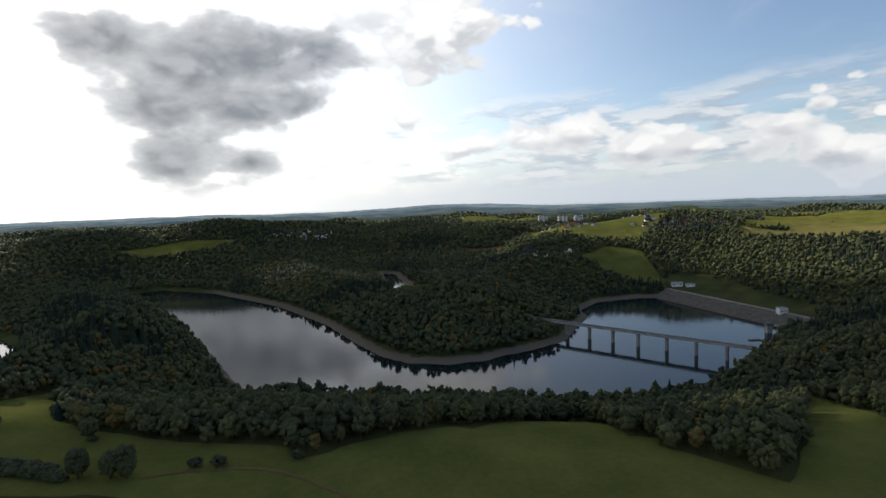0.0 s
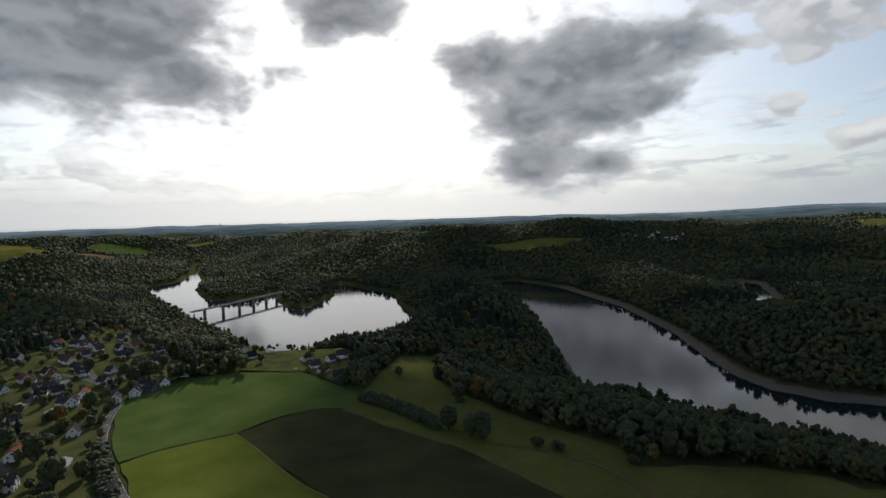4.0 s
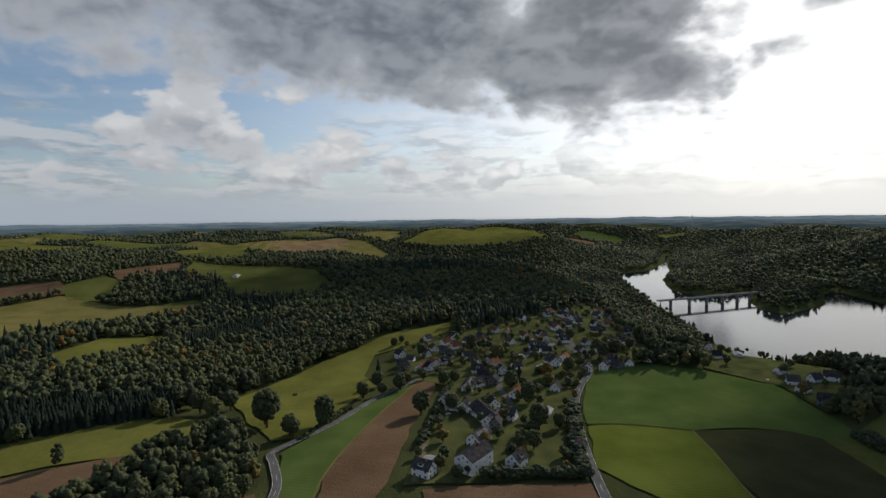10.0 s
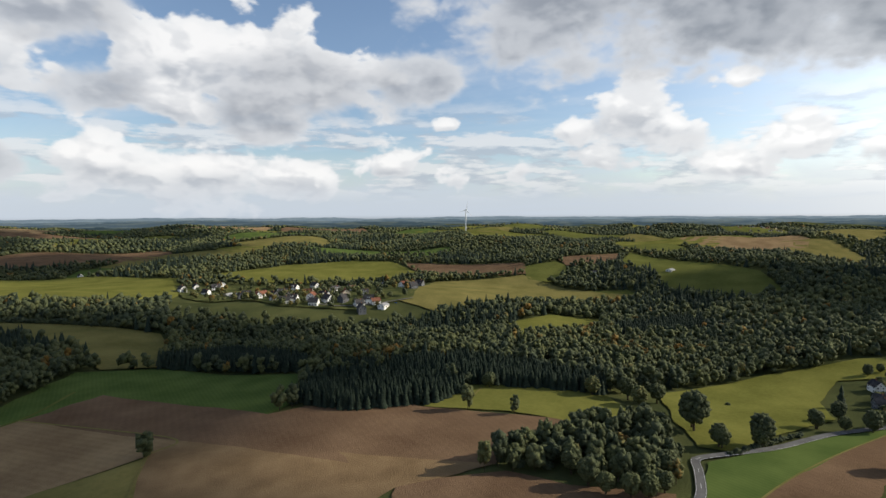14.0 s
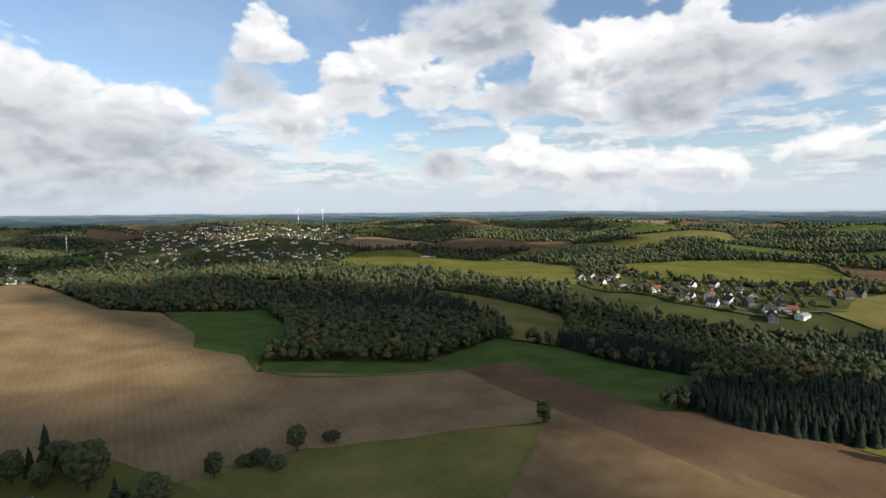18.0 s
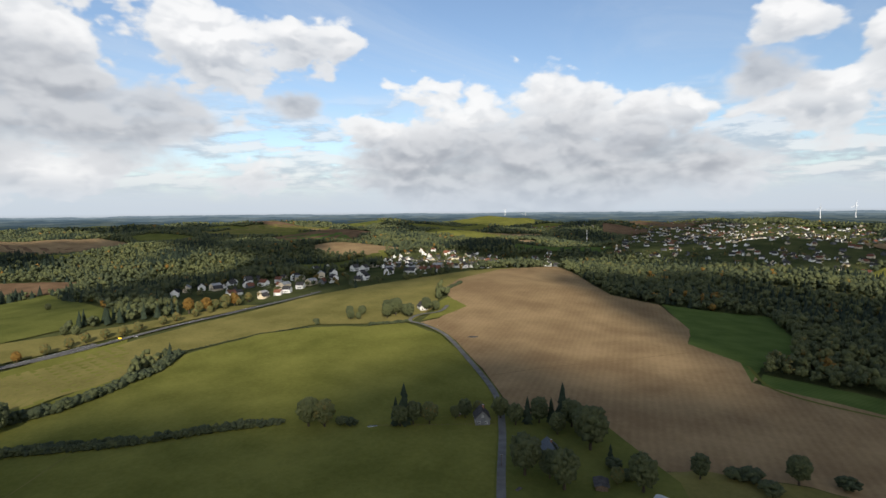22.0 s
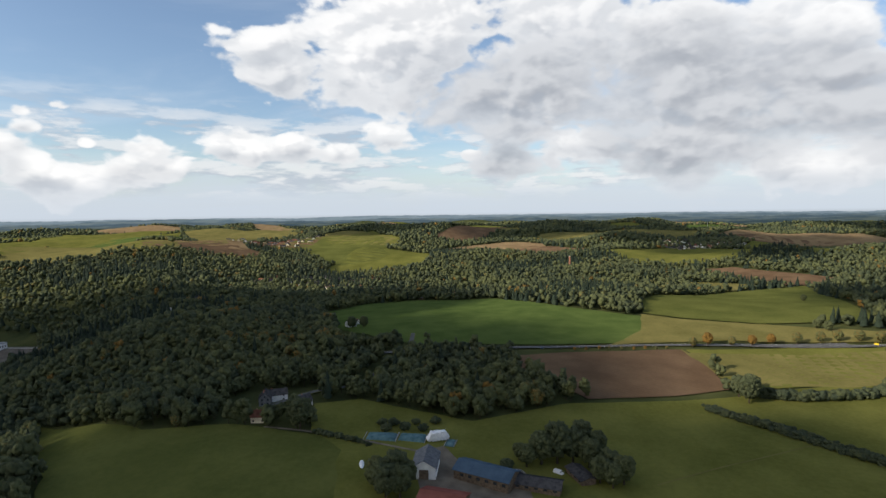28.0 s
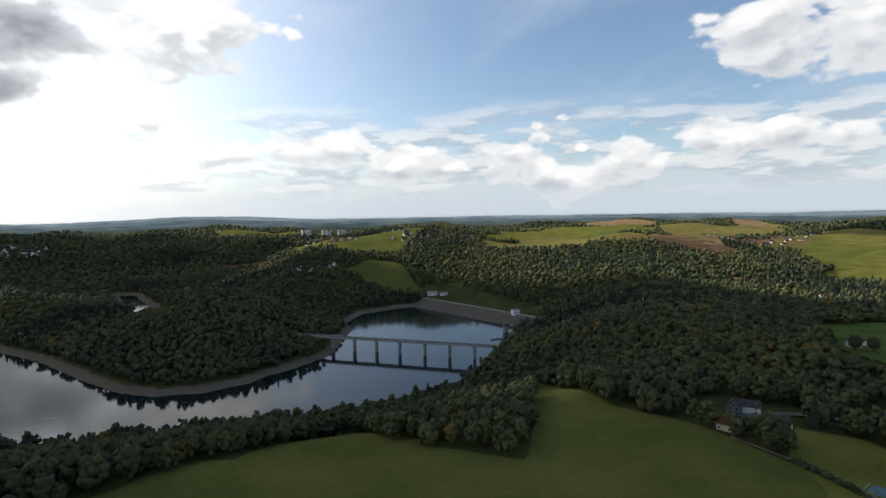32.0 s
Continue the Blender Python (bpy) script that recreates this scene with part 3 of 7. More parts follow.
def draped(name, ring, mat, lift=0.25, step=None, wander=0.0):
    """A patch that lies on the ground inside a ring of places."""
    pts = []
    far = min(math.hypot(*p) for p in ring)
    step = step or max(8.0, far * 0.022)
    for (ax, ay), (bx, by) in zip(ring, ring[1:] + ring[:1]):
        n = max(1, int(math.hypot(bx - ax, by - ay) / step))
        for k in range(n):
            px, py = ax + (bx - ax) * k / n, ay + (by - ay) * k / n
            w = wander * noise.noise(Vector((px * 0.05, py * 0.05, 1.7)))
            pts.append((px + w, py - w))
    edge = len(pts)
    xs, ys = [p[0] for p in pts], [p[1] for p in pts]
    gx, gy = np.meshgrid(np.arange(min(xs), max(xs), step), np.arange(min(ys), max(ys), step))
    gx, gy = gx.ravel(), gy.ravel()
    keep = inside_ring(gx, gy, pts)
    co = [Vector(p) for p in pts] + [Vector(p) for p in zip(gx[keep], gy[keep])]
    out = delaunay_2d_cdt(co, [(k, (k + 1) % edge) for k in range(edge)], [], 1, 0.01)
    vx, vy = np.array([p[0] for p in out[0]]), np.array([p[1] for p in out[0]])
    d = np.hypot(vx, vy)
    v = np.stack([vx, vy, land(vx, vy) + lift + d * 0.0016], -1)
    tri = [f for f in out[2] if len(f) == 3]
    return mesh_object(name, v, np.array(tri), mat, flat=False)


# ---- water ----
LAKE_LABELS = {"main_lake": "calm dark reservoir water below wooded banks", "far_lake": "bright glinting reservoir arm round a wooded point", "upper_pond": "narrow pale pond in the wooded valley", "small_pond": "small far reservoir arm among woods", "side_pond": "small far pond among woods"}
for key, ring in LAKES.items():
    cx, cy = sum(p[0] for p in ring) / len(ring), sum(p[1] for p in ring) / len(ring)
    grown = []
    for k, (px, py) in enumerate(ring):
        ax, ay = ring[k - 1]
        bx, by = ring[(k + 1) % len(ring)]
        nx, ny = by - ay, ax - bx
        ln = math.hypot(nx, ny)
        grown.append((px, py, nx / ln, ny / ln))
    area = sum(a[0] * b[1] - b[0] * a[1] for a, b in zip(ring, ring[1:] + ring[:1]))
    side = 12.0 if area > 0 else -12.0
    bm = bmesh.new()
    bm.faces.new([bm.verts.new((px + nx * side, py + ny * side, WATER)) for px, py, nx, ny in grown])
    bmesh.ops.triangulate(bm, faces=bm.faces[:])
    bmesh.ops.recalc_face_normals(bm, faces=bm.faces[:])
    if bm.faces[:][0].normal.z < 0:
        bmesh.ops.reverse_faces(bm, faces=bm.faces[:])
    me = bpy.data.meshes.new("water")
    bm.to_mesh(me)
    me.materials.append(M_WATER)
    tagged(new("water", me), LAKE_LABELS[key], "water", kind="structure")

# ---- fields ----
FIELD_LOOK = {
    "meadow": (M_MEADOW, "sunlit yellow-green grass meadow"), "pasture": (M_PASTURE, "deep green grazed pasture"),
    "crop_green": (M_CROP, "bright green field of young crop"), "dark_crop": (M_DARKCROP, "dark olive field of low crop"),
    "worn_stubble": (M_STUBBLE2, "brown worn stubble field with tractor lines"), "bright_crop": (M_SOWN, "bright yellow-green field of sown crop"), "dry_meadow": (M_DRY, "pale olive dry grass meadow"), "ploughed": (M_PLOUGHED, "brown freshly ploughed field"), "stubble": (M_STUBBLE, "tan harrowed stubble field with tractor lines"),
}
FIELDS = [
    ("bright_crop", [(-362, 148), (-360, 177), (-344, 216), (-309, 208), (-249, 192), (-216, 188), (-184, 180), (-298, 127)]),
    ("crop_green", [(-389, 154), (-458, 184), (-486, 202), (-495, 227), (-493, 268), (-471, 302), (-422, 338), (-396, 337), (-324, 324), (-317, 292), (-337, 276), (-345, 248), (-344, 216), (-360, 177), (-364, 148)]),
    ("dark_crop", [(-344, 216), (-337, 276), (-317, 292), (-261, 283), (-198, 278), (-150, 266), (-111, 256), (-75, 235), (-151, 167), (-216, 188), (-309, 208)]),
    ("pasture", [(-386, 448), (-374, 506), (-301, 398), (-253, 370), (-179, 343), (-106, 331), (-89, 311), (-34, 347), (1, 364), (27, 347), (62, 334), (107, 348), (135, 338), (103, 257), (-35, 160), (-68, 155), (-75, 235), (-111, 256), (-150, 266), (-198, 278), (-261, 283), (-317, 292), (-324, 324)]),
    ("pasture", [(360, 539), (309, 414), (283, 315), (308, 259), (312, 220), (313, 196), (317, 174), (308, 158), (291, 139), (168, 103), (-31, 198), (-49, 330), (-11, 334), (29, 370), (122, 480), (116, 335), (175, 271), (215, 316)]),
    ("meadow", [(334, 212), (367, 226), (390, 198), (377, 125), (373, 102), (438, 39), (502, -92), (538, -156), (570, -230), (199, -84), (144, 92), (296, 167), (317, 199)]),
    ("ploughed", [(564, 107), (598, 53), (641, -69), (587, -87), (526, -101), (493, -51), (456, 22), (474, 42), (501, 84)]),
    ("crop_green", [(811, 488), (940, 460), (1000, 377), (990, 225), (856, 77), (806, -67), (756, -97), (678, -69), (613, 119), (582, 220), (645, 358)]),
    ("meadow", [(642, -73), (673, -183), (677, -271), (575, -232), (535, -138), (527, -103), (589, -92)]),
    ("dry_meadow", [(539, -119), (543, -104), (629, -72), (666, -264), (675, -512), (629, -631), (593, -765), (543, -969), (521, -749), (499, -644), (454, -574), (433, -497), (471, -462), (529, -428), (560, -371), (582, -287), (550, -199)]),
    ("meadow", [(468, -93), (516, -123), (531, -215), (572, -282), (556, -369), (521, -421), (462, -453), (432, -491), (371, -479), (299, -430), (233, -366), (193, -316), (148, -242), (88, -145), (236, 10), (444, 2), (469, -69)]),
    ("dry_meadow", [(728, -30), (830, -35), (797, -93), (773, -181), (742, -287), (734, -351), (727, -442), (697, -463), (696, -277), (694, -127), (660, -26), (643, 6)]),
    ("pasture", [(1022, -65), (1187, -203), (1277, -371), (1025, -346), (794, -316), (778, -176), (809, -89), (839, -36), (940, -41)]),
    ("ploughed", [(1595, -216), (1580, -298), (1342, -455), (1273, -394), (1303, -309), (1475, -254)]),
    ("dry_meadow", [(1344, -142), (1358, -192), (1298, -297), (1205, -225), (1246, -157)]),
    ("meadow", [(1044, -794), (1137, -1190), (1008, -1077), (811, -732), (844, -670)]),
    ("stubble", [(421, -501), (416, -535), (433, -601), (509, -663), (536, -745), (545, -909), (515, -1079), (412, -965), (301, -822), (225, -820), (150, -695), (140, -620), (78, -565), (61, -516), (64, -504), (-36, -480), (-123, -484), (-148, -407), (-173, -344), (-147, -341), (-92, -343), (-14, -339), (14, -340), (58, -326), (100, -302), (125, -334), (203, -345), (204, -347), (268, -410), (346, -474)]),
    ("meadow", [(425, -510), (419, -533), (423, -607), (476, -633), (471, -607), (441, -556)]),
    ("ploughed", [(-123, -484), (-183, -502), (-236, -343), (-264, -336), (-326, -274), (-323, -269), (-345, -211), (-368, -153), (-336, -150), (-299, -174), (-271, -166), (-224, -256), (-219, -237), (-173, -344), (-148, -407)]),
    ("worn_stubble", [(-147, -341), (-173, -344), (-219, -237), (-224, -256), (-271, -166), (-237, -182), (-214, -195), (-136, -189), (-85, -141), (-52, -197), (-95, -262)]),
    ("ploughed", [(-214, -195), (-237, -182), (-267, -156), (-273, -118), (-295, -69), (-277, -62), (-195, -68), (-156, -149)]),
    ("dry_meadow", [(-146, -339), (-95, -262), (-52, -197), (31, -193), (118, -294), (99, -333), (104, -293), (65, -324), (13, -339), (-14, -339), (-92, -343)]),
    ("crop_green", [(224, -828), (91, -860), (47, -710), (40, -595), (63, -558), (64, -504), (80, -564), (136, -610), (155, -696)]),
    ("crop_green", [(57, -501), (59, -536), (-15, -528), (-94, -511), (-195, -592), (-254, -547), (-279, -465), (-319, -408), (-269, -351), (-236, -343), (-183, -502), (-123, -484), (-36, -480)]),
    ("dry_meadow", [(-189, -957), (-252, -886), (-333, -718), (-321, -669), (-258, -557), (-214, -586), (-226, -688), (-214, -786), (-176, -845)]),
    ("meadow", [(-2, -1339), (-105, -1706), (-285, -1802), (-527, -1541), (-598, -1189), (-515, -1023), (-416, -896), (-332, -971), (-210, -1120)]),
    ("meadow", [(-631, -1161), (-916, -1227), (-1042, -1145), (-1097, -1003), (-1006, -813), (-876, -799), (-775, -937), (-688, -1049)]),
    ("dry_meadow", [(151, -1115), (-35, -1076), (-33, -1024), (101, -1051)]),
    ("ploughed", [(-1099, -973), (-1166, -762), (-1177, -640), (-1084, -576), (-1008, -688), (-960, -731)]),
    ("dry_meadow", [(-665, -601), (-905, -704), (-1071, -582), (-1026, -470), (-1028, -331), (-996, -301), (-864, -416), (-743, -474), (-670, -510)]),
    ("pasture", [(-1262, -430), (-1485, -478), (-1323, -299), (-1225, -138), (-1097, -85), (-1038, -122), (-1064, -275), (-1187, -328)]),
    ("ploughed", [(-1252, -590), (-1466, -482), (-1257, -437), (-1172, -525)]),
    ("pasture", [(-1134, -617), (-1205, -567), (-1159, -506), (-1057, -497), (-1041, -553)]),
    ("meadow", [(-657, -391), (-781, -375), (-819, -303), (-744, -283), (-649, -304), (-596, -323)]),
    ("meadow", [(-326, -264), (-387, -270), (-409, -237), (-444, -163), (-400, -115), (-366, -145), (-354, -205)]),
    ("meadow", [(-482, -128), (-630, -64), (-726, 11), (-760, 103), (-710, 93), (-640, -4), (-557, -15), (-507, -3), (-431, -35), (-375, -55), (-370, -75), (-430, -105)]),
    ("crop_green", [(-348, -63), (-387, -40), (-454, -3), (-509, 37), (-442, 11), (-362, -18), (-310, -33), (-276, -37), (-238, -41), (-276, -55)]),
    ("ploughed", [(-516, 51), (-474, 50), (-372, 21), (-297, 4), (-267, -11), (-206, -18), (-272, -35), (-310, -33), (-362, -18), (-442, 11), (-509, 37)]),
    ("ploughed", [(-287, 52), (-281, 117), (-248, 111), (-176, 82), (-194, 21), (-285, 21)]),
    ("dry_meadow", [(-342, 90), (-348, 120), (-316, 104), (-322, 86)]),
    ("meadow", [(-421, -192), (-439, -159), (-401, -122), (-371, -170)]),
    ("pasture", [(-1015, -451), (-1059, -346), (-1016, -299), (-942, -420)]),
    ("pasture", [(-779, -349), (-796, -298), (-733, -289), (-704, -316)]),
    ("meadow", [(-2546, 113), (-3852, 732), (-3610, 1087), (-2440, 804), (-2431, 648), (-2495, 314)]),
    ("meadow", [(-3260, 1773), (-3285, 2003), (-3198, 1950), (-3168, 1764)]),
    ("pasture", [(-2824, -841), (-2853, -360), (-2419, -284), (-2813, -722)]),
    ("meadow", [(-2664, -2132), (-2837, -1982), (-2673, -1451), (-2638, -1229), (-1860, -1011), (-1838, -1224)]),
    ("meadow", [(-2584, 123), (-2753, 302), (-2632, 452), (-2524, 251)]),
    ("meadow", [(317, 2093), (480, 1730), (621, 1671), (584, 1618), (462, 1606), (283, 1753)]),
    ("pasture", [(388, 1456), (532, 1473), (539, 1304), (480, 1294), (398, 1388)]),
    ("ploughed", [(53, 2128), (232, 1943), (193, 1772)]),
    ("meadow", [(-1140, 1880), (-974, 2035), (-779, 2086), (-851, 1991), (-1051, 1860)]),
    ("meadow", [(1127, 2090), (1977, 2414), (1918, 2340), (1124, 1638), (925, 1651)]),
    ("dry_meadow", [(874, 1622), (1014, 1575), (1115, 1360), (1067, 1300), (926, 1391), (849, 1544)]),
    ("pasture", [(330, 2063), (451, 1794), (625, 1695), (560, 1644), (432, 1625), (281, 1766)]),
    ("pasture", [(360, 1452), (469, 1538), (547, 1492), (528, 1283), (475, 1307), (395, 1415)]),
    ("dry_meadow", [(912, 1663), (1042, 1566), (1007, 1306), (859, 1569)]),
    ("meadow", [(2273, 3066), (2274, 2153), (2087, 2018), (1906, 2467)]),
    ("dry_meadow", [(2269, 2104), (3119, 2236), (2415, 1550), (2304, 1581), (1965, 1675)]),
    ("dry_meadow", [(2459, 1474), (2305, 1088), (1994, 827), (1890, 870), (1983, 1135)]),
    ("meadow", [(1909, 2275), (1384, 1339), (1222, 1207), (1144, 1255)]),
    ("dry_meadow", [(2638, 586), (2723, 472), (2531, 439), (2535, 542)]),
    ("dry_meadow", [(1096, 1712), (1838, 2489), (1579, 1569), (1255, 1207), (1063, 1340), (1006, 1574)]),
    ("dry_meadow", [(2379, 2283), (3292, 2258), (3116, 1965), (2200, 1638), (1486, 1286)]),
    ("meadow", [(2025, 1223), (2354, 1112), (2030, 834), (1905, 806), (1931, 1063)]),
    ("meadow", [(2815, -3438), (2599, -3991), (1988, -3779), (1517, -2881), (2323, -3249)]),
    ("meadow", [(1780, -2024), (2152, -2880), (1368, -1952), (1526, -1879)]),
    ("dry_meadow", [(2679, -1430), (3138, -2014), (2950, -2448), (2143, -1520)]),
    ("pasture", [(1136, -859), (1105, -1138), (1034, -1068), (803, -724), (880, -676)]),
    ("meadow", [(2684, -1495), (3080, -2060), (2819, -2442), (2131, -1624), (2134, -1303)]),
    ("meadow", [(-690, -2376), (-912, -2658), (-810, -2359), (-685, -2276)]),
    ("meadow", [(-1030, -1792), (-1417, -1717), (-1375, -1665), (-1002, -1545)]),
]
for k, (kind, ring) in enumerate(FIELDS):
    mat, label = FIELD_LOOK[kind]
    tagged(draped("field", ring, mat, 0.2 + 0.004 * (k % 40), wander=3.0), label, "field", kind="structure")


# ---- roads and yards ----
def spline(points, step):
    """Places along a smooth line through the given ones."""
    out = []
    p = [Vector(q) for q in points]
    p = [p[0] * 2 - p[1]] + p + [p[-1] * 2 - p[-2]]
    for a, b, c, d in zip(p, p[1:], p[2:], p[3:]):
        n = max(2, int((c - b).length / step))
        for k in range(n):
            t = k / n
            out.append(0.5 * ((2 * b) + (c - a) * t + (2 * a - 5 * b + 4 * c - d) * t * t + (3 * b - a - 3 * c + d) * t ** 3))
    out.append(p[-2])
    return out


def ribbon(name, line, width, mat, lift, parent=None, dash=None):
    v, f = [], []
    n = len(line)
    for k, q in enumerate(line):
        a, b = line[max(0, k - 1)], line[min(n - 1, k + 1)]
        t = (b - a).normalized()
        s = Vector((-t.y, t.x)) * width / 2
        for w in (-1, -0.33, 0.33, 1):
            v.append((q.x + s.x * w, q.y + s.y * w))
    v = np.array(v)
    d = np.hypot(v[:, 0], v[:, 1])
    z = land(v[:, 0], v[:, 1]).reshape(-1, 4)
    z = (z.max(1, keepdims=True) * 0.6 + z * 0.4).ravel()
    v = np.column_stack([v, z + lift + d * 0.0016])
    for k in range(n - 1):
        if dash and k % dash[0] >= dash[1]:
            continue
        for j in range(3):
            f.append((k * 4 + j, k * 4 + j + 1, k * 4 + j + 5, k * 4 + j + 4))
    return mesh_object(name, v, np.array(f)[:, ::-1], mat, parent, flat=False)


ROADS = [
    ("country road of grey asphalt between village and fields", 6.0, [(-546, 214), (-493, 202), (-451, 177), (-409, 156), (-350, 137), (-298, 124), (-257, 116), (-211, 106)]),
    ("asphalt road curving past the trees to the village", 5.5, [(-229, -52), (-276, -58), (-302, -58), (-334, -66), (-348, -70), (-366, -58), (-400, -33), (-460, -3), (-515, 38)]),
    ("narrow grey lane between meadow and stubble field", 5.0, [(118, -196), (150, -247), (188, -311), (222, -358), (280, -413), (360, -478), (408, -498), (436, -501), (445, -528), (435, -560), (446, -593)]),
    ("main asphalt road lined by autumn trees", 8.0, [(485, 297), (533, 255), (571, 176), (621, 56), (667, -98), (688, -241), (673, -123), (682, -271), (685, -379), (689, -458), (679, -563)]),
    ("asphalt side road climbing to the main road", 5.0, [(349, 255), (393, 242), (430, 218), (512, 226), (565, 226), (636, 247)]),
    ("gravel lane along the gardens of the village", 3.0, [(-479, 63), (-424, 46), (-361, 32), (-331, 26), (-294, 18)]),
    ("village street of grey asphalt", 5.0, [(-493, 202), (-612, 226), (-718, 273), (-816, 341)]),
    ("village lane of grey asphalt", 4.5, [(-546, 214), (-625, 201), (-543, 149), (-475, 109), (-410, 103)]),
    ("lane along the edge of the far village", 4.5, [(-517, -1063), (-587, -964), (-561, -711), (-592, -634), (-690, -585)]),
]
ROAD_LINES = []
for label, width, pts in ROADS:
    line = spline(pts, 6.0)
    ROAD_LINES.append((line, width))
    r = tagged(ribbon("road", line, width, M_ASPHALT if "gravel" not in label else M_GRAVEL, 0.62), label, "road", kind="structure")
    if width >= 5.5:
        ribbon("centre_line", line, 0.16, M_FRAME, 0.68, r, (3, 1))
        for side in (-1, 1):
            edge = []
            for k, q in enumerate(line):
                t = (line[min(len(line) - 1, k + 1)] - line[max(0, k - 1)]).normalized()
                edge.append(q + Vector((-t.y, t.x)) * side * (width / 2 - 0.3))
            ribbon("edge_line", edge, 0.12, M_FRAME, 0.68, r)
    else:
        for side in (-1, 1):
            edge = []
            for k, q in enumerate(line):
                t = (line[min(len(line) - 1, k + 1)] - line[max(0, k - 1)]).normalized()
                edge.append(q + Vector((-t.y, t.x)) * side * (width / 2 + 0.5))
            ribbon("verge", edge, 1.2, M_PASTURE, 0.58, r)

VILLAGES = {
    "lake_village": [(-664, 26), (-698, 85), (-718, 134), (-749, 190), (-801, 267), (-930, 394), (-621, 306), (-516, 287), (-487, 203), (-437, 166), (-351, 133), (-292, 118), (-289, 59), (-292, 12), (-344, 26), (-482, 58), (-533, 20)],
    "hamlet": [(-808, 504), (-840, 618), (-445, 428), (-364, 369), (-356, 332), (-415, 342), (-475, 309)],
    "valley_village": [(-546, -1109), (-681, -1023), (-797, -853), (-890, -723), (-697, -591), (-594, -610), (-512, -707), (-500, -982)],
    "hill_town": [(617, -1531), (1032, -3254), (583, -3898), (-57, -3178), (-106, -1775), (-10, -1387), (122, -1390), (368, -1566)],
    "edge_town": [(671, -753), (1069, -1298), (882, -1323), (746, -1566), (476, -1066), (592, -1054), (577, -812)],
    "road_village": [(925, -434), (960, -610), (814, -647), (675, -680), (1018, -1069), (1019, -1361), (870, -1419), (644, -1048), (628, -711), (641, -610), (728, -578), (741, -469)],
    "farmyard": [(319, 205), (341, 176), (370, 125), (331, 89), (325, 53), (354, 16), (297, 8), (181, 61), (170, 84), (262, 139)],
    "smallholding": [(198, -326), (142, -363), (70, -304), (50, -267), (61, -178), (97, -162)],
}
for key, mat, label in (("lake_village", M_SHADE, "village gardens of lawn and paths"), ("hamlet", M_SHADE, "garden plots of a hamlet"), ("valley_village", M_SHADE, "gardens of the valley village"), ("smallholding", M_PASTURE, "rough garden ground of a smallholding")):
    tagged(draped("yard", VILLAGES[key], mat, 0.42, wander=2.0), label, "yard", kind="structure")
tagged(draped("yard", [(313, 120), (325, 108), (305, 87), (291, 62), (310, 50), (279, 42), (217, 79), (262, 99)], M_GRAVEL, 0.42, step=4.0, wander=2.0), "muddy gravel farmyard between barns", "yard", kind="structure")
# grassy balks, tracks and furrows between the fields
BALKS = [
    ("dark grassy balk between two fields", 1.6, M_DARKCROP, [(-364, 148), (-360, 177), (-344, 216)]), ("trodden pale track along a crop's edge", 1.2, M_DRY, [(-344, 216), (-309, 208), (-249, 192), (-216, 188)]), ("straw-coloured balk at the pasture's edge", 2.0, M_DRY, [(-146, -339), (-120, -301), (-95, -262)]),
    ("pale farm track beside the ploughed field", 2.4, M_DRY, [(641, -69), (587, -87), (526, -101)]), ("pale track between crop and ploughed strip", 1.2, M_DRY, [(-506, 37), (-429, 6), (-362, -18), (-310, -33), (-275, -37)]), ("faint tractor track across the stubble", 1.2, M_STUBBLE2, [(252, -399), (221, -454), (168, -516), (115, -585)]),    ("green verge round the wood", 3.0, M_PASTURE, [(74, -556), (45, -494), (-18, -476), (-111, -481), (-172, -528)]),
    ("trodden cattle path over the pasture", 1.0, M_DRY, [(319, -23), (360, -66), (413, -132)]), ("earth track below the pasture", 2.2, M_GRAVEL, [(311, 234), (315, 198), (315, 162), (313, 121)]), ("brown double track across the grass", 2.0, M_PLOUGHED, [(-176, 293), (-153, 299), (-114, 300), (-88, 290), (-53, 267)]),
    ("light path along the hill field", 1.6, M_DRY, [(-112, -282), (-145, -339), (-171, -350), (-153, -409), (-121, -485)]), ("light balk across the sunlit meadow", 1.4, M_DRY, [(-358, -244), (-391, -253)]),
]
for label, width, mat, pts in BALKS:
    tagged(ribbon("field_track", spline(pts, 5.0), width, mat, 0.48), label, "field track", kind="structure")

# ---- woods ----
OCTA = (np.array([(1, 0, 0), (-1, 0, 0), (0, 1, 0), (0, -1, 0), (0, 0, 1), (0, 0, -1)], float),
        np.array([(0, 2, 4), (2, 1, 4), (1, 3, 4), (3, 0, 4), (2, 0, 5), (1, 2, 5), (3, 1, 5), (0, 3, 5)]))
_b = bmesh.new()
bmesh.ops.create_icosphere(_b, subdivisions=1, radius=1.0)
ICO = (np.array([v.co[:] for v in _b.verts]), np.array([[v.index for v in f.verts] for f in _b.faces]))
_b.free()
rng = np.random.default_rng(7)


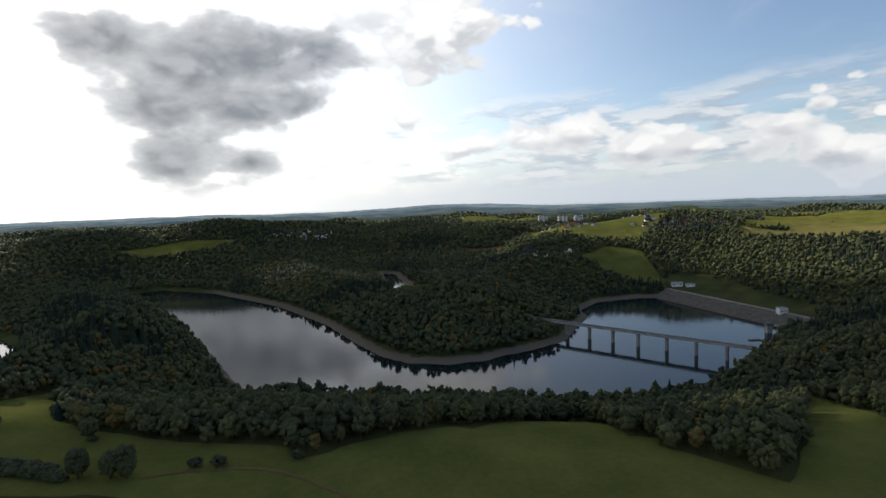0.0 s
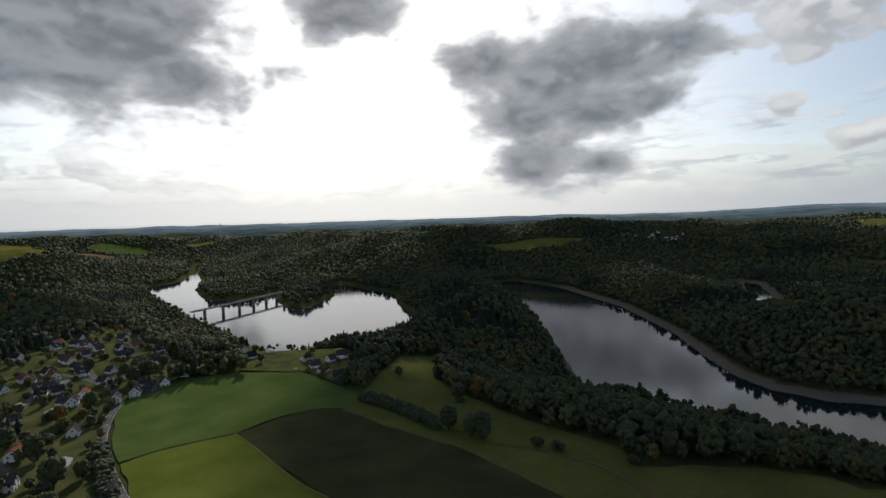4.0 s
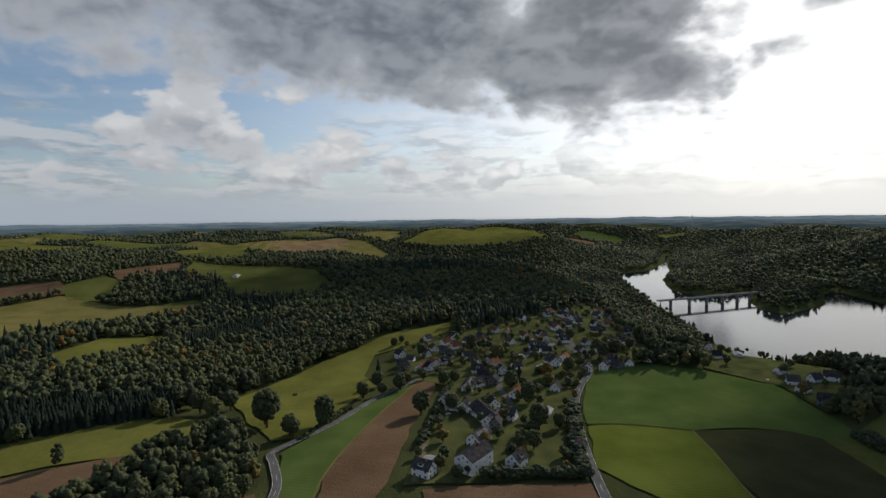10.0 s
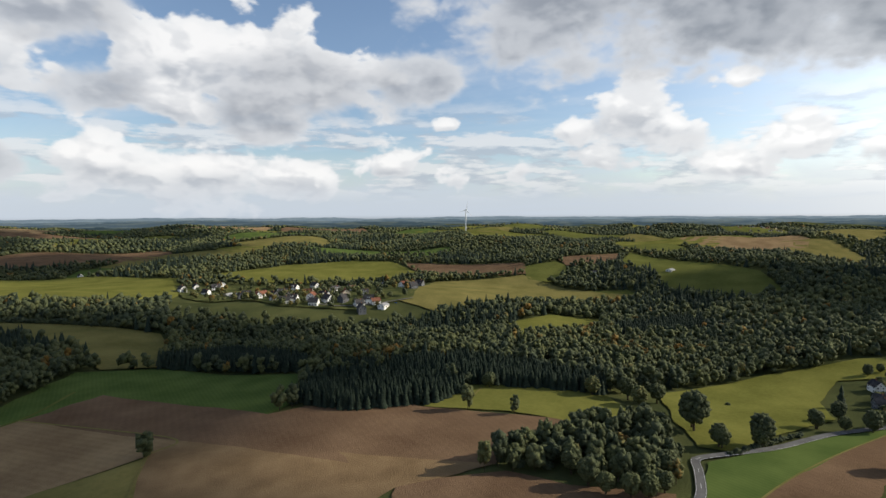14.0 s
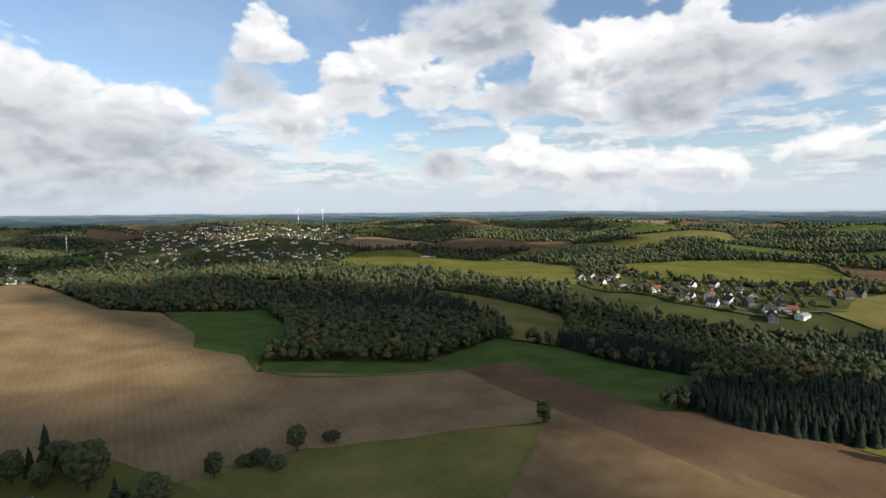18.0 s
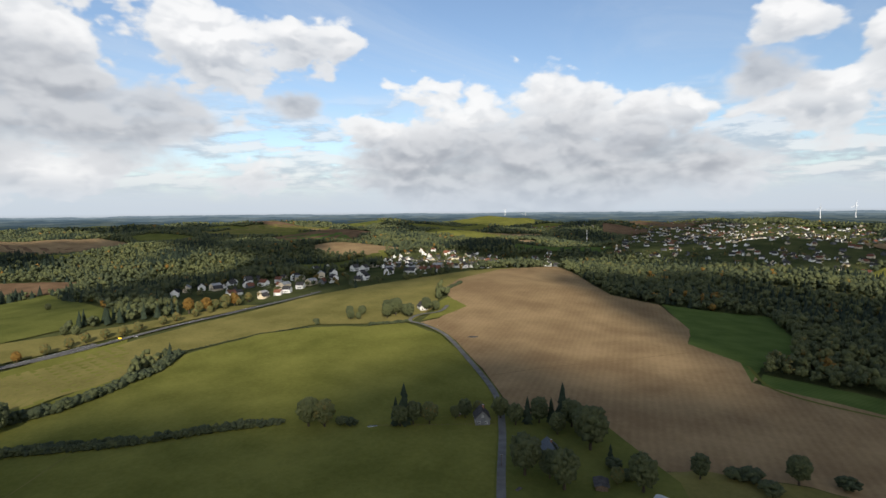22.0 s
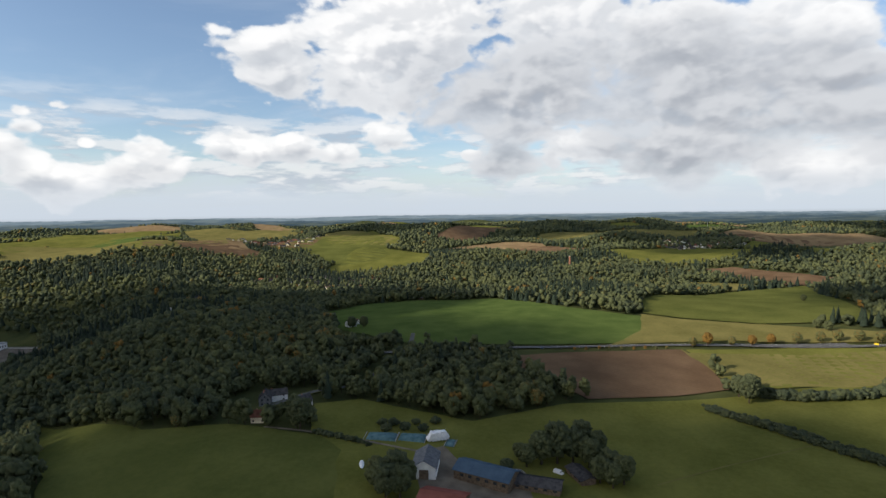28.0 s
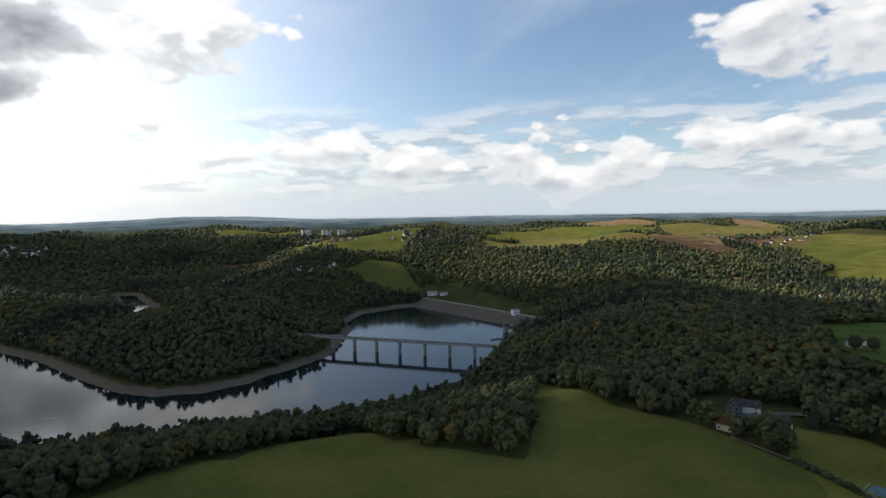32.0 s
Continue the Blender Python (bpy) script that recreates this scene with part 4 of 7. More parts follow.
def clump_crowns(at, tall, wide, tone, clumps, base, low=0.18):
    """Leafy crowns: each a heap of uneven clumps round a trunk's top. Arrays of vertices, triangles and tones."""
    n = len(at)
    v0, f0 = base
    d = rng.normal(size=(n, clumps, 3))
    d /= np.linalg.norm(d, axis=2, keepdims=True)
    d *= rng.uniform(0.25, 1.0, (n, clumps, 1)) ** 0.5
    size = rng.uniform(0.36, 0.62, (n, clumps)) * (0.4 if clumps > 220 else 0.5 if clumps > 60 else 0.78 if clumps > 12 else 0.95 if clumps > 6 else 1.3)
    if clumps == 1:
        d *= 0.2
        size = size * 0 + 1.0
    half = tall * (1 - low) / 2
    cx = at[:, None, 0] + d[..., 0] * wide[:, None] * 0.72
    cy = at[:, None, 1] + d[..., 1] * wide[:, None] * 0.72
    cz = at[:, None, 2] + (tall * low + half)[:, None] + d[..., 2] * half[:, None] * 0.68
    jit = 1.06 + rng.uniform(-0.3, 0.3, (n, clumps, len(v0), 1))
    q = rng.normal(size=(n * clumps, 4))
    w, i, j, k = (q / np.linalg.norm(q, axis=1, keepdims=True)).T
    spin = np.stack([1 - 2 * (j * j + k * k), 2 * (i * j - k * w), 2 * (i * k + j * w), 2 * (i * j + k * w), 1 - 2 * (i * i + k * k), 2 * (j * k - i * w), 2 * (i * k - j * w), 2 * (j * k + i * w), 1 - 2 * (i * i + j * j)], -1).reshape(n, clumps, 3, 3)
    loc = np.einsum("ncab,vb->ncva", spin, v0) * jit
    s = (size * wide[:, None])[..., None]
    sz = (size * (0.45 * half + 0.45 * wide)[:, None])[..., None]
    vv = np.stack([cx[..., None] + loc[..., 0] * s, cy[..., None] + loc[..., 1] * s, cz[..., None] + loc[..., 2] * sz], -1)
    k = len(v0)
    off = (np.arange(n * clumps) * k)[:, None, None]
    ff = (f0[None] + off).reshape(-1, 3)
    return vv.reshape(-1, 3), ff, np.repeat(tone, clumps * k)


def cone_crowns(at, tall, wide, tone, tiers, sides):
    """Spruces: tiers of ragged cones."""
    n = len(at)
    vs, fs, ts = [], [], []
    a = np.arange(sides) * 2 * np.pi / sides
    start = 0
    for k in range(tiers):
        z0 = 0.1 + 0.8 * k / tiers
        z1 = min(1.0, z0 + 1.25 / tiers + 0.12)
        if k == tiers - 1:
            z1 = 1.0
        rr = (1 - z0 * 0.93)
        spin = rng.uniform(0, 6.3, (n, 1))
        r = wide[:, None] * rr * rng.uniform(0.65, 1.2, (n, sides))
        x = at[:, None, 0] + np.cos(a + spin) * r
        y = at[:, None, 1] + np.sin(a + spin) * r
        z = at[:, None, 2] + tall[:, None] * (z0 + rng.uniform(-0.05, 0.03, (n, sides)))
        ring = np.stack([x, y, z], -1)
        top = np.stack([at[:, 0], at[:, 1], at[:, 2] + tall * z1], -1)[:, None]
        v = np.concatenate([ring, top], 1)
        off = (np.arange(n) * (sides + 1))[:, None, None] + start
        f = np.array([(j, (j + 1) % sides, sides) for j in range(sides)])[None] + off
        vs.append(v.reshape(-1, 3))
        fs.append(f.reshape(-1, 3))
        ts.append(np.repeat(tone, sides + 1))
        start += n * (sides + 1)
    return np.concatenate(vs), np.concatenate(fs), np.concatenate(ts)


def leafy(name, data, mat, parent=None):
    v, f, t = data
    ob = mesh_object(name, v, f, mat, parent, flat=True)
    ob.data.attributes.new("tone", "FLOAT", "POINT").data.foreach_set("value", t.astype(np.float32))
    return ob


def trunks(at, tall, r=0.28, sides=4):
    n = len(at)
    a = np.arange(sides) * 2 * np.pi / sides
    low = np.stack([at[:, None, 0] + np.cos(a) * r, at[:, None, 1] + np.sin(a) * r, np.repeat(at[:, None, 2] - 0.4, sides, 1)], -1)
    top = np.stack([at[:, None, 0] + np.cos(a) * r * 0.5, at[:, None, 1] + np.sin(a) * r * 0.5, (at[:, 2] + tall * 0.6)[:, None] + 0 * a], -1)
    v = np.concatenate([low, top], 1).reshape(-1, 3)
    off = (np.arange(n) * 2 * sides)[:, None, None]
    f = np.array([(j, (j + 1) % sides, sides + (j + 1) % sides, sides + j) for j in range(sides)])[None] + off
    return v, f.reshape(-1, 4)


def open_ground(x, y, margin=6.0):
    """True where no wood stands: fields, water, villages, roads."""
    o = lake_distance(x, y) < 13
    for ring in [q for _, q in FIELDS] + FAR_FIELDS + list(VILLAGES.values()) + CLEARINGS:
        xs, ys = [p[0] for p in ring], [p[1] for p in ring]
        box = (x > min(xs)) & (x < max(xs)) & (y > min(ys)) & (y < max(ys))
        if box.any():
            o[box] |= inside_ring(x[box], y[box], ring)
    for line, width in ROAD_LINES:
        for q in line[::2]:
            near = (abs(x - q.x) < 16) & (abs(y - q.y) < 16)
            o |= near & (np.hypot(x - q.x, y - q.y) < width / 2 + 8)
    for a, b in BRIDGE_AXES:
        ex, ey = b[0] - a[0], b[1] - a[1]
        k = np.clip(((x - a[0]) * ex + (y - a[1]) * ey) / (ex * ex + ey * ey), 0, 1)
        o |= np.hypot(x - a[0] - k * ex, y - a[1] - k * ey) < 16
    return o


CLEARINGS = [
    [(-358, -135), (-423, -170), (-506, -128), (-403, -90)],
    [(331, 293), (380, 294), (400, 246), (345, 215), (313, 253)],
    [(495, 1216), (557, 1345), (631, 1323), (683, 974), (589, 859), (543, 877)],
    [(592, 337), (751, 417), (755, 360), (640, 274), (576, 254), (565, 299)],
    [(-390, 153), (-490, 204), (-474, 304), (-399, 340), (-327, 327), (-250, 308), (-162, 289), (-95, 309), (-43, 335), (26, 376), (14, 188), (-171, 63)],
    [(440, 35), (463, 18), (516, -94), (548, -159), (584, -235), (475, -192), (481, -88)],
    [(577, 218), (559, 106), (635, -71), (671, -269), (717, -287), (769, -99), (683, -70), (618, 120)],
    [(613, 6), (846, -36), (759, -294), (720, -479), (682, -589), (648, -649), (647, -491), (651, -258), (621, -66)],
    [(-460, -138), (-740, 11), (-770, 109), (-491, 64), (-268, 12), (-266, -57), (-401, -103)],
    [(-521, -1083), (-381, -785), (-448, -675), (-540, -578), (-657, -500), (-914, -696)],
    [(-226, 1843), (-162, 1805), (-47, 1062), (-51, 1033), (-106, 1121)],
    [(427, -496), (465, -563), (444, -586), (400, -527)],
    [(610, -280), (590, -375), (540, -445), (470, -485), (425, -510), (415, -470), (500, -400), (540, -345), (560, -270)],
    [(930, -420), (720, -370), (690, -420), (690, -580), (620, -640), (590, -900), (640, -1100), (760, -1000), (800, -700)],
]
BRIDGE_AXES = [((105.5, 994.5), (426.2, 696.5)), ((-1196.0, 649.4), (-1307.0, 1027.7)), ((506.0, 1188.7), (606.3, 893.4))]
CONIFER_STANDS = [
    [(-260, -353), (-324, -378), (-397, -322), (-371, -255), (-328, -266), (-275, -308)],
    [(-321, -409), (-458, -319), (-465, -166), (-437, -160), (-391, -266), (-386, -320)],
    [(-266, -578), (-350, -578), (-346, -431), (-321, -409), (-252, -548)],
    [(-759, -281), (-868, -200), (-831, -132), (-710, -241)],
]


# strips of far fields among the woods
far_rng = random.Random(23)
FAR_FIELDS = []
while len(FAR_FIELDS) < 125:
    b, d = far_rng.uniform(0, 360), far_rng.uniform(1725, 3950)
    if (b < 62 or b > 350) and (d < 3100 or far_rng.random() < 0.5):
        continue
    cx, cy = -math.sin(radians(b)) * d, math.cos(radians(b)) * d
    if lake_distance(np.array([cx]), np.array([cy]))[0] < 390 or any(math.hypot(cx - q[0][0], cy - q[0][1]) < 270 for q in FAR_FIELDS):
        continue
    if any(inside_ring(np.array([cx]), np.array([cy]), q)[0] for q in list(VILLAGES.values()) + [r for _, r in FIELDS]):
        continue
    wide, deep, turn = far_rng.uniform(105, 330), far_rng.uniform(90, 255), far_rng.uniform(0, 3.1)
    ring = []
    for k in range(9):
        a = k * 2 * math.pi / 9
        q = far_rng.uniform(0.75, 1.15)
        u, v = math.copysign(abs(math.cos(a)) ** 0.6, math.cos(a)) * wide * q, math.copysign(abs(math.sin(a)) ** 0.6, math.sin(a)) * deep * q
        ring.append((cx + u * math.cos(turn) - v * math.sin(turn), cy + u * math.sin(turn) + v * math.cos(turn)))
    FAR_FIELDS.append(ring)
for ring in FAR_FIELDS:
    kind = far_rng.choice(("meadow", "meadow", "dry_meadow", "pasture", "crop_green", "ploughed", "stubble"))
    tagged(draped("far_field", ring, FIELD_LOOK[kind][0], 0.3), FIELD_LOOK[kind][1] + " far off among woods", "field", kind="structure")


def scatter(r0, r1, gap):
    n = int(r1 * 2 / gap)
    gx, gy = np.meshgrid(np.arange(n), np.arange(n))
    x = (gx.ravel() - n / 2 + rng.uniform(-0.42, 0.42, n * n)) * gap
    y = (gy.ravel() - n / 2 + rng.uniform(-0.42, 0.42, n * n)) * gap
    d = np.hypot(x, y)
    k = (d >= r0) & (d < r1)
    x, y = x[k], y[k]
    k = ~open_ground(x, y)
    x, y = x[k], y[k]
    return x, y


def patch(x, y, scale, shift):
    return 0.5 + 0.25 * (np.sin(x / scale + shift + 1.7 * np.sin(y / scale / 1.6)) + np.cos(y / scale * 1.13 - shift + 1.3 * np.sin(x / scale / 1.4)))


WOODS = [
    (255, 495, 9.4, 29, OCTA, 4, 8), (495, 780, 9.6, 10, OCTA, 3, 7), (780, 1200, 10.6, 4, OCTA, 2, 6),
    (1200, 1950, 12.6, 2, OCTA, 1, 5), (1950, 3150, 17.0, 1, OCTA, 1, 4), (3150, 4100, 25.0, 1, OCTA, 1, 4),
]
for r0, r1, gap, clumps, base, tiers, sides in WOODS:
    x, y = scatter(r0, r1, gap)
    if r1 < 500:
        k = inside_ring(x, y, [(-975, 603), (-766, 717), (-848, 1005), (-7, 830), (555, 671), (609, 292), (376, 179), (328, 206), (116, 191), (-5, 297), (-178, 330), (-386, 323)]) | (np.hypot(x, y) > 308)
        x, y = x[k], y[k]
    z = land(x, y)
    stand = np.zeros(x.shape, bool)
    for ring in CONIFER_STANDS:
        stand |= inside_ring(x, y, ring)
    x, y, z, stand = x[~stand], y[~stand], z[~stand], stand[~stand]
    mixed = patch(x, y, 90, 2.0) + 0.25 * rng.uniform(-1, 1, x.shape)
    spruce = stand | ((mixed > 0.86) & (np.hypot(x, y) > 720)) | (rng.uniform(size=x.shape) < (0.015 if r1 < 800 else 0.05))
    grow = gap / 6.6
    wide = rng.uniform(3.6, 6.2, x.shape) * (0.55 + 0.45 * grow if gap < 14 else 0.62 * grow)
    tall = rng.uniform(13, 24, x.shape)
    tone = 0.34 * patch(x, y, 60, 0.4) + 0.2 * patch(x, y, 17, 1.1) + rng.uniform(-0.2, 0.27 if r1 < 800 else 0.2, x.shape)
    hot = (rng.uniform(size=x.shape) < 0.02 + 0.09 * (patch(x, y, 45, 3.0) > 0.72)) & ~spruce
    tone[hot] = rng.uniform(0.5, 0.86, hot.sum())
    tone[spruce] *= 0.4
    at = np.column_stack([x, y, z])
    b = ~spruce
    ob = leafy("woodland", clump_crowns(at[b], tall[b], wide[b], tone[b], clumps, base, 0.05), M_LEAVES)
    tagged(ob, "mixed autumn woodland of dense broadleaved crowns", "woodland", kind="stuff")
    if spruce.any():
        ob = leafy("spruce_wood", cone_crowns(at[spruce], tall[spruce] * 1.12, wide[spruce] * 0.86, tone[spruce], tiers, sides), M_NEEDLES)
        tagged(ob, "dark spruce wood with pointed tops", "woodland", kind="stuff")
    if r1 < 500:
        v, f = trunks(at[b], tall[b])
        tagged(mesh_object("woodland_trunks", v, f, M_BARK), "grey-brown trunks of the woodland's edge", "tree trunks", kind="stuff")

for ring in CONIFER_STANDS:
    xs, ys = [p[0] for p in ring], [p[1] for p in ring]
    gx, gy = np.meshgrid(np.arange(min(xs), max(xs), 4.8), np.arange(min(ys), max(ys), 4.8))
    x, y = (g.ravel() + rng.uniform(-1.9, 1.9, g.size) for g in (gx, gy))
    k = inside_ring(x, y, ring)
    x, y = x[k], y[k]
    at = np.column_stack([x, y, land(x, y)])
    ob = leafy("spruce_wood", cone_crowns(at, rng.uniform(14, 18.5, x.shape), rng.uniform(3.2, 4.4, x.shape), rng.uniform(0, 0.15, x.shape), 4, 9), M_NEEDLES)
    tagged(ob, "dense dark spruce plantation with an even top", "woodland", kind="stuff")

# ---- buildings ----
def part(name, bm, mat, parent=None, label=""):
    """Links a bmesh as one mesh object under a thing or a part."""
    me = bpy.data.meshes.new(name)
    bmesh.ops.recalc_face_normals(bm, faces=bm.faces[:])
    bm.to_mesh(me)
    bm.free()
    me.materials.append(mat)
    ob = new(name, me)
    ob.parent = parent
    return tagged(ob, label)


def empty(name, label, category, group=""):
    return tagged(new(name), label, category, group)


def box(bm, x0, y0, z0, x1, y1, z1):
    v = [bm.verts.new(p) for p in ((x0, y0, z0), (x1, y0, z0), (x1, y1, z0), (x0, y1, z0), (x0, y0, z1), (x1, y0, z1), (x1, y1, z1), (x0, y1, z1))]
    for f in ((0, 3, 2, 1), (4, 5, 6, 7), (0, 1, 5, 4), (1, 2, 6, 5), (2, 3, 7, 6), (3, 0, 4, 7)):
        bm.faces.new([v[k] for k in f])
    return bm


def boxes(*spec):
    bm = bmesh.new()
    for s in spec:
        box(bm, *s)
    return bm


def gabled(w, l, eave, ridge):
    """Walls of a house with its gables, ridge along y."""
    bm = bmesh.new()
    outline = ((-w / 2, -2.5), (w / 2, -2.5), (w / 2, eave), (0, ridge), (-w / 2, eave))
    a = [bm.verts.new((x, -l / 2, z)) for x, z in outline]
    b = [bm.verts.new((x, l / 2, z)) for x, z in outline]
    bm.faces.new(a)
    bm.faces.new(b[::-1])
    for k in range(5):
        bm.faces.new((a[k], b[k], b[(k + 1) % 5], a[(k + 1) % 5]))
    return bm


def slope(w, l, eave, ridge, side, over=0.55, thick=0.28, lap=0.5):
    """One side of a pitched roof, a thick slab."""
    bm = bmesh.new()
    run = w / 2
    pitch = (ridge - eave) / run
    x1, z1 = run + over, eave - over * pitch
    pts = ((0, ridge + 0.02), (x1, z1 + 0.02), (x1, z1 + thick), (0, ridge + thick + 0.06))
    a = [bm.verts.new((x * side, -l / 2 - lap, z)) for x, z in pts]
    b = [bm.verts.new((x * side, l / 2 + lap, z)) for x, z in pts]
    bm.faces.new(a)
    bm.faces.new(b[::-1])
    for k in range(4):
        bm.faces.new((a[k], b[k], b[(k + 1) % 4], a[(k + 1) % 4]))
    return bm


def window(parent, x, y, z, w, h, face, pane_only=0):
    """A window on the wall that looks along +x, -x, +y or -y (face 0, 1, 2, 3)."""
    ax, ay = ((1, 0), (-1, 0), (0, 1), (0, -1))[face]
    hx, hy = (0.06, w / 2) if ax else (w / 2, 0.06)
    if pane_only == 1:
        return part("window", boxes((x - hx, y - hy, z, x + hx, y + hy, z + h)), M_GLASS, parent)
    win = part("window", boxes((x - hx, y - hy, z, x + hx, y + hy, z + h)), M_FRAME, parent)
    q = 0.1
    if pane_only == 0:
        px, py = x + ax * 0.02, y + ay * 0.02
        if ax:
            part("pane", boxes((px - 0.06, y - w / 2 + q, z + q, px + 0.06, y - 0.05, z + h - q), (px - 0.06, y + 0.05, z + q, px + 0.06, y + w / 2 - q, z + h - q)), M_GLASS, win)
        else:
            part("pane", boxes((x - w / 2 + q, py - 0.06, z + q, x - 0.05, py + 0.06, z + h - q), (x + 0.05, py - 0.06, z + q, x + w / 2 - q, py + 0.06, z + h - q)), M_GLASS, win)
        return win
    px, py = x + ax * 0.03, y + ay * 0.03
    for s in (-1, 1):
        if ax:
            b = boxes((px - 0.06, y + s * w / 4 - w / 4 + q, z + q, px + 0.06, y + s * w / 4 + w / 4 - q, z + h - q))
        else:
            b = boxes((x + s * w / 4 - w / 4 + q, py - 0.06, z + q, x + s * w / 4 + w / 4 - q, py + 0.06, z + h - q))
        part("pane", b, M_GLASS, win)
    return win


def make_house(label, w, l, eave, pitch, wall, roof, rich=2, storeys=2, chimney=True, dormer=False, solar=False):
    """A pitched house: walls, two roof slopes, chimney, door, windows."""
    ridge = eave + w / 2 * math.tan(radians(pitch))
    h = empty("house", label, "house")
    part("wall", gabled(w, l, eave, ridge), wall, h)
    for s in (-1, 1):
        part("roof", slope(w, l, eave, ridge, s), roof, h)
    if chimney:
        c = part("chimney", boxes((0.4, l * 0.18 - 0.35, ridge - 1.2, 1.1, l * 0.18 + 0.35, ridge + 1.0)), M_BRICK, h)
        if rich > 2:
            part("cap", boxes((0.32, l * 0.18 - 0.43, ridge + 1.0, 1.18, l * 0.18 + 0.43, ridge + 1.12)), M_CONCRETE, c)
    plain = 1 if rich == 2 else 0
    if rich > 1:
        d = part("door", boxes((w / 2 - 0.05, -0.55, 0, w / 2 + 0.08, 0.55, 2.05)), M_DOOR, h)
        if rich > 2:
            part("handle", boxes((w / 2 + 0.08, 0.36, 0.98, w / 2 + 0.14, 0.44, 1.1)), M_METAL, d)
        for k in range(storeys):
            z = 0.9 + 2.75 * k
            for y in (-l * 0.32, l * 0.32):
                if k * 2.75 + 2.4 < eave + 0.1:
                    window(h, w / 2 + 0.02, y, z, 1.3, 1.25, 0, plain)
                    window(h, -w / 2 - 0.02, y, z, 1.3, 1.25, 1, plain)
            for x in (-w * 0.24, w * 0.24):
                window(h, x, -l / 2 - 0.02, z, 1.2, 1.25, 3, plain)
                window(h, x, l / 2 + 0.02, z, 1.2, 1.25, 2, plain)
        if ridge - eave > 2.8:
            window(h, 0, -l / 2 - 0.02, eave + 0.5, 1.0, 1.1, 3, plain)
            window(h, 0, l / 2 + 0.02, eave + 0.5, 1.0, 1.1, 2, plain)
        for s in (-1, 1) if rich > 2 else ():
            part("gutter", boxes((s * (w / 2 + 0.5) - 0.07, -l / 2 - 0.4, eave - 0.5 * math.tan(radians(pitch)) - 0.1, s * (w / 2 + 0.5) + 0.07, l / 2 + 0.4, eave - 0.5 * math.tan(radians(pitch)) + 0.02)), M_METAL, h)
    elif rich == 1:
        for s, f in ((1, 0), (-1, 1)):
            window(h, s * (w / 2 + 0.02), 0, 1.0, l * 0.5, 1.2, f  , 1)
            window(h, 0, s * (l / 2 + 0.02), 1.0, w * 0.5, 1.2, 2 if s > 0 else 3, 1)
    if dormer:
        z = eave + (ridge - eave) * 0.25
        d = part("dormer", boxes((w * 0.1, -1.5, z, w * 0.42, 1.5, z + 1.7)), wall, h)
        part("dormer_roof", boxes((w * 0.06, -1.7, z + 1.7, w * 0.46, 1.7, z + 1.88)), roof, d)
        part("pane", boxes((w * 0.42, -1.1, z + 0.5, w * 0.42 + 0.06, 1.1, z + 1.5)), M_GLASS, d)
    if solar:
        bm = bmesh.new()
        t = math.tan(radians(pitch))
        for k in range(4):
            y0 = -l * 0.35 + k * l * 0.18
            q = [bm.verts.new(p) for p in ((w * 0.12, y0, ridge - w * 0.12 * t + 0.42), (w * 0.4, y0, ridge - w * 0.4 * t + 0.42), (w * 0.4, y0 + l * 0.16, ridge - w * 0.4 * t + 0.42), (w * 0.12, y0 + l * 0.16, ridge - w * 0.12 * t + 0.42))]
            bm.faces.new(q)
        part("solar_panel", bm, M_GLASS, h)
    return h


NEAR_HOUSES = [
    make_house("white plastered village house with dark tiled roof", 8.6, 11, 5.4, 42, M_PLASTER, M_ROOF_DARK, dormer=True),
    make_house("white gabled house with grey-black roof and chimney", 8, 9.5, 4.2, 46, M_PLASTER, M_ROOF_DARK, storeys=1),
    make_house("white house with weathered red tiled roof", 9, 11.5, 5.2, 38, M_PLASTER, M_ROOF_RED),
    make_house("slate-clad grey house with dark steep roof", 8, 10, 5.4, 44, M_SLATE_WALL, M_ROOF_DARK),
    make_house("cream rendered house with brown-red roof", 8.5, 10, 4.4, 40, M_CREAM, M_ROOF_RED, storeys=1),
    make_house("long white farmhouse with dark tiled roof", 9, 17, 5.2, 38, M_PLASTER, M_ROOF_DARK, solar=True),
    make_house("low white bungalow with pale grey roof", 8, 12, 2.8, 22, M_PLASTER, M_ROOF_GREY, storeys=1, chimney=False),
]
FAR_HOUSES = [
    make_house("far white house with dark roof in town", 10, 12, 5.6, 40, M_PLASTER, M_ROOF_DARK, rich=1, chimney=False),
    make_house("far white house with red roof in town", 9.5, 12, 5.6, 40, M_PLASTER, M_ROOF_RED, rich=1, chimney=False),
    make_house("far pale house with grey roof in town", 10, 14, 6.2, 30, M_CREAM, M_ROOF_GREY, rich=1, chimney=False),
    make_house("far white terrace house with dark roof", 10, 22, 6.0, 36, M_PLASTER, M_ROOF_DARK, rich=1, chimney=False),
]
house_rng = random.Random(5)
families = {}


def put(ob, x, y, turn, group="", label="", sink=0.0, size=1.0):
    """The thing itself where it is free, else a copy, standing on the ground."""
    m = pose(x, y, ground_z(x, y) + 0.15 - sink, 0, 0, turn) @ Matrix.Scale(size, 4)
    if ob not in families:
        families[ob] = (ob, *ob.children_recursive)
        ob.matrix_basis = m
        c = ob
    else:
        made = {}
        for o in families[ob]:
            made[o] = o.copy()
            scene.collection.objects.link(made[o])
            made[o].parent = made.get(o.parent, o.parent)
        c = made[ob]
        c.matrix_basis = m
    return tagged(c, label, "", group)


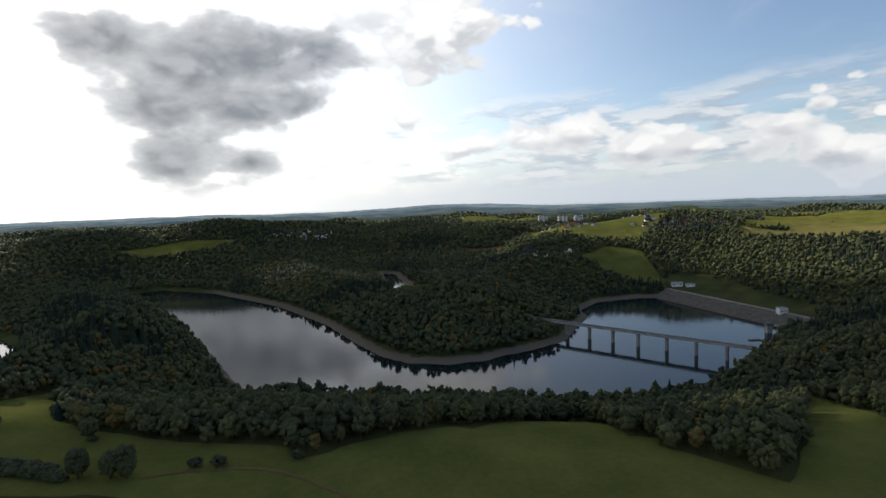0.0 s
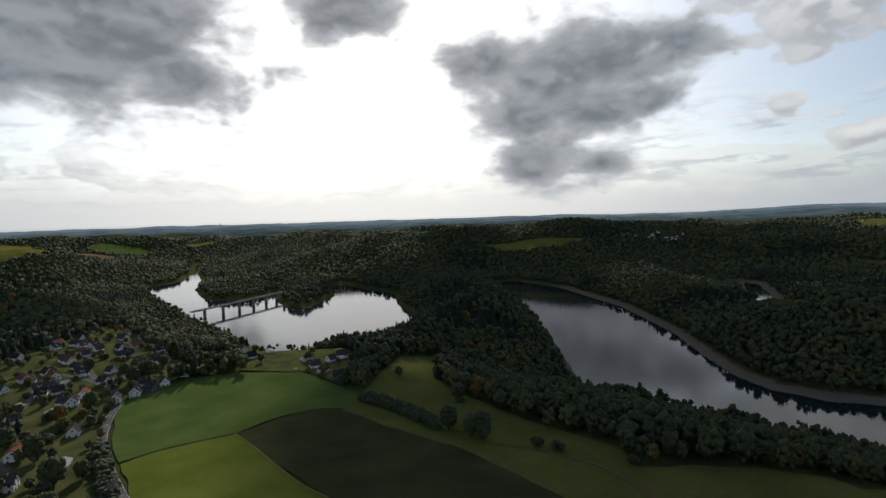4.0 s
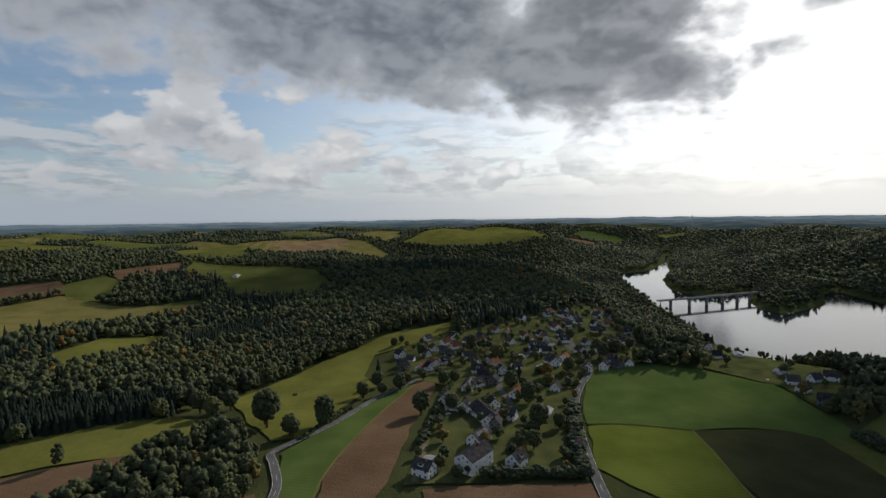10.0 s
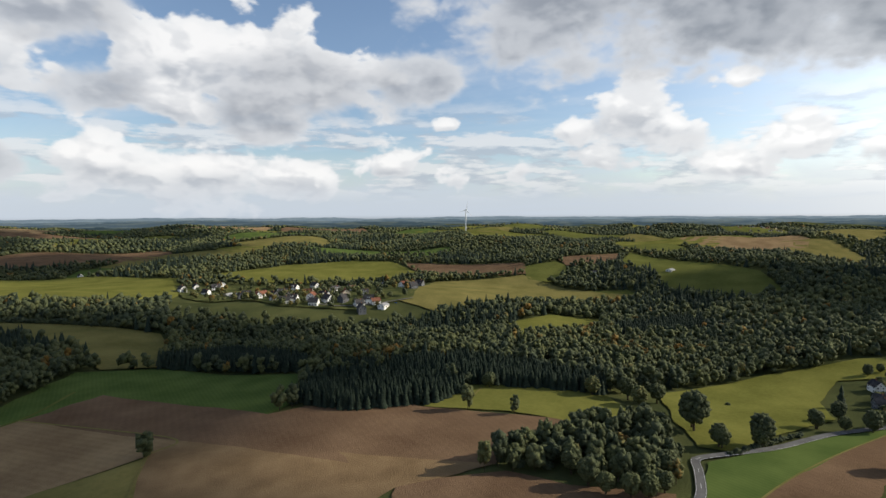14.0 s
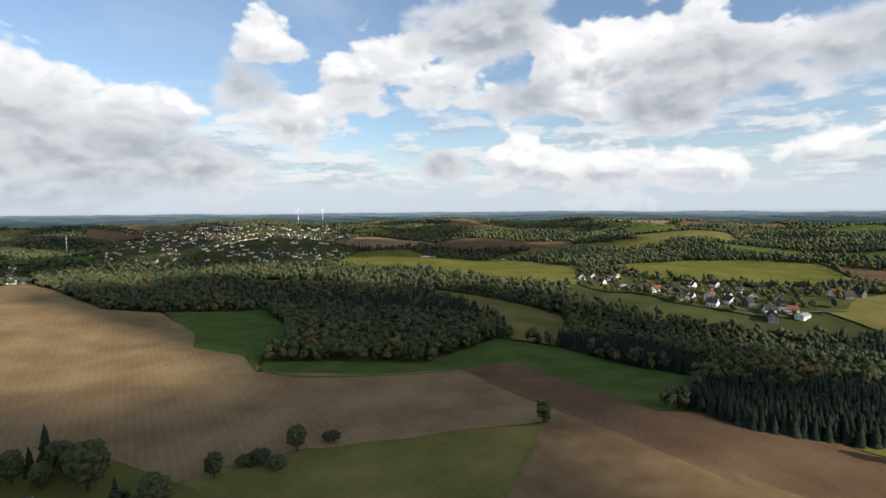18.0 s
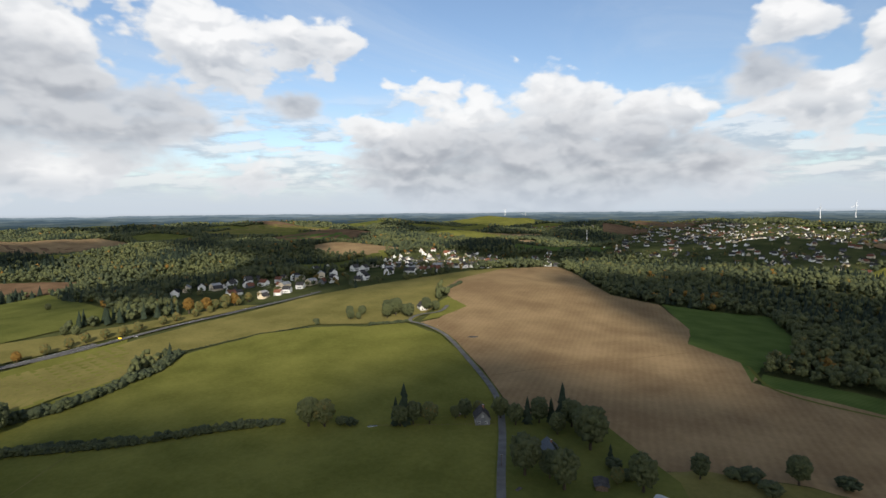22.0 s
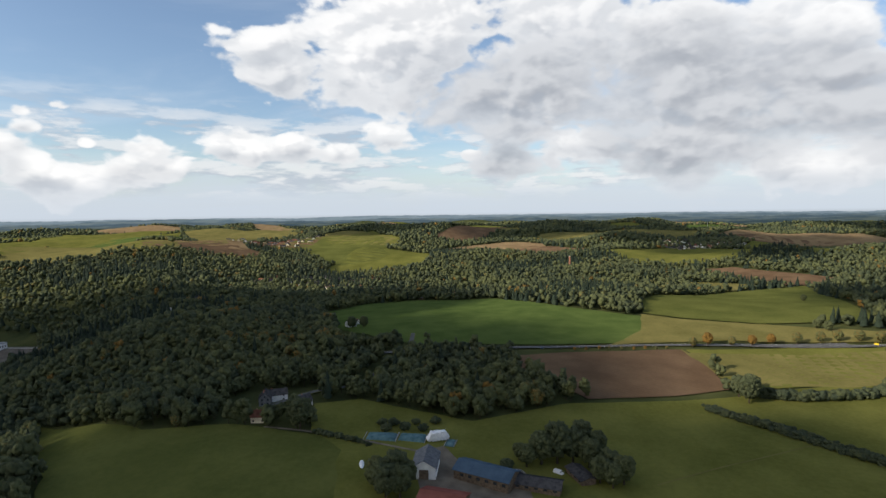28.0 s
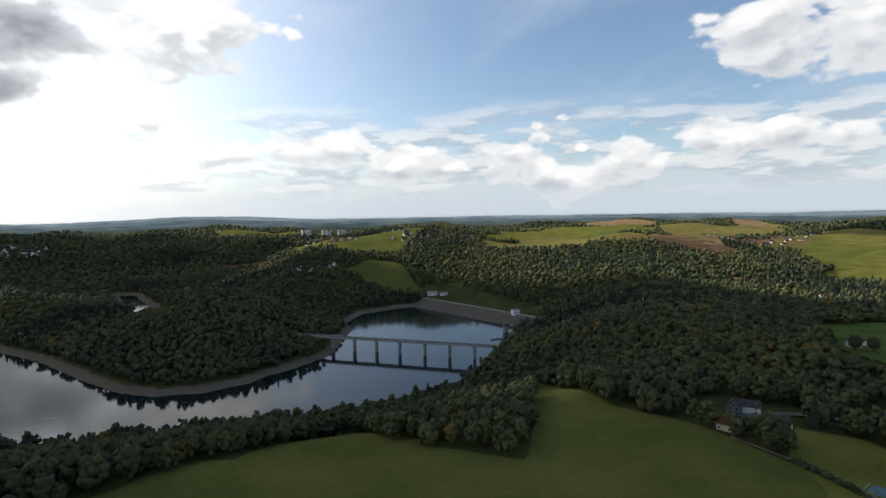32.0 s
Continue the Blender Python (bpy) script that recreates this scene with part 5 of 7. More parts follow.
# village by the lake: kind and place
LAKE_VILLAGE = [
    (5, (-412, 88)), (3, (-366, 81)), (6, (-408, 57)), (6, (-396, 72)), (0, (-466, 87)), (3, (-496, 100)), (1, (-509, 118)), (4, (-537, 118)), (6, (-554, 147)), (5, (-633, 65)),
    (1, (-596, 35)), (2, (-552, 43)), (0, (-566, 69)), (2, (-626, 91)), (0, (-643, 107)), (1, (-671, 92)), (3, (-578, 25)), (2, (-683, 151)), (0, (-616, 154)), (1, (-624, 180)),
    (3, (-639, 200)), (0, (-687, 230)), (1, (-634, 223)), (4, (-714, 257)), (0, (-735, 278)), (3, (-586, 187)), (0, (-520, 172)), (2, (-530, 190)), (1, (-582, 234)), (0, (-549, 214)),
    (0, (-494, 217)), (1, (-499, 245)), (0, (-510, 272)), (3, (-493, 230)), (1, (-569, 171)), (4, (-671, 164)), (0, (-766, 248)), (3, (-688, 291)), (1, (-595, 267)), (0, (-573, 282)), (3, (-574, 100)), (1, (-515, 135)), (3, (-615, 75)), (2, (-636, 125)), (0, (-609, 53)),
]
for kind, (x, y) in LAKE_VILLAGE:
    put(NEAR_HOUSES[kind], x, y, house_rng.choice((20, 110, 65, 30, 100, 155)) + house_rng.uniform(-9, 9), "houses of the lake village", size=0.98)
HAMLET = [(1, (-507, 343)), (6, (-516, 374)), (0, (-548, 361)), (6, (-447, 368)), (0, (-424, 397)), (1, (-400, 349)), (3, (-371, 343)), (5, (-367, 353)), (1, (-420, 356)), (1, (-423, 380))]
for kind, (x, y) in HAMLET:
    put(NEAR_HOUSES[kind], x, y, house_rng.uniform(0, 180), "houses of the hamlet", size=1.05)
VALLEY_VILLAGE = [
    (0, (-532, -1046)), (1, (-560, -1008)), (0, (-597, -1035)), (6, (-589, -978)), (3, (-582, -925)), (0, (-610, -948)), (2, (-533, -798)), (2, (-630, -923)), (0, (-659, -898)), (1, (-528, -716)), (0, (-542, -714)), (0, (-706, -923)),
    (2, (-653, -813)), (2, (-577, -709)), (0, (-743, -902)), (1, (-555, -677)), (0, (-592, -695)), (0, (-580, -673)), (3, (-599, -657)), (1, (-603, -625)), (0, (-625, -625)), (6, (-629, -596)), (3, (-591, -607)), (2, (-770, -674)), (3, (-755, -640)), (3, (-805, -665)), (1, (-570, -1064)), (3, (-623, -879)), (0, (-696, -785)), (4, (-637, -693)),
]
for kind, (x, y) in VALLEY_VILLAGE:
    put(NEAR_HOUSES[kind], x, y, house_rng.uniform(0, 180), "houses of the valley village", size=1.5)
SCATTERED = [
    (5, (364, 261), 40, 0.8), (3, (353, 263), 120, 0.9), (1, (361, 233), 70, 0.8), (4, (321, 245), 20, 0.8), (1, (433, 123), 30, 0.7), (0, (670, 354), 60, 0.9), (1, (695, 357), 150, 0.8),
    (0, (1059, 306), 30, 1.0), (4, (1076, 295), 120, 0.9), (3, (1054, 316), 80, 0.9), (1, (460, -555), 60, 1.1), (0, (515, 135), 20, 0.9), (6, (435, 431), 20, 1.0), (3, (702, 592), 70, 1.0), (6, (781, 610), 70, 1.0), (0, (380, 399), 10, 0.9),
    (1, (-527, -1541), 0, 1.0), (3, (-554, -1493), 40, 1.0), (0, (-507, -1713), 90, 1.0), (5, (-287, -1522), 80, 1.2), (6, (-352, -1727), 80, 1.2), (0, (-1140, -442), 20, 1.0), (3, (-1128, -408), 70, 1.0), (1, (-1129, -380), 20, 1.0), (6, (-1208, -303), 80, 1.2), (0, (1171, -99), 10, 1.0), (3, (1193, -113), 50, 1.0), (0, (765, 698), 30, 1.2), (6, (553, 1280), 80, 1.6), (6, (578, 1264), 80, 1.2), (0, (247, 1460), 10, 1.2), (1, (272, 1452), 50, 1.2), (0, (216, 1451), 70, 1.2), (0, (338, 1476), 20, 1.4), (1, (295, 1476), 90, 1.2), (3, (237, 1489), 90, 1.2),
]
for kind, (x, y), turn, size in SCATTERED:
    put(NEAR_HOUSES[kind], x, y, turn, "scattered houses", size=size * 1.25)


def settle(rings, count, kinds, group, gap, size=1.0):
    """Houses strewn over a town's ground, none nearer to the next than the gap."""
    done = []
    for ring in rings:
        xs, ys = [p[0] for p in ring], [p[1] for p in ring]
        tries, got = 0, 0
        while got < count and tries < count * 30:
            tries += 1
            x, y = house_rng.uniform(min(xs), max(xs)), house_rng.uniform(min(ys), max(ys))
            if not inside_ring(np.array([x]), np.array([y]), ring)[0] or any((x - a) ** 2 + (y - b) ** 2 < gap * gap for a, b in done):
                continue
            done.append((x, y))
            got += 1
            turn = 40 * math.sin(x / 150 + y / 210) + house_rng.choice((0, 90)) + house_rng.uniform(-6, 6)
            put(house_rng.choice(kinds), x, y, turn, group, size=size)


settle([VILLAGES["lake_village"]], 62, NEAR_HOUSES[:3] + NEAR_HOUSES[:2] * 2 + NEAR_HOUSES[3:4] + NEAR_HOUSES[5:], "houses of the lake village", 13, 1.05)
settle([VILLAGES["valley_village"]], 12, NEAR_HOUSES[:3], "houses of the valley village", 22, 1.25)
settle([VILLAGES["edge_town"]], 35, FAR_HOUSES[:2] + FAR_HOUSES[:1], "houses at the edge of town", 18, 1.0)
ROADSIDE = [
    (834, -633), (606, -903), (688, -670), (961, -676), (785, -683), (862, -735), (787, -740), (788, -1202), (928, -991), (783, -571), (646, -1053), (641, -1086), (852, -1148), (650, -755), (638, -775), (623, -799), (808, -810), (864, -548), (570, -1100), (767, -747), (897, -436), (911, -1053),
    (914, -492), (865, -890), (845, -572), (881, -1097), (891, -536), (932, -1068), (545, -1101), (813, -1143), (795, -662), (866, -706), (754, -605), (893, -506), (927, -472), (923, -1034), (626, -885), (735, -640), (715, -690), (690, -735), (672, -790), (655, -840), (640, -930), (625, -990),
]
for x, y in ROADSIDE:
    put(house_rng.choice(FAR_HOUSES[:3] + FAR_HOUSES[:1]), x, y, house_rng.choice((10, 100, 60)) + house_rng.uniform(-12, 12), "houses along the main road", size=1.25)
settle([VILLAGES["road_village"]], 36, FAR_HOUSES[:3] + FAR_HOUSES[:1], "houses along the main road", 16, 1.1)
FAR_TOWNS = [
    [(-691, 2156), (-600, 2242), (-470, 2294), (-477, 2209), (-616, 2127)], [(-346, 3897), (279, 3543), (437, 3094), (-14, 2502)], [(858, 2980), (699, 1781), (1098, 2078), (830, 1634), (601, 1714)], [(2140, -133), (2377, -310), (2157, -446), (2030, -402), (2079, -183)],
    [(328, 2166), (656, 2916), (510, 1772), (385, 1713)], [(631, 1699), (891, 1685), (856, 1619), (649, 1652)], [(-421, 2432), (-68, 2565), (91, 2494), (-216, 2407)], [(1119, -3652), (558, -4013), (542, -3623), (979, -3305)], [(-295, -4193), (-845, -3133), (-601, -2320), (-337, -2746)],
    [(2064, -150), (2178, -387), (2090, -407), (2024, -202)], [(2010, 1677), (2437, 1470), (2016, 1163), (1584, 1250)], [(1494, -2780), (1271, -2871), (1062, -2794), (1228, -2586)], [(-3102, -770), (-3930, -306), (-2805, -160), (-3037, -624)], [(1073, 835), (1264, 767), (1250, 546), (1144, 544), (1075, 743)], [(-1814, 607), (-1962, 820), (-1745, 751), (-1207, 432)],
]


def far_houses(ring, count, label, size):
    """The many small houses of a far settlement: walls, gables and pitched roofs."""
    rows = {"wall": ([], [], M_PLASTER), "cream": ([], [], M_CREAM), "slate": ([], [], M_SLATE_WALL), "dark": ([], [], M_ROOF_DARK), "red": ([], [], M_ROOF_RED)}
    xs, ys = [p[0] for p in ring], [p[1] for p in ring]
    got = tries = 0
    while got < count and tries < 9000:
        tries += 1
        x, y = house_rng.uniform(min(xs), max(xs)), house_rng.uniform(min(ys), max(ys))
        if not inside_ring(np.array([x]), np.array([y]), ring)[0]:
            continue
        got += 1
        w, l, e = house_rng.uniform(8, 11) * size, house_rng.uniform(10, 20) * size, house_rng.uniform(3.2, 5.4) * size
        r = e + w * 0.5
        z = ground_z(x, y)
        a = radians(40 * math.sin(x / 150 + y / 210) + house_rng.choice((0, 90)) + house_rng.uniform(-6, 6))
        c, s = math.cos(a), math.sin(a)

        def at(u, v, h):
            return (x + u * c - v * s, y + u * s + v * c, z + h)

        v, f, _ = rows[house_rng.choice(("wall", "wall", "cream", "slate"))]
        k = len(v)
        for q in (-l / 2, l / 2):
            v += [at(-w / 2, q, -3), at(w / 2, q, -3), at(w / 2, q, e), at(0, q, r), at(-w / 2, q, e)]
        f += [(k, k + 1, k + 2), (k, k + 2, k + 4), (k + 4, k + 2, k + 3), (k + 6, k + 5, k + 7), (k + 7, k + 5, k + 9), (k + 7, k + 9, k + 8)]
        f += [(k + 1, k + 6, k + 7), (k + 1, k + 7, k + 2), (k + 5, k, k + 4), (k + 5, k + 4, k + 9)]
        v, f, _ = rows["red" if house_rng.random() < 0.25 else "dark"]
        for side in (-1, 1):
            k = len(v)
            v += [at(0, -l / 2 - 0.5, r + 0.3), at(side * (w / 2 + 0.6), -l / 2 - 0.5, e - 0.2), at(side * (w / 2 + 0.6), l / 2 + 0.5, e - 0.2), at(0, l / 2 + 0.5, r + 0.3)]
            f += [(k, k + 1, k + 2), (k, k + 2, k + 3)]
    for name, (v, f, mat) in rows.items():
        if f:
            tagged(mesh_object("far_house_walls" if name in ("wall", "cream", "slate") else "far_house_roofs", v, f, mat), label + {"wall": " walls", "cream": " and cream walls", "slate": " and slate-clad walls"}.get(name, " walls below roofs of " + name + " tiles"), "far houses", kind="stuff")


far_houses(VILLAGES["hill_town"], 640, "hill town houses' white", 0.95)
far_houses(VILLAGES["edge_town"], 50, "town edge houses' white", 0.95)
far_houses(VILLAGES["road_village"], 80, "roadside houses' white", 0.95)
for ring in FAR_TOWNS:
    far_houses(ring, 80, "far settlement houses' white", 1.1)


def tower_block(label, w, l, floors):
    """A block of flats with bands of windows and balconies."""
    t = empty("tower_block", label, "apartment block")
    h = floors * 2.9
    part("wall", boxes((-w / 2, -l / 2, -6, w / 2, l / 2, h)), M_PLASTER, t)
    part("roof", boxes((-w / 2 - 0.2, -l / 2 - 0.2, h, w / 2 + 0.2, l / 2 + 0.2, h + 0.5), (-2, -2, h + 0.5, 2, 2, h + 3)), M_ROOF_GREY, t)
    for k in range(floors):
        for s in (-1, 1):
            for y in (0,):
                part("window", boxes((s * w / 2 - 0.08, y - l * 0.4, k * 2.9 + 0.9, s * w / 2 + 0.08, y + l * 0.4, k * 2.9 + 2.2)), M_GLASS, t)
            part("window", boxes((-w * 0.35, s * l / 2 - 0.08, k * 2.9 + 0.9, w * 0.35, s * l / 2 + 0.08, k * 2.9 + 2.2)), M_GLASS, t)
    return t


block = tower_block("tall white apartment block above far suburbs", 22, 26, 13)
for k, (x, y) in enumerate([(543, 3031), (567, 3012), (637, 2948), (659, 2934), (720, 2928), (741, 2923)]):
    d = math.hypot(x, y)
    put(block, x, y, math.degrees(math.atan2(-x, y)) + 8, "far tower blocks", size=1.05)


def barn(label, w, l, eave, pitch, wall, roof, name="barn"):
    b = empty(name, label, "barn")
    ridge = eave + w / 2 * math.tan(radians(pitch))
    part("wall", gabled(w, l, eave, ridge), wall, b)
    for s in (-1, 1):
        part("roof", slope(w, l, eave, ridge, s, 0.7, 0.2, 0.7), roof, b)
    g = part("gate", boxes((-w * 0.2, -l / 2 - 0.12, 0, w * 0.2, -l / 2 + 0.02, eave * 0.8)), M_TIMBER, b)
    for k in range(6):
        x = -w * 0.2 + (k + 0.5) * w * 0.4 / 6
        part("board", boxes((x - w * 0.03, -l / 2 - 0.18, 0.1, x + w * 0.03, -l / 2 - 0.1, eave * 0.78)), M_TIMBER, g)
    for k in range(int(l / 4)):
        y = -l / 2 + 2 + k * 4
        for s in (-1, 1):
            part("window", boxes((s * w / 2 - 0.07, y - 0.8, eave * 0.55, s * w / 2 + 0.07, y + 0.8, eave * 0.8)), M_GLASS, b)
        for s in (-1, 1):
            t = math.tan(radians(pitch))
            x0, x1 = s * 0.3, s * (w / 2 + 0.6)
            bm = bmesh.new()
            zz = [ridge - abs(x) * t + 0.24 for x in (x0, x1)]
            v = [bm.verts.new(p) for p in ((x0, y - 0.05, zz[0]), (x1, y - 0.05, zz[1]), (x1, y + 0.05, zz[1]), (x0, y + 0.05, zz[0]), (x0, y, zz[0] + 0.08), (x1, y, zz[1] + 0.08))]
            for f in ((0, 1, 5, 4), (2, 3, 4, 5), (0, 4, 3), (1, 2, 5), (0, 3, 2, 1)):
                bm.faces.new([v[j] for j in f])
            part("roof_rib", bm, roof, b)
    return b


def facing(x, y, extra=0):
    return math.degrees(math.atan2(-x, y)) + extra


def place(ob, xy, turn, size=1.3):
    return put(ob, xy[0], xy[1], turn, size=size)


# farm below the eye
place(barn("grey-roofed white farm barn in the yard", 10.5, 16, 6.0, 30, M_PLASTER, M_SLATE_WALL), (290, 106), facing(*(290, 106), -8))
place(barn("open barn with blue-grey sheet roof", 12, 26, 5.4, 20, M_TIMBER, M_ROOF_BLUE), (291, 70), facing(*(279, 78), 62))
place(barn("barn with rust-red sheet roof", 14, 18, 4.6, 18, M_TIMBER, M_ROOF_RUST), (254, 84), facing(*(248, 85), 70))
place(barn("dark roofed cattle shed of weathered boards", 9, 20, 3.4, 20, M_TIMBER, M_ROOF_DARK), (293, 41), facing(*(293, 41), 80))
place(barn("dark shed with ribbed glazed roof", 7, 14, 3.0, 16, M_TIMBER, M_ROOF_DARK), (314, 19), facing(*(314, 19), 30))
place(make_house("long house with blue-black slate roof and skylights", 9, 16, 3.4, 40, M_SLATE_WALL, M_ROOF_SLATE, rich=3, solar=True), (141, -290), facing(*(141, -290), 14), 1.3)
place(make_house("small dark gabled cottage with white windows beside the lane", 7, 8.5, 3.6, 46, M_SLATE_WALL, M_ROOF_DARK, rich=3, storeys=1), (204, -310), facing(*(204, -310), 6), 1.45)
place(barn("low shed with dark felt roof", 5, 7, 2.6, 14, M_TIMBER, M_ROOF_DARK, "shed"), (104, -275), facing(*(104, -275), 5))
place(barn("small hut with pale blue sheet roof", 5, 6, 2.8, 20, M_TIMBER, M_METAL, "shed"), (71, -275), facing(*(71, -275), 65))
place(barn("barn with faded red sheet roof", 12, 20, 4.6, 20, M_TIMBER, M_ROOF_RUST), (87, -236), facing(*(87, -236), 84))
place(barn("small garden shed of old boards", 3, 4, 2.2, 25, M_TIMBER, M_ROOF_GREY, "shed"), (224, -309), 30)
place(make_house("white three-storey gabled house at the village edge", 10.5, 19, 7.4, 30, M_PLASTER, M_ROOF_DARK, rich=3, storeys=3), (-309, 55), facing(*(-309, 55), -33), 1.22)
place(barn("long flat garage with white doors", 6, 13, 2.8, 8, M_PLASTER, M_ROOF_GREY, "garage"), (-315, 28), facing(*(-315, 28), -12), 1.0)
place(barn("dark-roofed long farm barn in the village", 10, 22, 4.5, 32, M_PLASTER, M_ROOF_DARK), (-385, 77), facing(*(-385, 77), 22))

# ---- bridges, dam, masts ----
def along(a, b, x0, x1, w0, w1, z0, z1):
    """A box along the line from a to b: from x0 to x1 metres on it, w0 to w1 to its left."""
    a, b = Vector(a), Vector(b)
    t = (b - a).normalized()
    n = Vector((-t.y, t.x))
    bm = bmesh.new()
    v = []
    for z in (z0, z1):
        for s, w in ((x0, w0), (x1, w0), (x1, w1), (x0, w1)):
            q = a + t * s + n * w
            v.append(bm.verts.new((q.x, q.y, z)))
    for f in ((0, 3, 2, 1), (4, 5, 6, 7), (0, 1, 5, 4), (1, 2, 6, 5), (2, 3, 7, 6), (3, 0, 4, 7)):
        bm.faces.new([v[k] for k in f])
    return bm


def bridge(label, a, b, deck, piers, width, thick, ext0, ext1):
    br = empty("bridge", label, "bridge")
    n = (Vector(b) - Vector(a)).length
    part("deck", along(a, b, -ext0, n + ext1, -width / 2, width / 2, deck - thick, deck), M_CONCRETE, br)
    part("road_surface", along(a, b, -ext0, n + ext1, -width / 2 + 1.2, width / 2 - 1.2, deck, deck + 0.06), M_ASPHALT, br)
    for s in (-1, 1):
        part("parapet", along(a, b, -ext0, n + ext1, s * (width / 2 - 0.25) - 0.2, s * (width / 2 - 0.25) + 0.2, deck, deck + 0.35), M_CONCRETE, br)
        rail = part("railing", along(a, b, -ext0, n + ext1, s * (width / 2 - 0.25) - 0.05, s * (width / 2 - 0.25) + 0.05, deck + 1.05, deck + 1.15), M_METAL, br)
        for k in range(int((n + ext0 + ext1) / 8)):
            part("post", along(a, b, -ext0 + k * 8, -ext0 + 0.1 + k * 8, s * (width / 2 - 0.25) - 0.05, s * (width / 2 - 0.25) + 0.05, deck + 0.35, deck + 1.05), M_METAL, rail)
    for s in piers:
        q = Vector(a) + (Vector(b) - Vector(a)).normalized() * s
        low = min(ground_z(q.x, q.y), -75) - 2
        p = part("pier", along(a, b, s - 1.5, s + 1.5, -width * 0.3, width * 0.3, low, deck - thick - 0.8), M_CONCRETE, br)
        part("pier_head", along(a, b, s - 2.0, s + 2.0, -width * 0.42, width * 0.42, deck - thick - 0.8, deck - thick), M_CONCRETE, p)
    return br


A1, B1 = (129.6, 958.1), (404.0, 709.6)
N1 = (Vector(B1) - Vector(A1)).length


def bridge_station(p):
    return (Vector(p) - Vector(A1)).dot((Vector(B1) - Vector(A1)).normalized())


bridge("long pale concrete road bridge on slender piers over the reservoir", A1, B1, -52.5, [bridge_station(p) for p in [(166.4, 917.0), (196.9, 886.2), (227.4, 860.3), (258.1, 834.6), (289.6, 808.6), (320.5, 778.9), (352.8, 753.0), (384.3, 727.7)]], 12.0, 2.6, 30, 8)
A2, B2 = (-1197.5, 676.6), (-1273.5, 962.9)
N2 = (Vector(B2) - Vector(A2)).length
bridge("far concrete road bridge on dark piers over the reservoir", A2, B2, -54.0, [N2 * k for k in (0.06, 0.26, 0.45, 0.63, 0.8, 0.95)], 12.0, 2.3, 20, 20)


def dam(a, b, crest, toe):
    d = tagged(new("dam"), "sloping stone-faced dam with a road on its crest", "dam")
    a, b = Vector(a), Vector(b)
    t = (b - a).normalized()
    n = Vector((-t.y, t.x))
    if n.dot(-a) < 0:
        n = -n
    a, b = a - t * 30, b + t * 25
    bm = bmesh.new()
    prof = ((50, toe), (5, crest), (-5, crest), (-60, toe - 8))
    rows = [[bm.verts.new((*(p + n * w), z)) for w, z in prof] for p in (a, b)]
    for k in range(3):
        bm.faces.new((rows[0][k], rows[0][k + 1], rows[1][k + 1], rows[1][k]))
    bm.faces.new(rows[0])
    bm.faces.new(rows[1][::-1])
    bm.faces.new((rows[0][3], rows[0][0], rows[1][0], rows[1][3]))
    part("body", bm, M_STONE, d)
    ln = (b - a).length
    part("crest_road", along(a, b, 0, ln, -2.8, 2.8, crest, crest + 0.2), M_ASPHALT, d)
    for s in (-1, 1):
        part("crest_wall", along(a, b, 0, ln, s * 3.4 - 0.3, s * 3.4 + 0.3, crest - 0.2, crest + 1.1), M_CONCRETE, d)
    return d


dam((519.2, 1201.8), (607.3, 894.9), -58.5, -79.0)
gx, gy = (591.4, 938.9)
gate = tagged(new("gatehouse"), "small pale gatehouse on the dam's crest", "gatehouse")
part("wall", boxes((gx - 7, gy - 6, -70, gx + 7, gy + 6, -50)), M_PLASTER, gate)
part("roof", boxes((gx - 7.6, gy - 6.6, -50, gx + 7.6, gy + 6.6, -49.2)), M_ROOF_GREY, gate)
for k in range(3):
    part("window", boxes((gx - 5 + k * 4, gy - 6.1, -56, gx - 3 + k * 4, gy - 5.9, -53)), M_GLASS, gate)
tx, ty = (524.4, 866.7)
tower = tagged(new("intake_tower"), "dark intake tower standing in the water by the dam", "tower")
part("shaft", boxes((tx - 4, ty - 4, -85, tx + 4, ty + 4, -63)), M_CONCRETE, tower)
part("cabin", boxes((tx - 5.5, ty - 5.5, -63, tx + 5.5, ty + 5.5, -58)), M_SLATE_WALL, tower)
part("footbridge", boxes((tx + 4, ty - 1, -63.6, tx + 48, ty + 1, -63.1)), M_METAL, tower)
jx, jy = (478.5, 823.9)
jetty = tagged(new("floating_jetty"), "dark floating jetty on the reservoir", "jetty")
part("pontoon", boxes((jx - 10, jy - 3.5, -75.3, jx + 10, jy + 3.5, -74)), M_TIMBER, jetty)
part("railing", boxes((jx - 9.8, jy - 3.4, -74, jx - 9.6, jy + 3.4, -73), (jx + 9.6, jy - 3.4, -74, jx + 9.8, jy + 3.4, -73)), M_METAL, jetty)


def cone(r0, r1, h, sides=12, z=0.0):
    bm = bmesh.new()
    bmesh.ops.create_cone(bm, cap_ends=True, segments=sides, radius1=r0, radius2=r1, depth=h, matrix=Matrix.Translation((0, 0, z + h / 2)))
    return bm


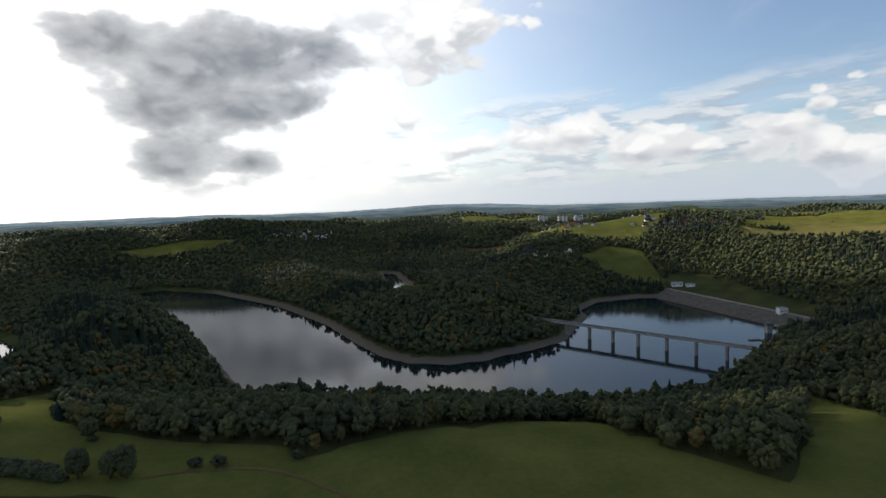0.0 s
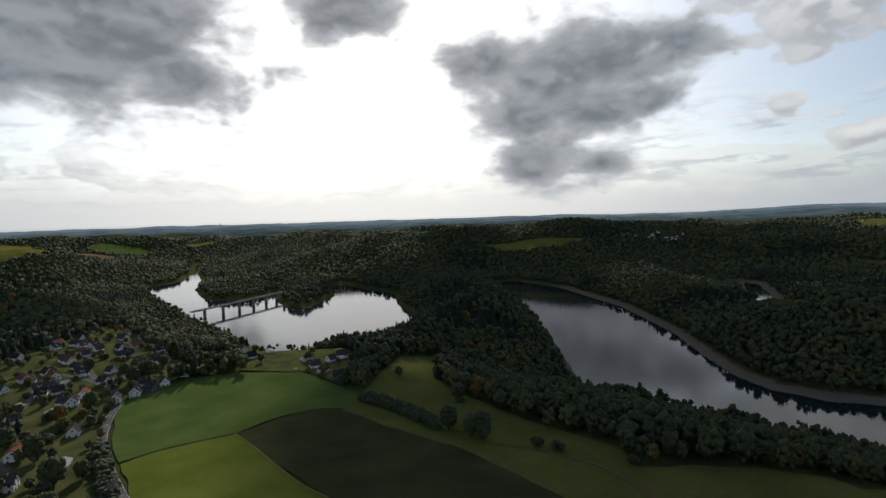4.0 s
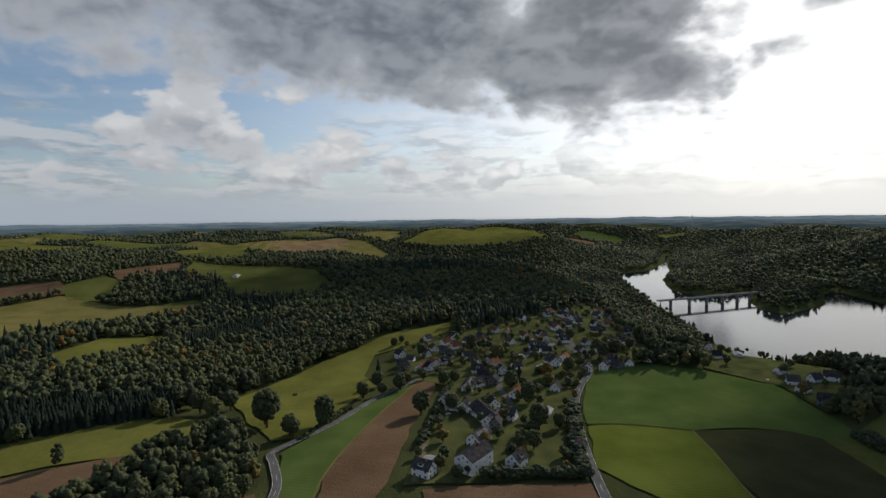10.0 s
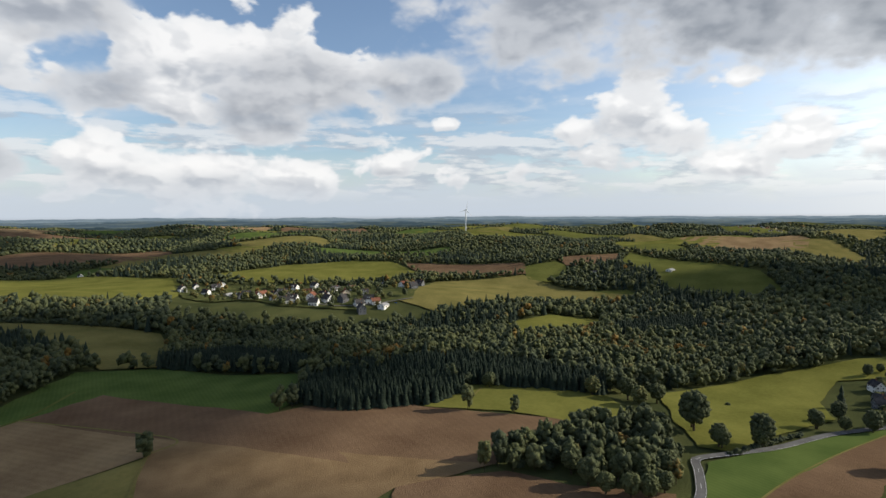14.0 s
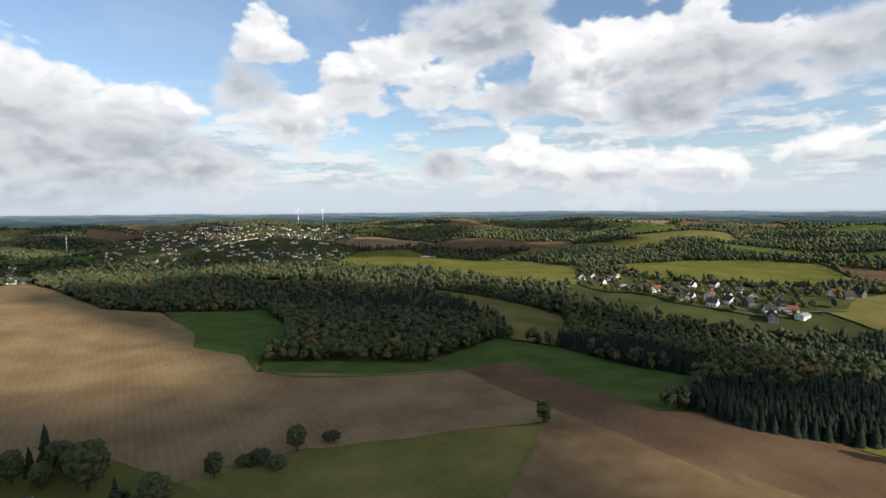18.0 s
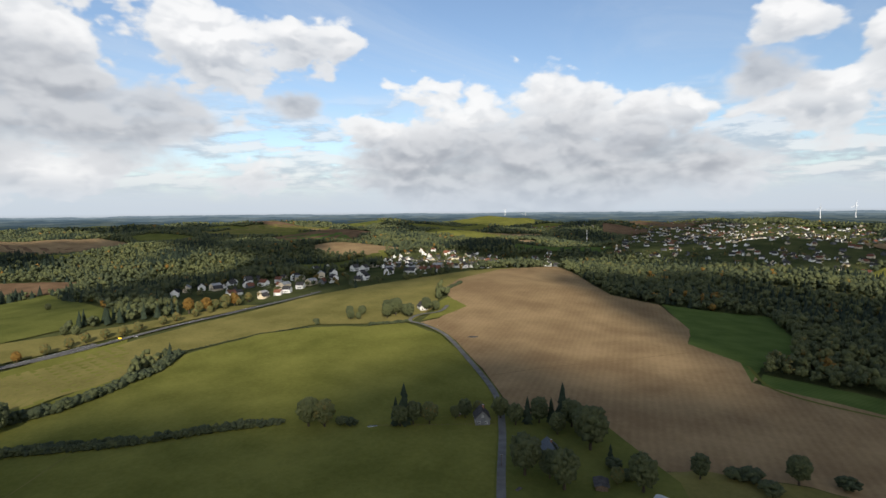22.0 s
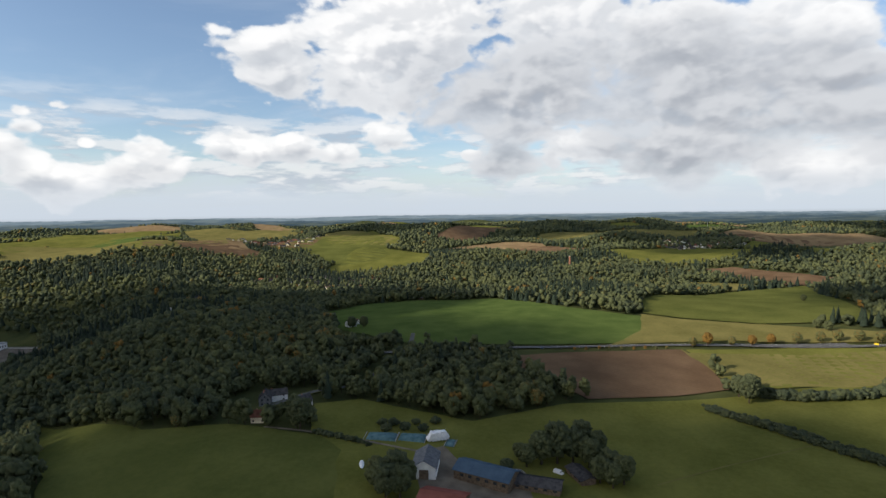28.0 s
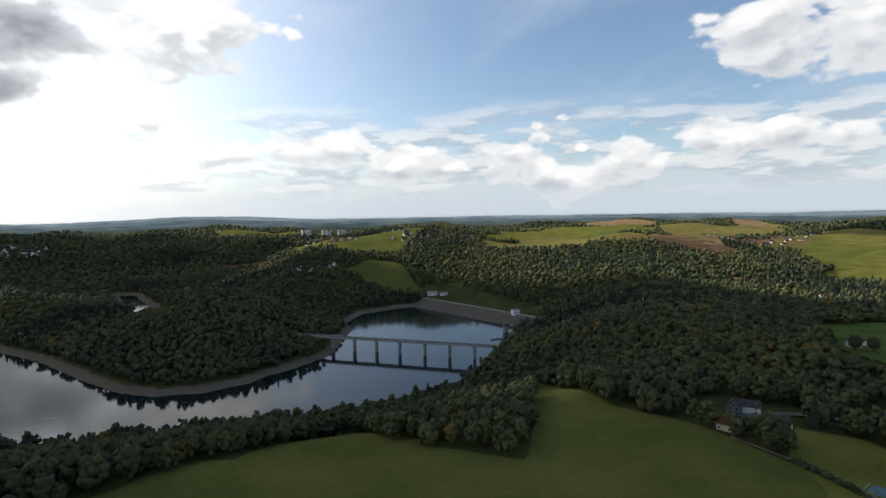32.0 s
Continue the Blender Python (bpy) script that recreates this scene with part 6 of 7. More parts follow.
def turbine(label, x, y, hub, blade, spin, face):
    t = empty("wind_turbine", label, "wind turbine", "far wind turbines")
    part("tower", cone(hub * 0.028, hub * 0.014, hub), M_WHITE, t)
    part("nacelle", boxes((-hub * 0.02, -hub * 0.05, hub - hub * 0.018, hub * 0.02, hub * 0.05, hub + hub * 0.025)), M_WHITE, t)
    hubob = part("rotor_hub", boxes((-hub * 0.018, -hub * 0.075, hub - hub * 0.018, hub * 0.018, -hub * 0.05, hub + hub * 0.018)), M_WHITE, t)
    for k in range(3):
        bm = bmesh.new()
        for w, z in ((0.05, 0.0), (0.09, 0.18), (0.02, 1.0)):
            for dx, dy in ((-w / 2, 0), (0, -w / 5), (w / 2, 0), (0, w / 5)):
                bm.verts.new((dx * blade * 0.6, dy * blade * 0.6, z * blade))
        bm.verts.ensure_lookup_table()
        for q in range(2):
            for j in range(4):
                a, b = q * 4 + j, q * 4 + (j + 1) % 4
                bm.faces.new((bm.verts[a], bm.verts[b], bm.verts[b + 4], bm.verts[a + 4]))
        bm.transform(Matrix.Translation((0, -hub * 0.063, hub)) @ Matrix.Rotation(radians(spin + 120 * k), 4, "Y"))
        part("blade", bm, M_WHITE, hubob)
    t.matrix_basis = pose(x, y, ground_z(x, y) - 4, 0, 0, face)
    return t


for label, (x, y), hub_height, spin in (("white wind turbine above far fields", (-2695, -1860), 40 / 954, 15), ("white wind turbine on the far ridge", (2420, -4056), 16 / 954, 40), ("white wind turbine on the far ridge", (2279, -4109), 11 / 954, 70), ("white wind turbine on the far ridge", (2246, -4103), 12 / 954, 10), ("far pale wind turbine past the town", (188, -4405), 20 / 954, 0), ("far pale wind turbine past the town", (-1, -4424), 22 / 954, 0)):
    d = math.hypot(x, y)
    turbine(label, x, y, d * hub_height, d * hub_height * 0.36, spin, facing(x, y, 12))


def mast(label, x, y, h, bands):
    m = empty("mast", label, "mast")
    part("pole", cone(h * 0.022, h * 0.01, h, 8), M_METAL, m)
    for z in bands:
        part("platform", cone(h * 0.04, h * 0.04, h * 0.025, 8, h * z), M_METAL, m)
    m.matrix_basis = pose(x, y, ground_z(x, y) - 7)
    return m


for label, (x, y), k in (("grey radio mast rising from the town woods", (811, -1964), 32), ("grey radio mast above the hill", (3335, -483), 16), ("thin far mast on the horizon", (-3774, 479), 9), ("thin mast beside woods", (-3608, 4159), 14), ("far mast by the lake hills", (-3298, 2046), 30)):
    mast(label, x, y, k / 954 * math.hypot(x, y), (0.55, 0.75, 0.9))
for label, (x, y), k, mat in (("tall brick factory chimney in the valley", (1461, 119), 24, M_BRICK), ("white slim tower among trees", (671, 670), 16, M_WHITE)):
    h = k / 954 * math.hypot(x, y)
    c = empty("chimney_stack", label, "chimney")
    part("stack", cone(h * 0.085, h * 0.055, h, 12), mat, c)
    part("rim", cone(h * 0.065, h * 0.065, h * 0.04, 12, h), M_CONCRETE, c)
    c.matrix_basis = pose(x, y, ground_z(x, y) - 1)

# ---- single trees, bushes, hedges ----
def lone_tree(name, label, tall, wide, tone, clumps, low=0.07, conifer=False, bush=False):
    t = empty(name, label, "bush" if bush else "tree")
    at = np.zeros((1, 3))
    if conifer:
        leafy("crown", cone_crowns(at, np.array([tall]), np.array([wide]), np.array([tone]), 8, 11), M_NEEDLES, t)
    else:
        leafy("crown", clump_crowns(at, np.array([tall]), np.array([wide]), np.array([tone]), clumps, OCTA, low), M_LEAVES, t)
    if not bush:
        bm = cone(0.45, 0.16, tall * 0.6, 7, -0.4)
        for k in range(4):
            b = cone(0.14, 0.05, tall * 0.3, 5)
            b.transform(Matrix.Translation((0, 0, tall * (0.28 + 0.06 * k))) @ Matrix.Rotation(k * 1.7, 4, "Z") @ Matrix.Rotation(0.8, 4, "X"))
            me = bpy.data.meshes.new("limb")
            b.to_mesh(me)
            bm.from_mesh(me)
            b.free()
            bpy.data.meshes.remove(me)
        part("trunk", bm, M_BARK, t)
    return t


BROAD = [lone_tree("tree", "round green broadleaved tree in the open", 13, 5.0, 0.28, 290), lone_tree("tree", "dark green field tree with uneven crown", 15, 5.4, 0.18, 300), lone_tree("tree", "light green tree turning yellow", 12, 4.4, 0.36, 290)]
AUTUMN = [lone_tree("tree", "orange-leaved autumn tree in the open", 10, 3.8, 0.86, 240), lone_tree("tree", "yellow-green autumn tree by a road", 9, 3.6, 0.66, 240)]
RUSSET = [lone_tree("tree", "russet-brown autumn field tree with a broad crown", 13, 5.2, 0.6, 290), lone_tree("tree", "olive-brown tree beginning to turn", 12, 4.8, 0.48, 290)]
SPRUCE = [lone_tree("spruce", "tall dark spruce tree", 17, 3.8, 0.2, 0, conifer=True)]
BUSH = [lone_tree("bush", "rounded dark green field bush", 4.0, 2.8, 0.02, 64, 0.02, bush=True), lone_tree("bush", "brownish rounded bush in rough grass", 3.2, 2.6, 0.2, 64, 0.02, bush=True)]
tree_rng = random.Random(11)


def plant(kinds, xy, size=1.0, group=""):
    k = tree_rng.choice(kinds)
    put(k, xy[0], xy[1], tree_rng.uniform(0, 360), group, size=size * 1.6 * tree_rng.uniform(0.88, 1.12), sink=0.3)


LONE = [
    (BROAD, 1.3, (-402, -83)), (BROAD, 1.0, (-398, -41)), (BROAD, 0.8, (-378, -61)), (BROAD, 0.8, (-470, -14)), (BROAD, 0.9, (-480, 18)), (BROAD, 0.7, (-473, 2)), (BROAD, 0.6, (-668, 19)), (BROAD, 0.6, (-684, 29)), (BROAD, 0.75, (-395, -252)), (BROAD, 0.75, (-395, -248)), (BUSH, 0.6, (-494, -76)),
    (BROAD, 0.8, (-215, 302)), (BROAD, 0.9, (-195, 299)), (BROAD, 0.9, (-187, 298)), (BUSH, 1.2, (-151, 306)), (BUSH, 1.4, (-137, 306)), (BUSH, 1.0, (-92, 312)), (BUSH, 1.2, (-240, 350)), (BROAD, 0.7, (-329, 379)), (BROAD, 0.8, (-244, 353)), (BROAD, 0.9, (-214, 297)), (BROAD, 0.9, (-194, 295)), (BROAD, 0.8, (-184, 294)), (BUSH, 1.6, (-251, 312)), (BUSH, 1.6, (-265, 313)), (BUSH, 1.6, (-236, 305)),
    (BROAD, 0.95, (182, -319)), (SPRUCE, 0.8, (176, -325)), (BROAD, 1.0, (170, -331)), (SPRUCE, 0.95, (159, -344)), (SPRUCE, 0.8, (164, -337)), (BROAD, 1.5, (126, -314)), (BROAD, 1.4, (138, -331)), (BROAD, 1.2, (149, -338)), (BROAD, 1.0, (152, -322)), (BROAD, 1.5, (144, -263)), (BROAD, 1.35, (119, -261)), (BROAD, 0.9, (131, -268)), (BROAD, 1.3, (84, -283)), (BROAD, 0.8, (63, -315)), (BROAD, 1.0, (19, -339)), (BUSH, 1.5, (-2, -346)), (BUSH, 1.8, (40, -327)), (BUSH, 1.6, (48, -325)), (BUSH, 1.4, (106, -299)), (SPRUCE, 0.45, (110, -305)), (BUSH, 1.6, (30, -318)), (BUSH, 1.5, (95, -292)), (RUSSET, 0.6, (98, -283)),
    (SPRUCE, 1.05, (245, -274)), (BROAD, 1.05, (241, -279)), (SPRUCE, 0.9, (249, -270)), (BROAD, 0.9, (246, -271)), (RUSSET, 1.0, (232, -286)), (RUSSET, 1.25, (300, -235)), (RUSSET, 1.0, (290, -241)), (BUSH, 1.4, (282, -250)), (BUSH, 1.2, (275, -252)), (BROAD, 0.75, (217, -308)), (RUSSET, 0.7, (212, -318)), (RUSSET, 0.9, (196, -322)), (BROAD, 0.7, (222, -303)),
    (BROAD, 0.7, (515, -474)), (BROAD, 0.8, (505, -486)), (BROAD, 1.3, (468, -510)), (BROAD, 1.2, (467, -493)), (BROAD, 1.25, (447, -512)), (BROAD, 0.9, (442, -562)), (BROAD, 0.95, (452, -553)), (BUSH, 1.2, (536, -436)), (AUTUMN, 1.6, (745, -381)), (AUTUMN, 1.4, (731, -388)), (AUTUMN, 1.7, (731, -399)), (AUTUMN, 1.5, (731, -412)), (AUTUMN, 1.6, (734, -431)), (AUTUMN, 1.5, (733, -444)), (AUTUMN, 1.3, (740, -472)),
    (AUTUMN, 1.3, (-595, -196)), (AUTUMN, 1.4, (-617, -193)), (AUTUMN, 1.2, (-609, -177)), (AUTUMN, 1.4, (-630, -173)), (AUTUMN, 1.3, (-634, -161)), (AUTUMN, 1.4, (-654, -153)), (RUSSET, 1.2, (-642, -140)), (AUTUMN, 1.3, (-672, -133)), (RUSSET, 1.1, (-689, -124)), (AUTUMN, 1.2, (-699, -93)), (RUSSET, 1.0, (-532, -218)), (RUSSET, 1.1, (-529, -177)), (RUSSET, 1.0, (-432, -130)), (BROAD, 1.0, (-444, -143)), (BROAD, 0.9, (-453, -122)), (RUSSET, 0.9, (-432, -169)),
    (AUTUMN, 0.9, (334, 410)), (AUTUMN, 1.0, (375, 469)), (AUTUMN, 0.9, (314, 326)), (RUSSET, 1.0, (412, 550)), (AUTUMN, 0.7, (294, 294)), (RUSSET, 0.9, (328, 368)), (RUSSET, 1.0, (345, 450)), (RUSSET, 0.9, (300, 340)), (BROAD, 1.0, (334, 46)), (BROAD, 1.05, (345, 35)), (BROAD, 1.0, (353, 21)), (BROAD, 0.9, (349, 11)), (BROAD, 0.8, (325, 57)),
    (BROAD, 1.1, (502, -108)), (BROAD, 0.9, (505, -100)), (BUSH, 1.6, (543, -229)), (BROAD, 0.8, (469, -512)), (BROAD, 0.9, (485, -512)), (BROAD, 0.8, (462, -520)), (BROAD, 0.8, (449, -567)), (BROAD, 0.7, (454, -562)), (BROAD, 0.7, (503, -464)), (BROAD, 0.6, (495, -470)), (BUSH, 1.0, (526, -430)), (BUSH, 1.0, (1187, -203)), (BROAD, 0.8, (1215, -199)), (BROAD, 0.8, (752, -231)), (BROAD, 0.8, (742, -240)), (BROAD, 0.7, (1012, -291)),
    (BROAD, 1.15, (258, 120)), (BROAD, 1.15, (257, 109)), (RUSSET, 1.0, (267, 128)), (BROAD, 0.95, (268, 110)), (BROAD, 1.0, (317, 51)), (BROAD, 1.2, (324, 43)), (BROAD, 1.2, (329, 34)), (BROAD, 1.1, (334, 25)), (BROAD, 1.0, (330, 15)), (BUSH, 1.5, (311, 62)), (BROAD, 0.7, (335, 216)), (BUSH, 1.0, (361, 124)), (BUSH, 1.2, (347, 151)), (BUSH, 1.2, (345, 159)), (BUSH, 1.0, (355, 137)), (BROAD, 0.9, (311, 8)), (BROAD, 0.9, (307, 1)),
    (BROAD, 1.2, (-409, -86)), (BROAD, 1.0, (-379, -63)), (BROAD, 0.9, (-395, -42)), (BROAD, 0.8, (-470, -15)), (BROAD, 0.9, (-614, -87)), (BROAD, 0.8, (-503, -2)), (AUTUMN, 1.5, (-611, -188)), (AUTUMN, 1.3, (-591, -170)), (AUTUMN, 1.3, (-602, -196)), (AUTUMN, 1.2, (-670, -125)), (AUTUMN, 1.1, (-653, -68)), (BROAD, 1.0, (-402, 31)), (BROAD, 0.8, (-406, 55)), (SPRUCE, 0.7, (-547, -1)), (BROAD, 0.9, (-613, 49)), (BROAD, 0.9, (-611, 107)), (BROAD, 0.8, (-719, 166)), (BROAD, 0.8, (-612, 226)), (BROAD, 0.8, (-561, 237)), (BROAD, 0.8, (-555, 273)), (BROAD, 0.7, (-327, 97)), (BROAD, 0.7, (-529, 176)),
    (RUSSET, 0.95, (262, 126)), (BROAD, 1.1, (263, 114)), (BROAD, 1.0, (252, 115)), (BUSH, 1.3, (342, 140)), (BUSH, 1.3, (336, 152)), (BUSH, 1.2, (345, 128)), (BROAD, 1.1, (321, 3)), (BROAD, 1.0, (314, -5)), (BROAD, 1.2, (491, -105)), (BROAD, 1.1, (847, -10)), (BROAD, 1.0, (653, 343)), (BROAD, 1.0, (667, 332)), (BROAD, 1.1, (319, 210)),
    (AUTUMN, 1.3, (-556, 126)), (AUTUMN, 1.0, (-459, 150)), (BROAD, 0.9, (-454, 114)), (BROAD, 0.8, (-413, 118)), (BROAD, 1.0, (-358, 110)), (BROAD, 0.8, (-359, 125)), (SPRUCE, 0.6, (-488, 125)), (SPRUCE, 0.6, (-482, 129)), (BROAD, 0.8, (-482, 58)), (BROAD, 0.8, (-486, 69)), (BROAD, 0.8, (-488, 18)), (BROAD, 0.8, (-505, 26)), (BROAD, 0.9, (-527, 230)), (BROAD, 0.9, (-532, 245)), (BROAD, 0.9, (-495, 182)), (AUTUMN, 1.0, (-480, 155)),
]
for kinds, size, (x, y) in LONE:
    plant(kinds, (x, y), size, "single trees and bushes")
BIG_CLUMP = [(-286, -124), (-277, -110), (-274, -99), (-278, -87), (-282, -79), (-293, -74), (-298, -115), (-293, -99), (-299, -87), (-315, -79), (-314, -109), (-320, -97), (-338, -79), (-275, -152), (-282, -137)]
for k, (x, y) in enumerate(BIG_CLUMP):
    plant(BROAD[:1] + RUSSET[1:] + BROAD[2:] if k < 13 else BUSH[:1], (x, y), 0.84 if k < 13 else 1.1, "clump of trees by the road")
AVENUE = [(0, (667, -99)), (1, (673, -125)), (0, (676, -146)), (0, (685, -167)), (1, (691, -194)), (1, (697, -218)), (1, (701, -236)), (1, (700, -256)), (1, (697, -275)), (1, (698, -293)), (1, (701, -324)), (1, (704, -343)), (1, (709, -371)), (1, (716, -396)), (1, (722, -422)), (1, (728, -448)), (1, (659, -83))]
for k, (x, y) in AVENUE:
    plant([AUTUMN[k]], (x, y), 1.05, "avenue trees along the main road")
SAPLINGS = [(622, 18), (625, 7), (627, -6), (629, -19), (634, -31), (637, -43), (640, -54), (615, 32), (610, 44)]
for x, y in SAPLINGS:
    plant(AUTUMN, (x, y), 0.35, "young trees along the main road")
HEDGES = [
    ([(465, -70), (429, -112), (389, -147), (352, -192), (321, -226)], 4.5, 1.1), ([(507, -117), (506, -148), (516, -187), (531, -215), (536, -235), (571, -278)], 3.6, 1.6), ([(580, -286), (558, -370), (523, -423)], 7.0, 0.4), ([(465, -461), (435, -495)], 3.0, 0.7), ([(499, -644), (514, -722)], 4.0, 0.9),
    ([(-317, 322), (-276, 316), (-231, 302)], 3.5, 1.2), ([(-315, 315), (-275, 311), (-222, 296)], 3.5, 1.2), ([(-296, 60), (-293, 86), (-289, 117)], 2.6, 1.1), ([(-459, 126), (-452, 172)], 3.0, 0.6), ([(-396, 150), (-332, 127), (-296, 117)], 3.0, 1.3), ([(-479, 63), (-398, 41), (-344, 26)], 4.0, 0.8), ([(-444, -22), (-415, -34), (-369, -54)], 4.0, 0.6),
    ([(-198, -951), (-248, -872), (-318, -770), (-355, -724)], 6.0, 1.5), ([(-281, -870), (-328, -842), (-378, -761)], 6.0, 1.6), ([(314, 194), (314, 177), (310, 154)], 4.0, 0.7), ([(474, -70), (453, -99), (425, -128), (392, -157)], 4.0, 0.7),
]
for pts, gap, size in HEDGES:
    line = spline(pts, gap * 0.42)
    at = np.array([(q.x + tree_rng.uniform(-1, 1), q.y + tree_rng.uniform(-1, 1), 0) for q in line])
    at[:, 2] = land(at[:, 0], at[:, 1])
    k = np.array([tree_rng.uniform(0.6, 1.15) for _ in line]) * size
    tone = np.array([tree_rng.choice((-0.05, 0.0, 0.08, 0.22)) for _ in line])
    tagged(leafy("hedge", clump_crowns(at, 6.0 * k, 4.4 * k, tone, 15, OCTA, 0.0), M_LEAVES), "ragged field hedge of dark green bushes", "hedge", "field hedges")
# garden trees among the houses
for key, count, size in (("lake_village", 300, 0.8), ("hamlet", 26, 0.95), ("valley_village", 230, 1.15), ("road_village", 230, 1.1), ("hill_town", 750, 1.2), ("edge_town", 170, 1.15)):
    ring = VILLAGES[key]
    xs, ys = [p[0] for p in ring], [p[1] for p in ring]
    got = []
    while len(got) < count:
        x, y = tree_rng.uniform(min(xs), max(xs)), tree_rng.uniform(min(ys), max(ys))
        if inside_ring(np.array([x]), np.array([y]), ring)[0]:
            got.append((x, y, 0))
    at = np.array(got)
    at[:, 2] = land(at[:, 0], at[:, 1])
    k = np.array([tree_rng.uniform(0.7, 1.2) for _ in got]) * size
    tone = np.array([tree_rng.choice((0.15, 0.25, 0.35, 0.5, 0.62, 0.74)) for _ in got])
    near = key in ("lake_village", "hamlet", "valley_village")
    tagged(leafy("garden_trees", clump_crowns(at, 12 * k, 4.6 * k, tone, 30 if near else 7, OCTA, 0.15), M_LEAVES), "green and yellow garden trees among the houses", "trees", kind="stuff")
    v, f = trunks(at, 12 * k)
    tagged(mesh_object("garden_tree_trunks", v, f, M_BARK), "brown trunks of the garden trees", "tree trunks", kind="stuff")

# ---- unseen clouds added toward the sun, to shade parts of the land ----
M_SHADE_CLOUD = material("cloud", (0.7, 0.7, 0.7), (0.85, 0.85, 0.85), 0.002, 1.0)
SHADED = [(250, -950, 300, 230), (966, -870, 350, 300), (105, 990, 705, 705), (-470, 640, 280, 170), (-960, 1395, 495, 495), (-300, 2150, 800, 420), (900, 2050, 420, 300), (390, 60, 230, 180), (-105, 362, 285, 165), (-225, 335, 165, 112), (-195, 255, 140, 100), (105, 225, 270, 150), (90, -165, 390, 195), (60, -352, 255, 135), (-90, -645, 375, 330), (428, 245, 285, 222), (645, 495, 390, 345), (-390, -1875, 780, 300), (1050, -495, 270, 180), (-1080, 90, 255, 390)]
cloud_rng = np.random.default_rng(3)
# more shading clouds at random over the far land, none low enough to see
for k in range(150):
    b, d = cloud_rng.uniform(0, 2 * np.pi), math.sqrt(cloud_rng.uniform(1400 ** 2, 3900 ** 2))
    if 250 < math.degrees(b) < 285 and d < 2200:
        continue
    cx, cy = np.array([-math.sin(b) * d, math.cos(b) * d]) + np.array(toward(SUN_BEARING, 0)[:2]) * 2650 / math.tan(radians(SUN_HEIGHT))
    if math.atan2(2500, math.hypot(cx, cy)) < radians(25.5):
        continue
    SHADED.append((-math.sin(b) * d, math.cos(b) * d, cloud_rng.uniform(250, 480), cloud_rng.uniform(220, 400)))
for x, y, rx, ry in SHADED:
    far = toward(SUN_BEARING, SUN_HEIGHT) * (2650 / math.sin(radians(SUN_HEIGHT)))
    n = 18
    a, r = cloud_rng.uniform(0, 2 * np.pi, n), np.sqrt(cloud_rng.uniform(0, 1, n))
    vs, fs = [], []
    for k in range(n):
        q = cloud_rng.uniform(0.3, 0.46)
        c = np.array([np.cos(a[k]) * r[k] * rx * 0.75, np.sin(a[k]) * r[k] * ry * 0.75, cloud_rng.uniform(-20, 20)])
        vs.append(ICO[0] * (1 + cloud_rng.uniform(-0.2, 0.2, (len(ICO[0]), 1))) * np.array([rx * q, ry * q, min(rx, ry) * q * 0.45]) + c)
        fs.append(ICO[1] + k * len(ICO[0]))
    cl = mesh_object("cloud", np.concatenate(vs) + np.array([x + far.x, y + far.y, far.z]), np.concatenate(fs), M_SHADE_CLOUD, flat=False)
    tagged(cl, "unseen cloud added high up to shade the land", "cloud", kind="stuff")

# ---- the distance: ridges behind everything, with haze painted into their glow ----
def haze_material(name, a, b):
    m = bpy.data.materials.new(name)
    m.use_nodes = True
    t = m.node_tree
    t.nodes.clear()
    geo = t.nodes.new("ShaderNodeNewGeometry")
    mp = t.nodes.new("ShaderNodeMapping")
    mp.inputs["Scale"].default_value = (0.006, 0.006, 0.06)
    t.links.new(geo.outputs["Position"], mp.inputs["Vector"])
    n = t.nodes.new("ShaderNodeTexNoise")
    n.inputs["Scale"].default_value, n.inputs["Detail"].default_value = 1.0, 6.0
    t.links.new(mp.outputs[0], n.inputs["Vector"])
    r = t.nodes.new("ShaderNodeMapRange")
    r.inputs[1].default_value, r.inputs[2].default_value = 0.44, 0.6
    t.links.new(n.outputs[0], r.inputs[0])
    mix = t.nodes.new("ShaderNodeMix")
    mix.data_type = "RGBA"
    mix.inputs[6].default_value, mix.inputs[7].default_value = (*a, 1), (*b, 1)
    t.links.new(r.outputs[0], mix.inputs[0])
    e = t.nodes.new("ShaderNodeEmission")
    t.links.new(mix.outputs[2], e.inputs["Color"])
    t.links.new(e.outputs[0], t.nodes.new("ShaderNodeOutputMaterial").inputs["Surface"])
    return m


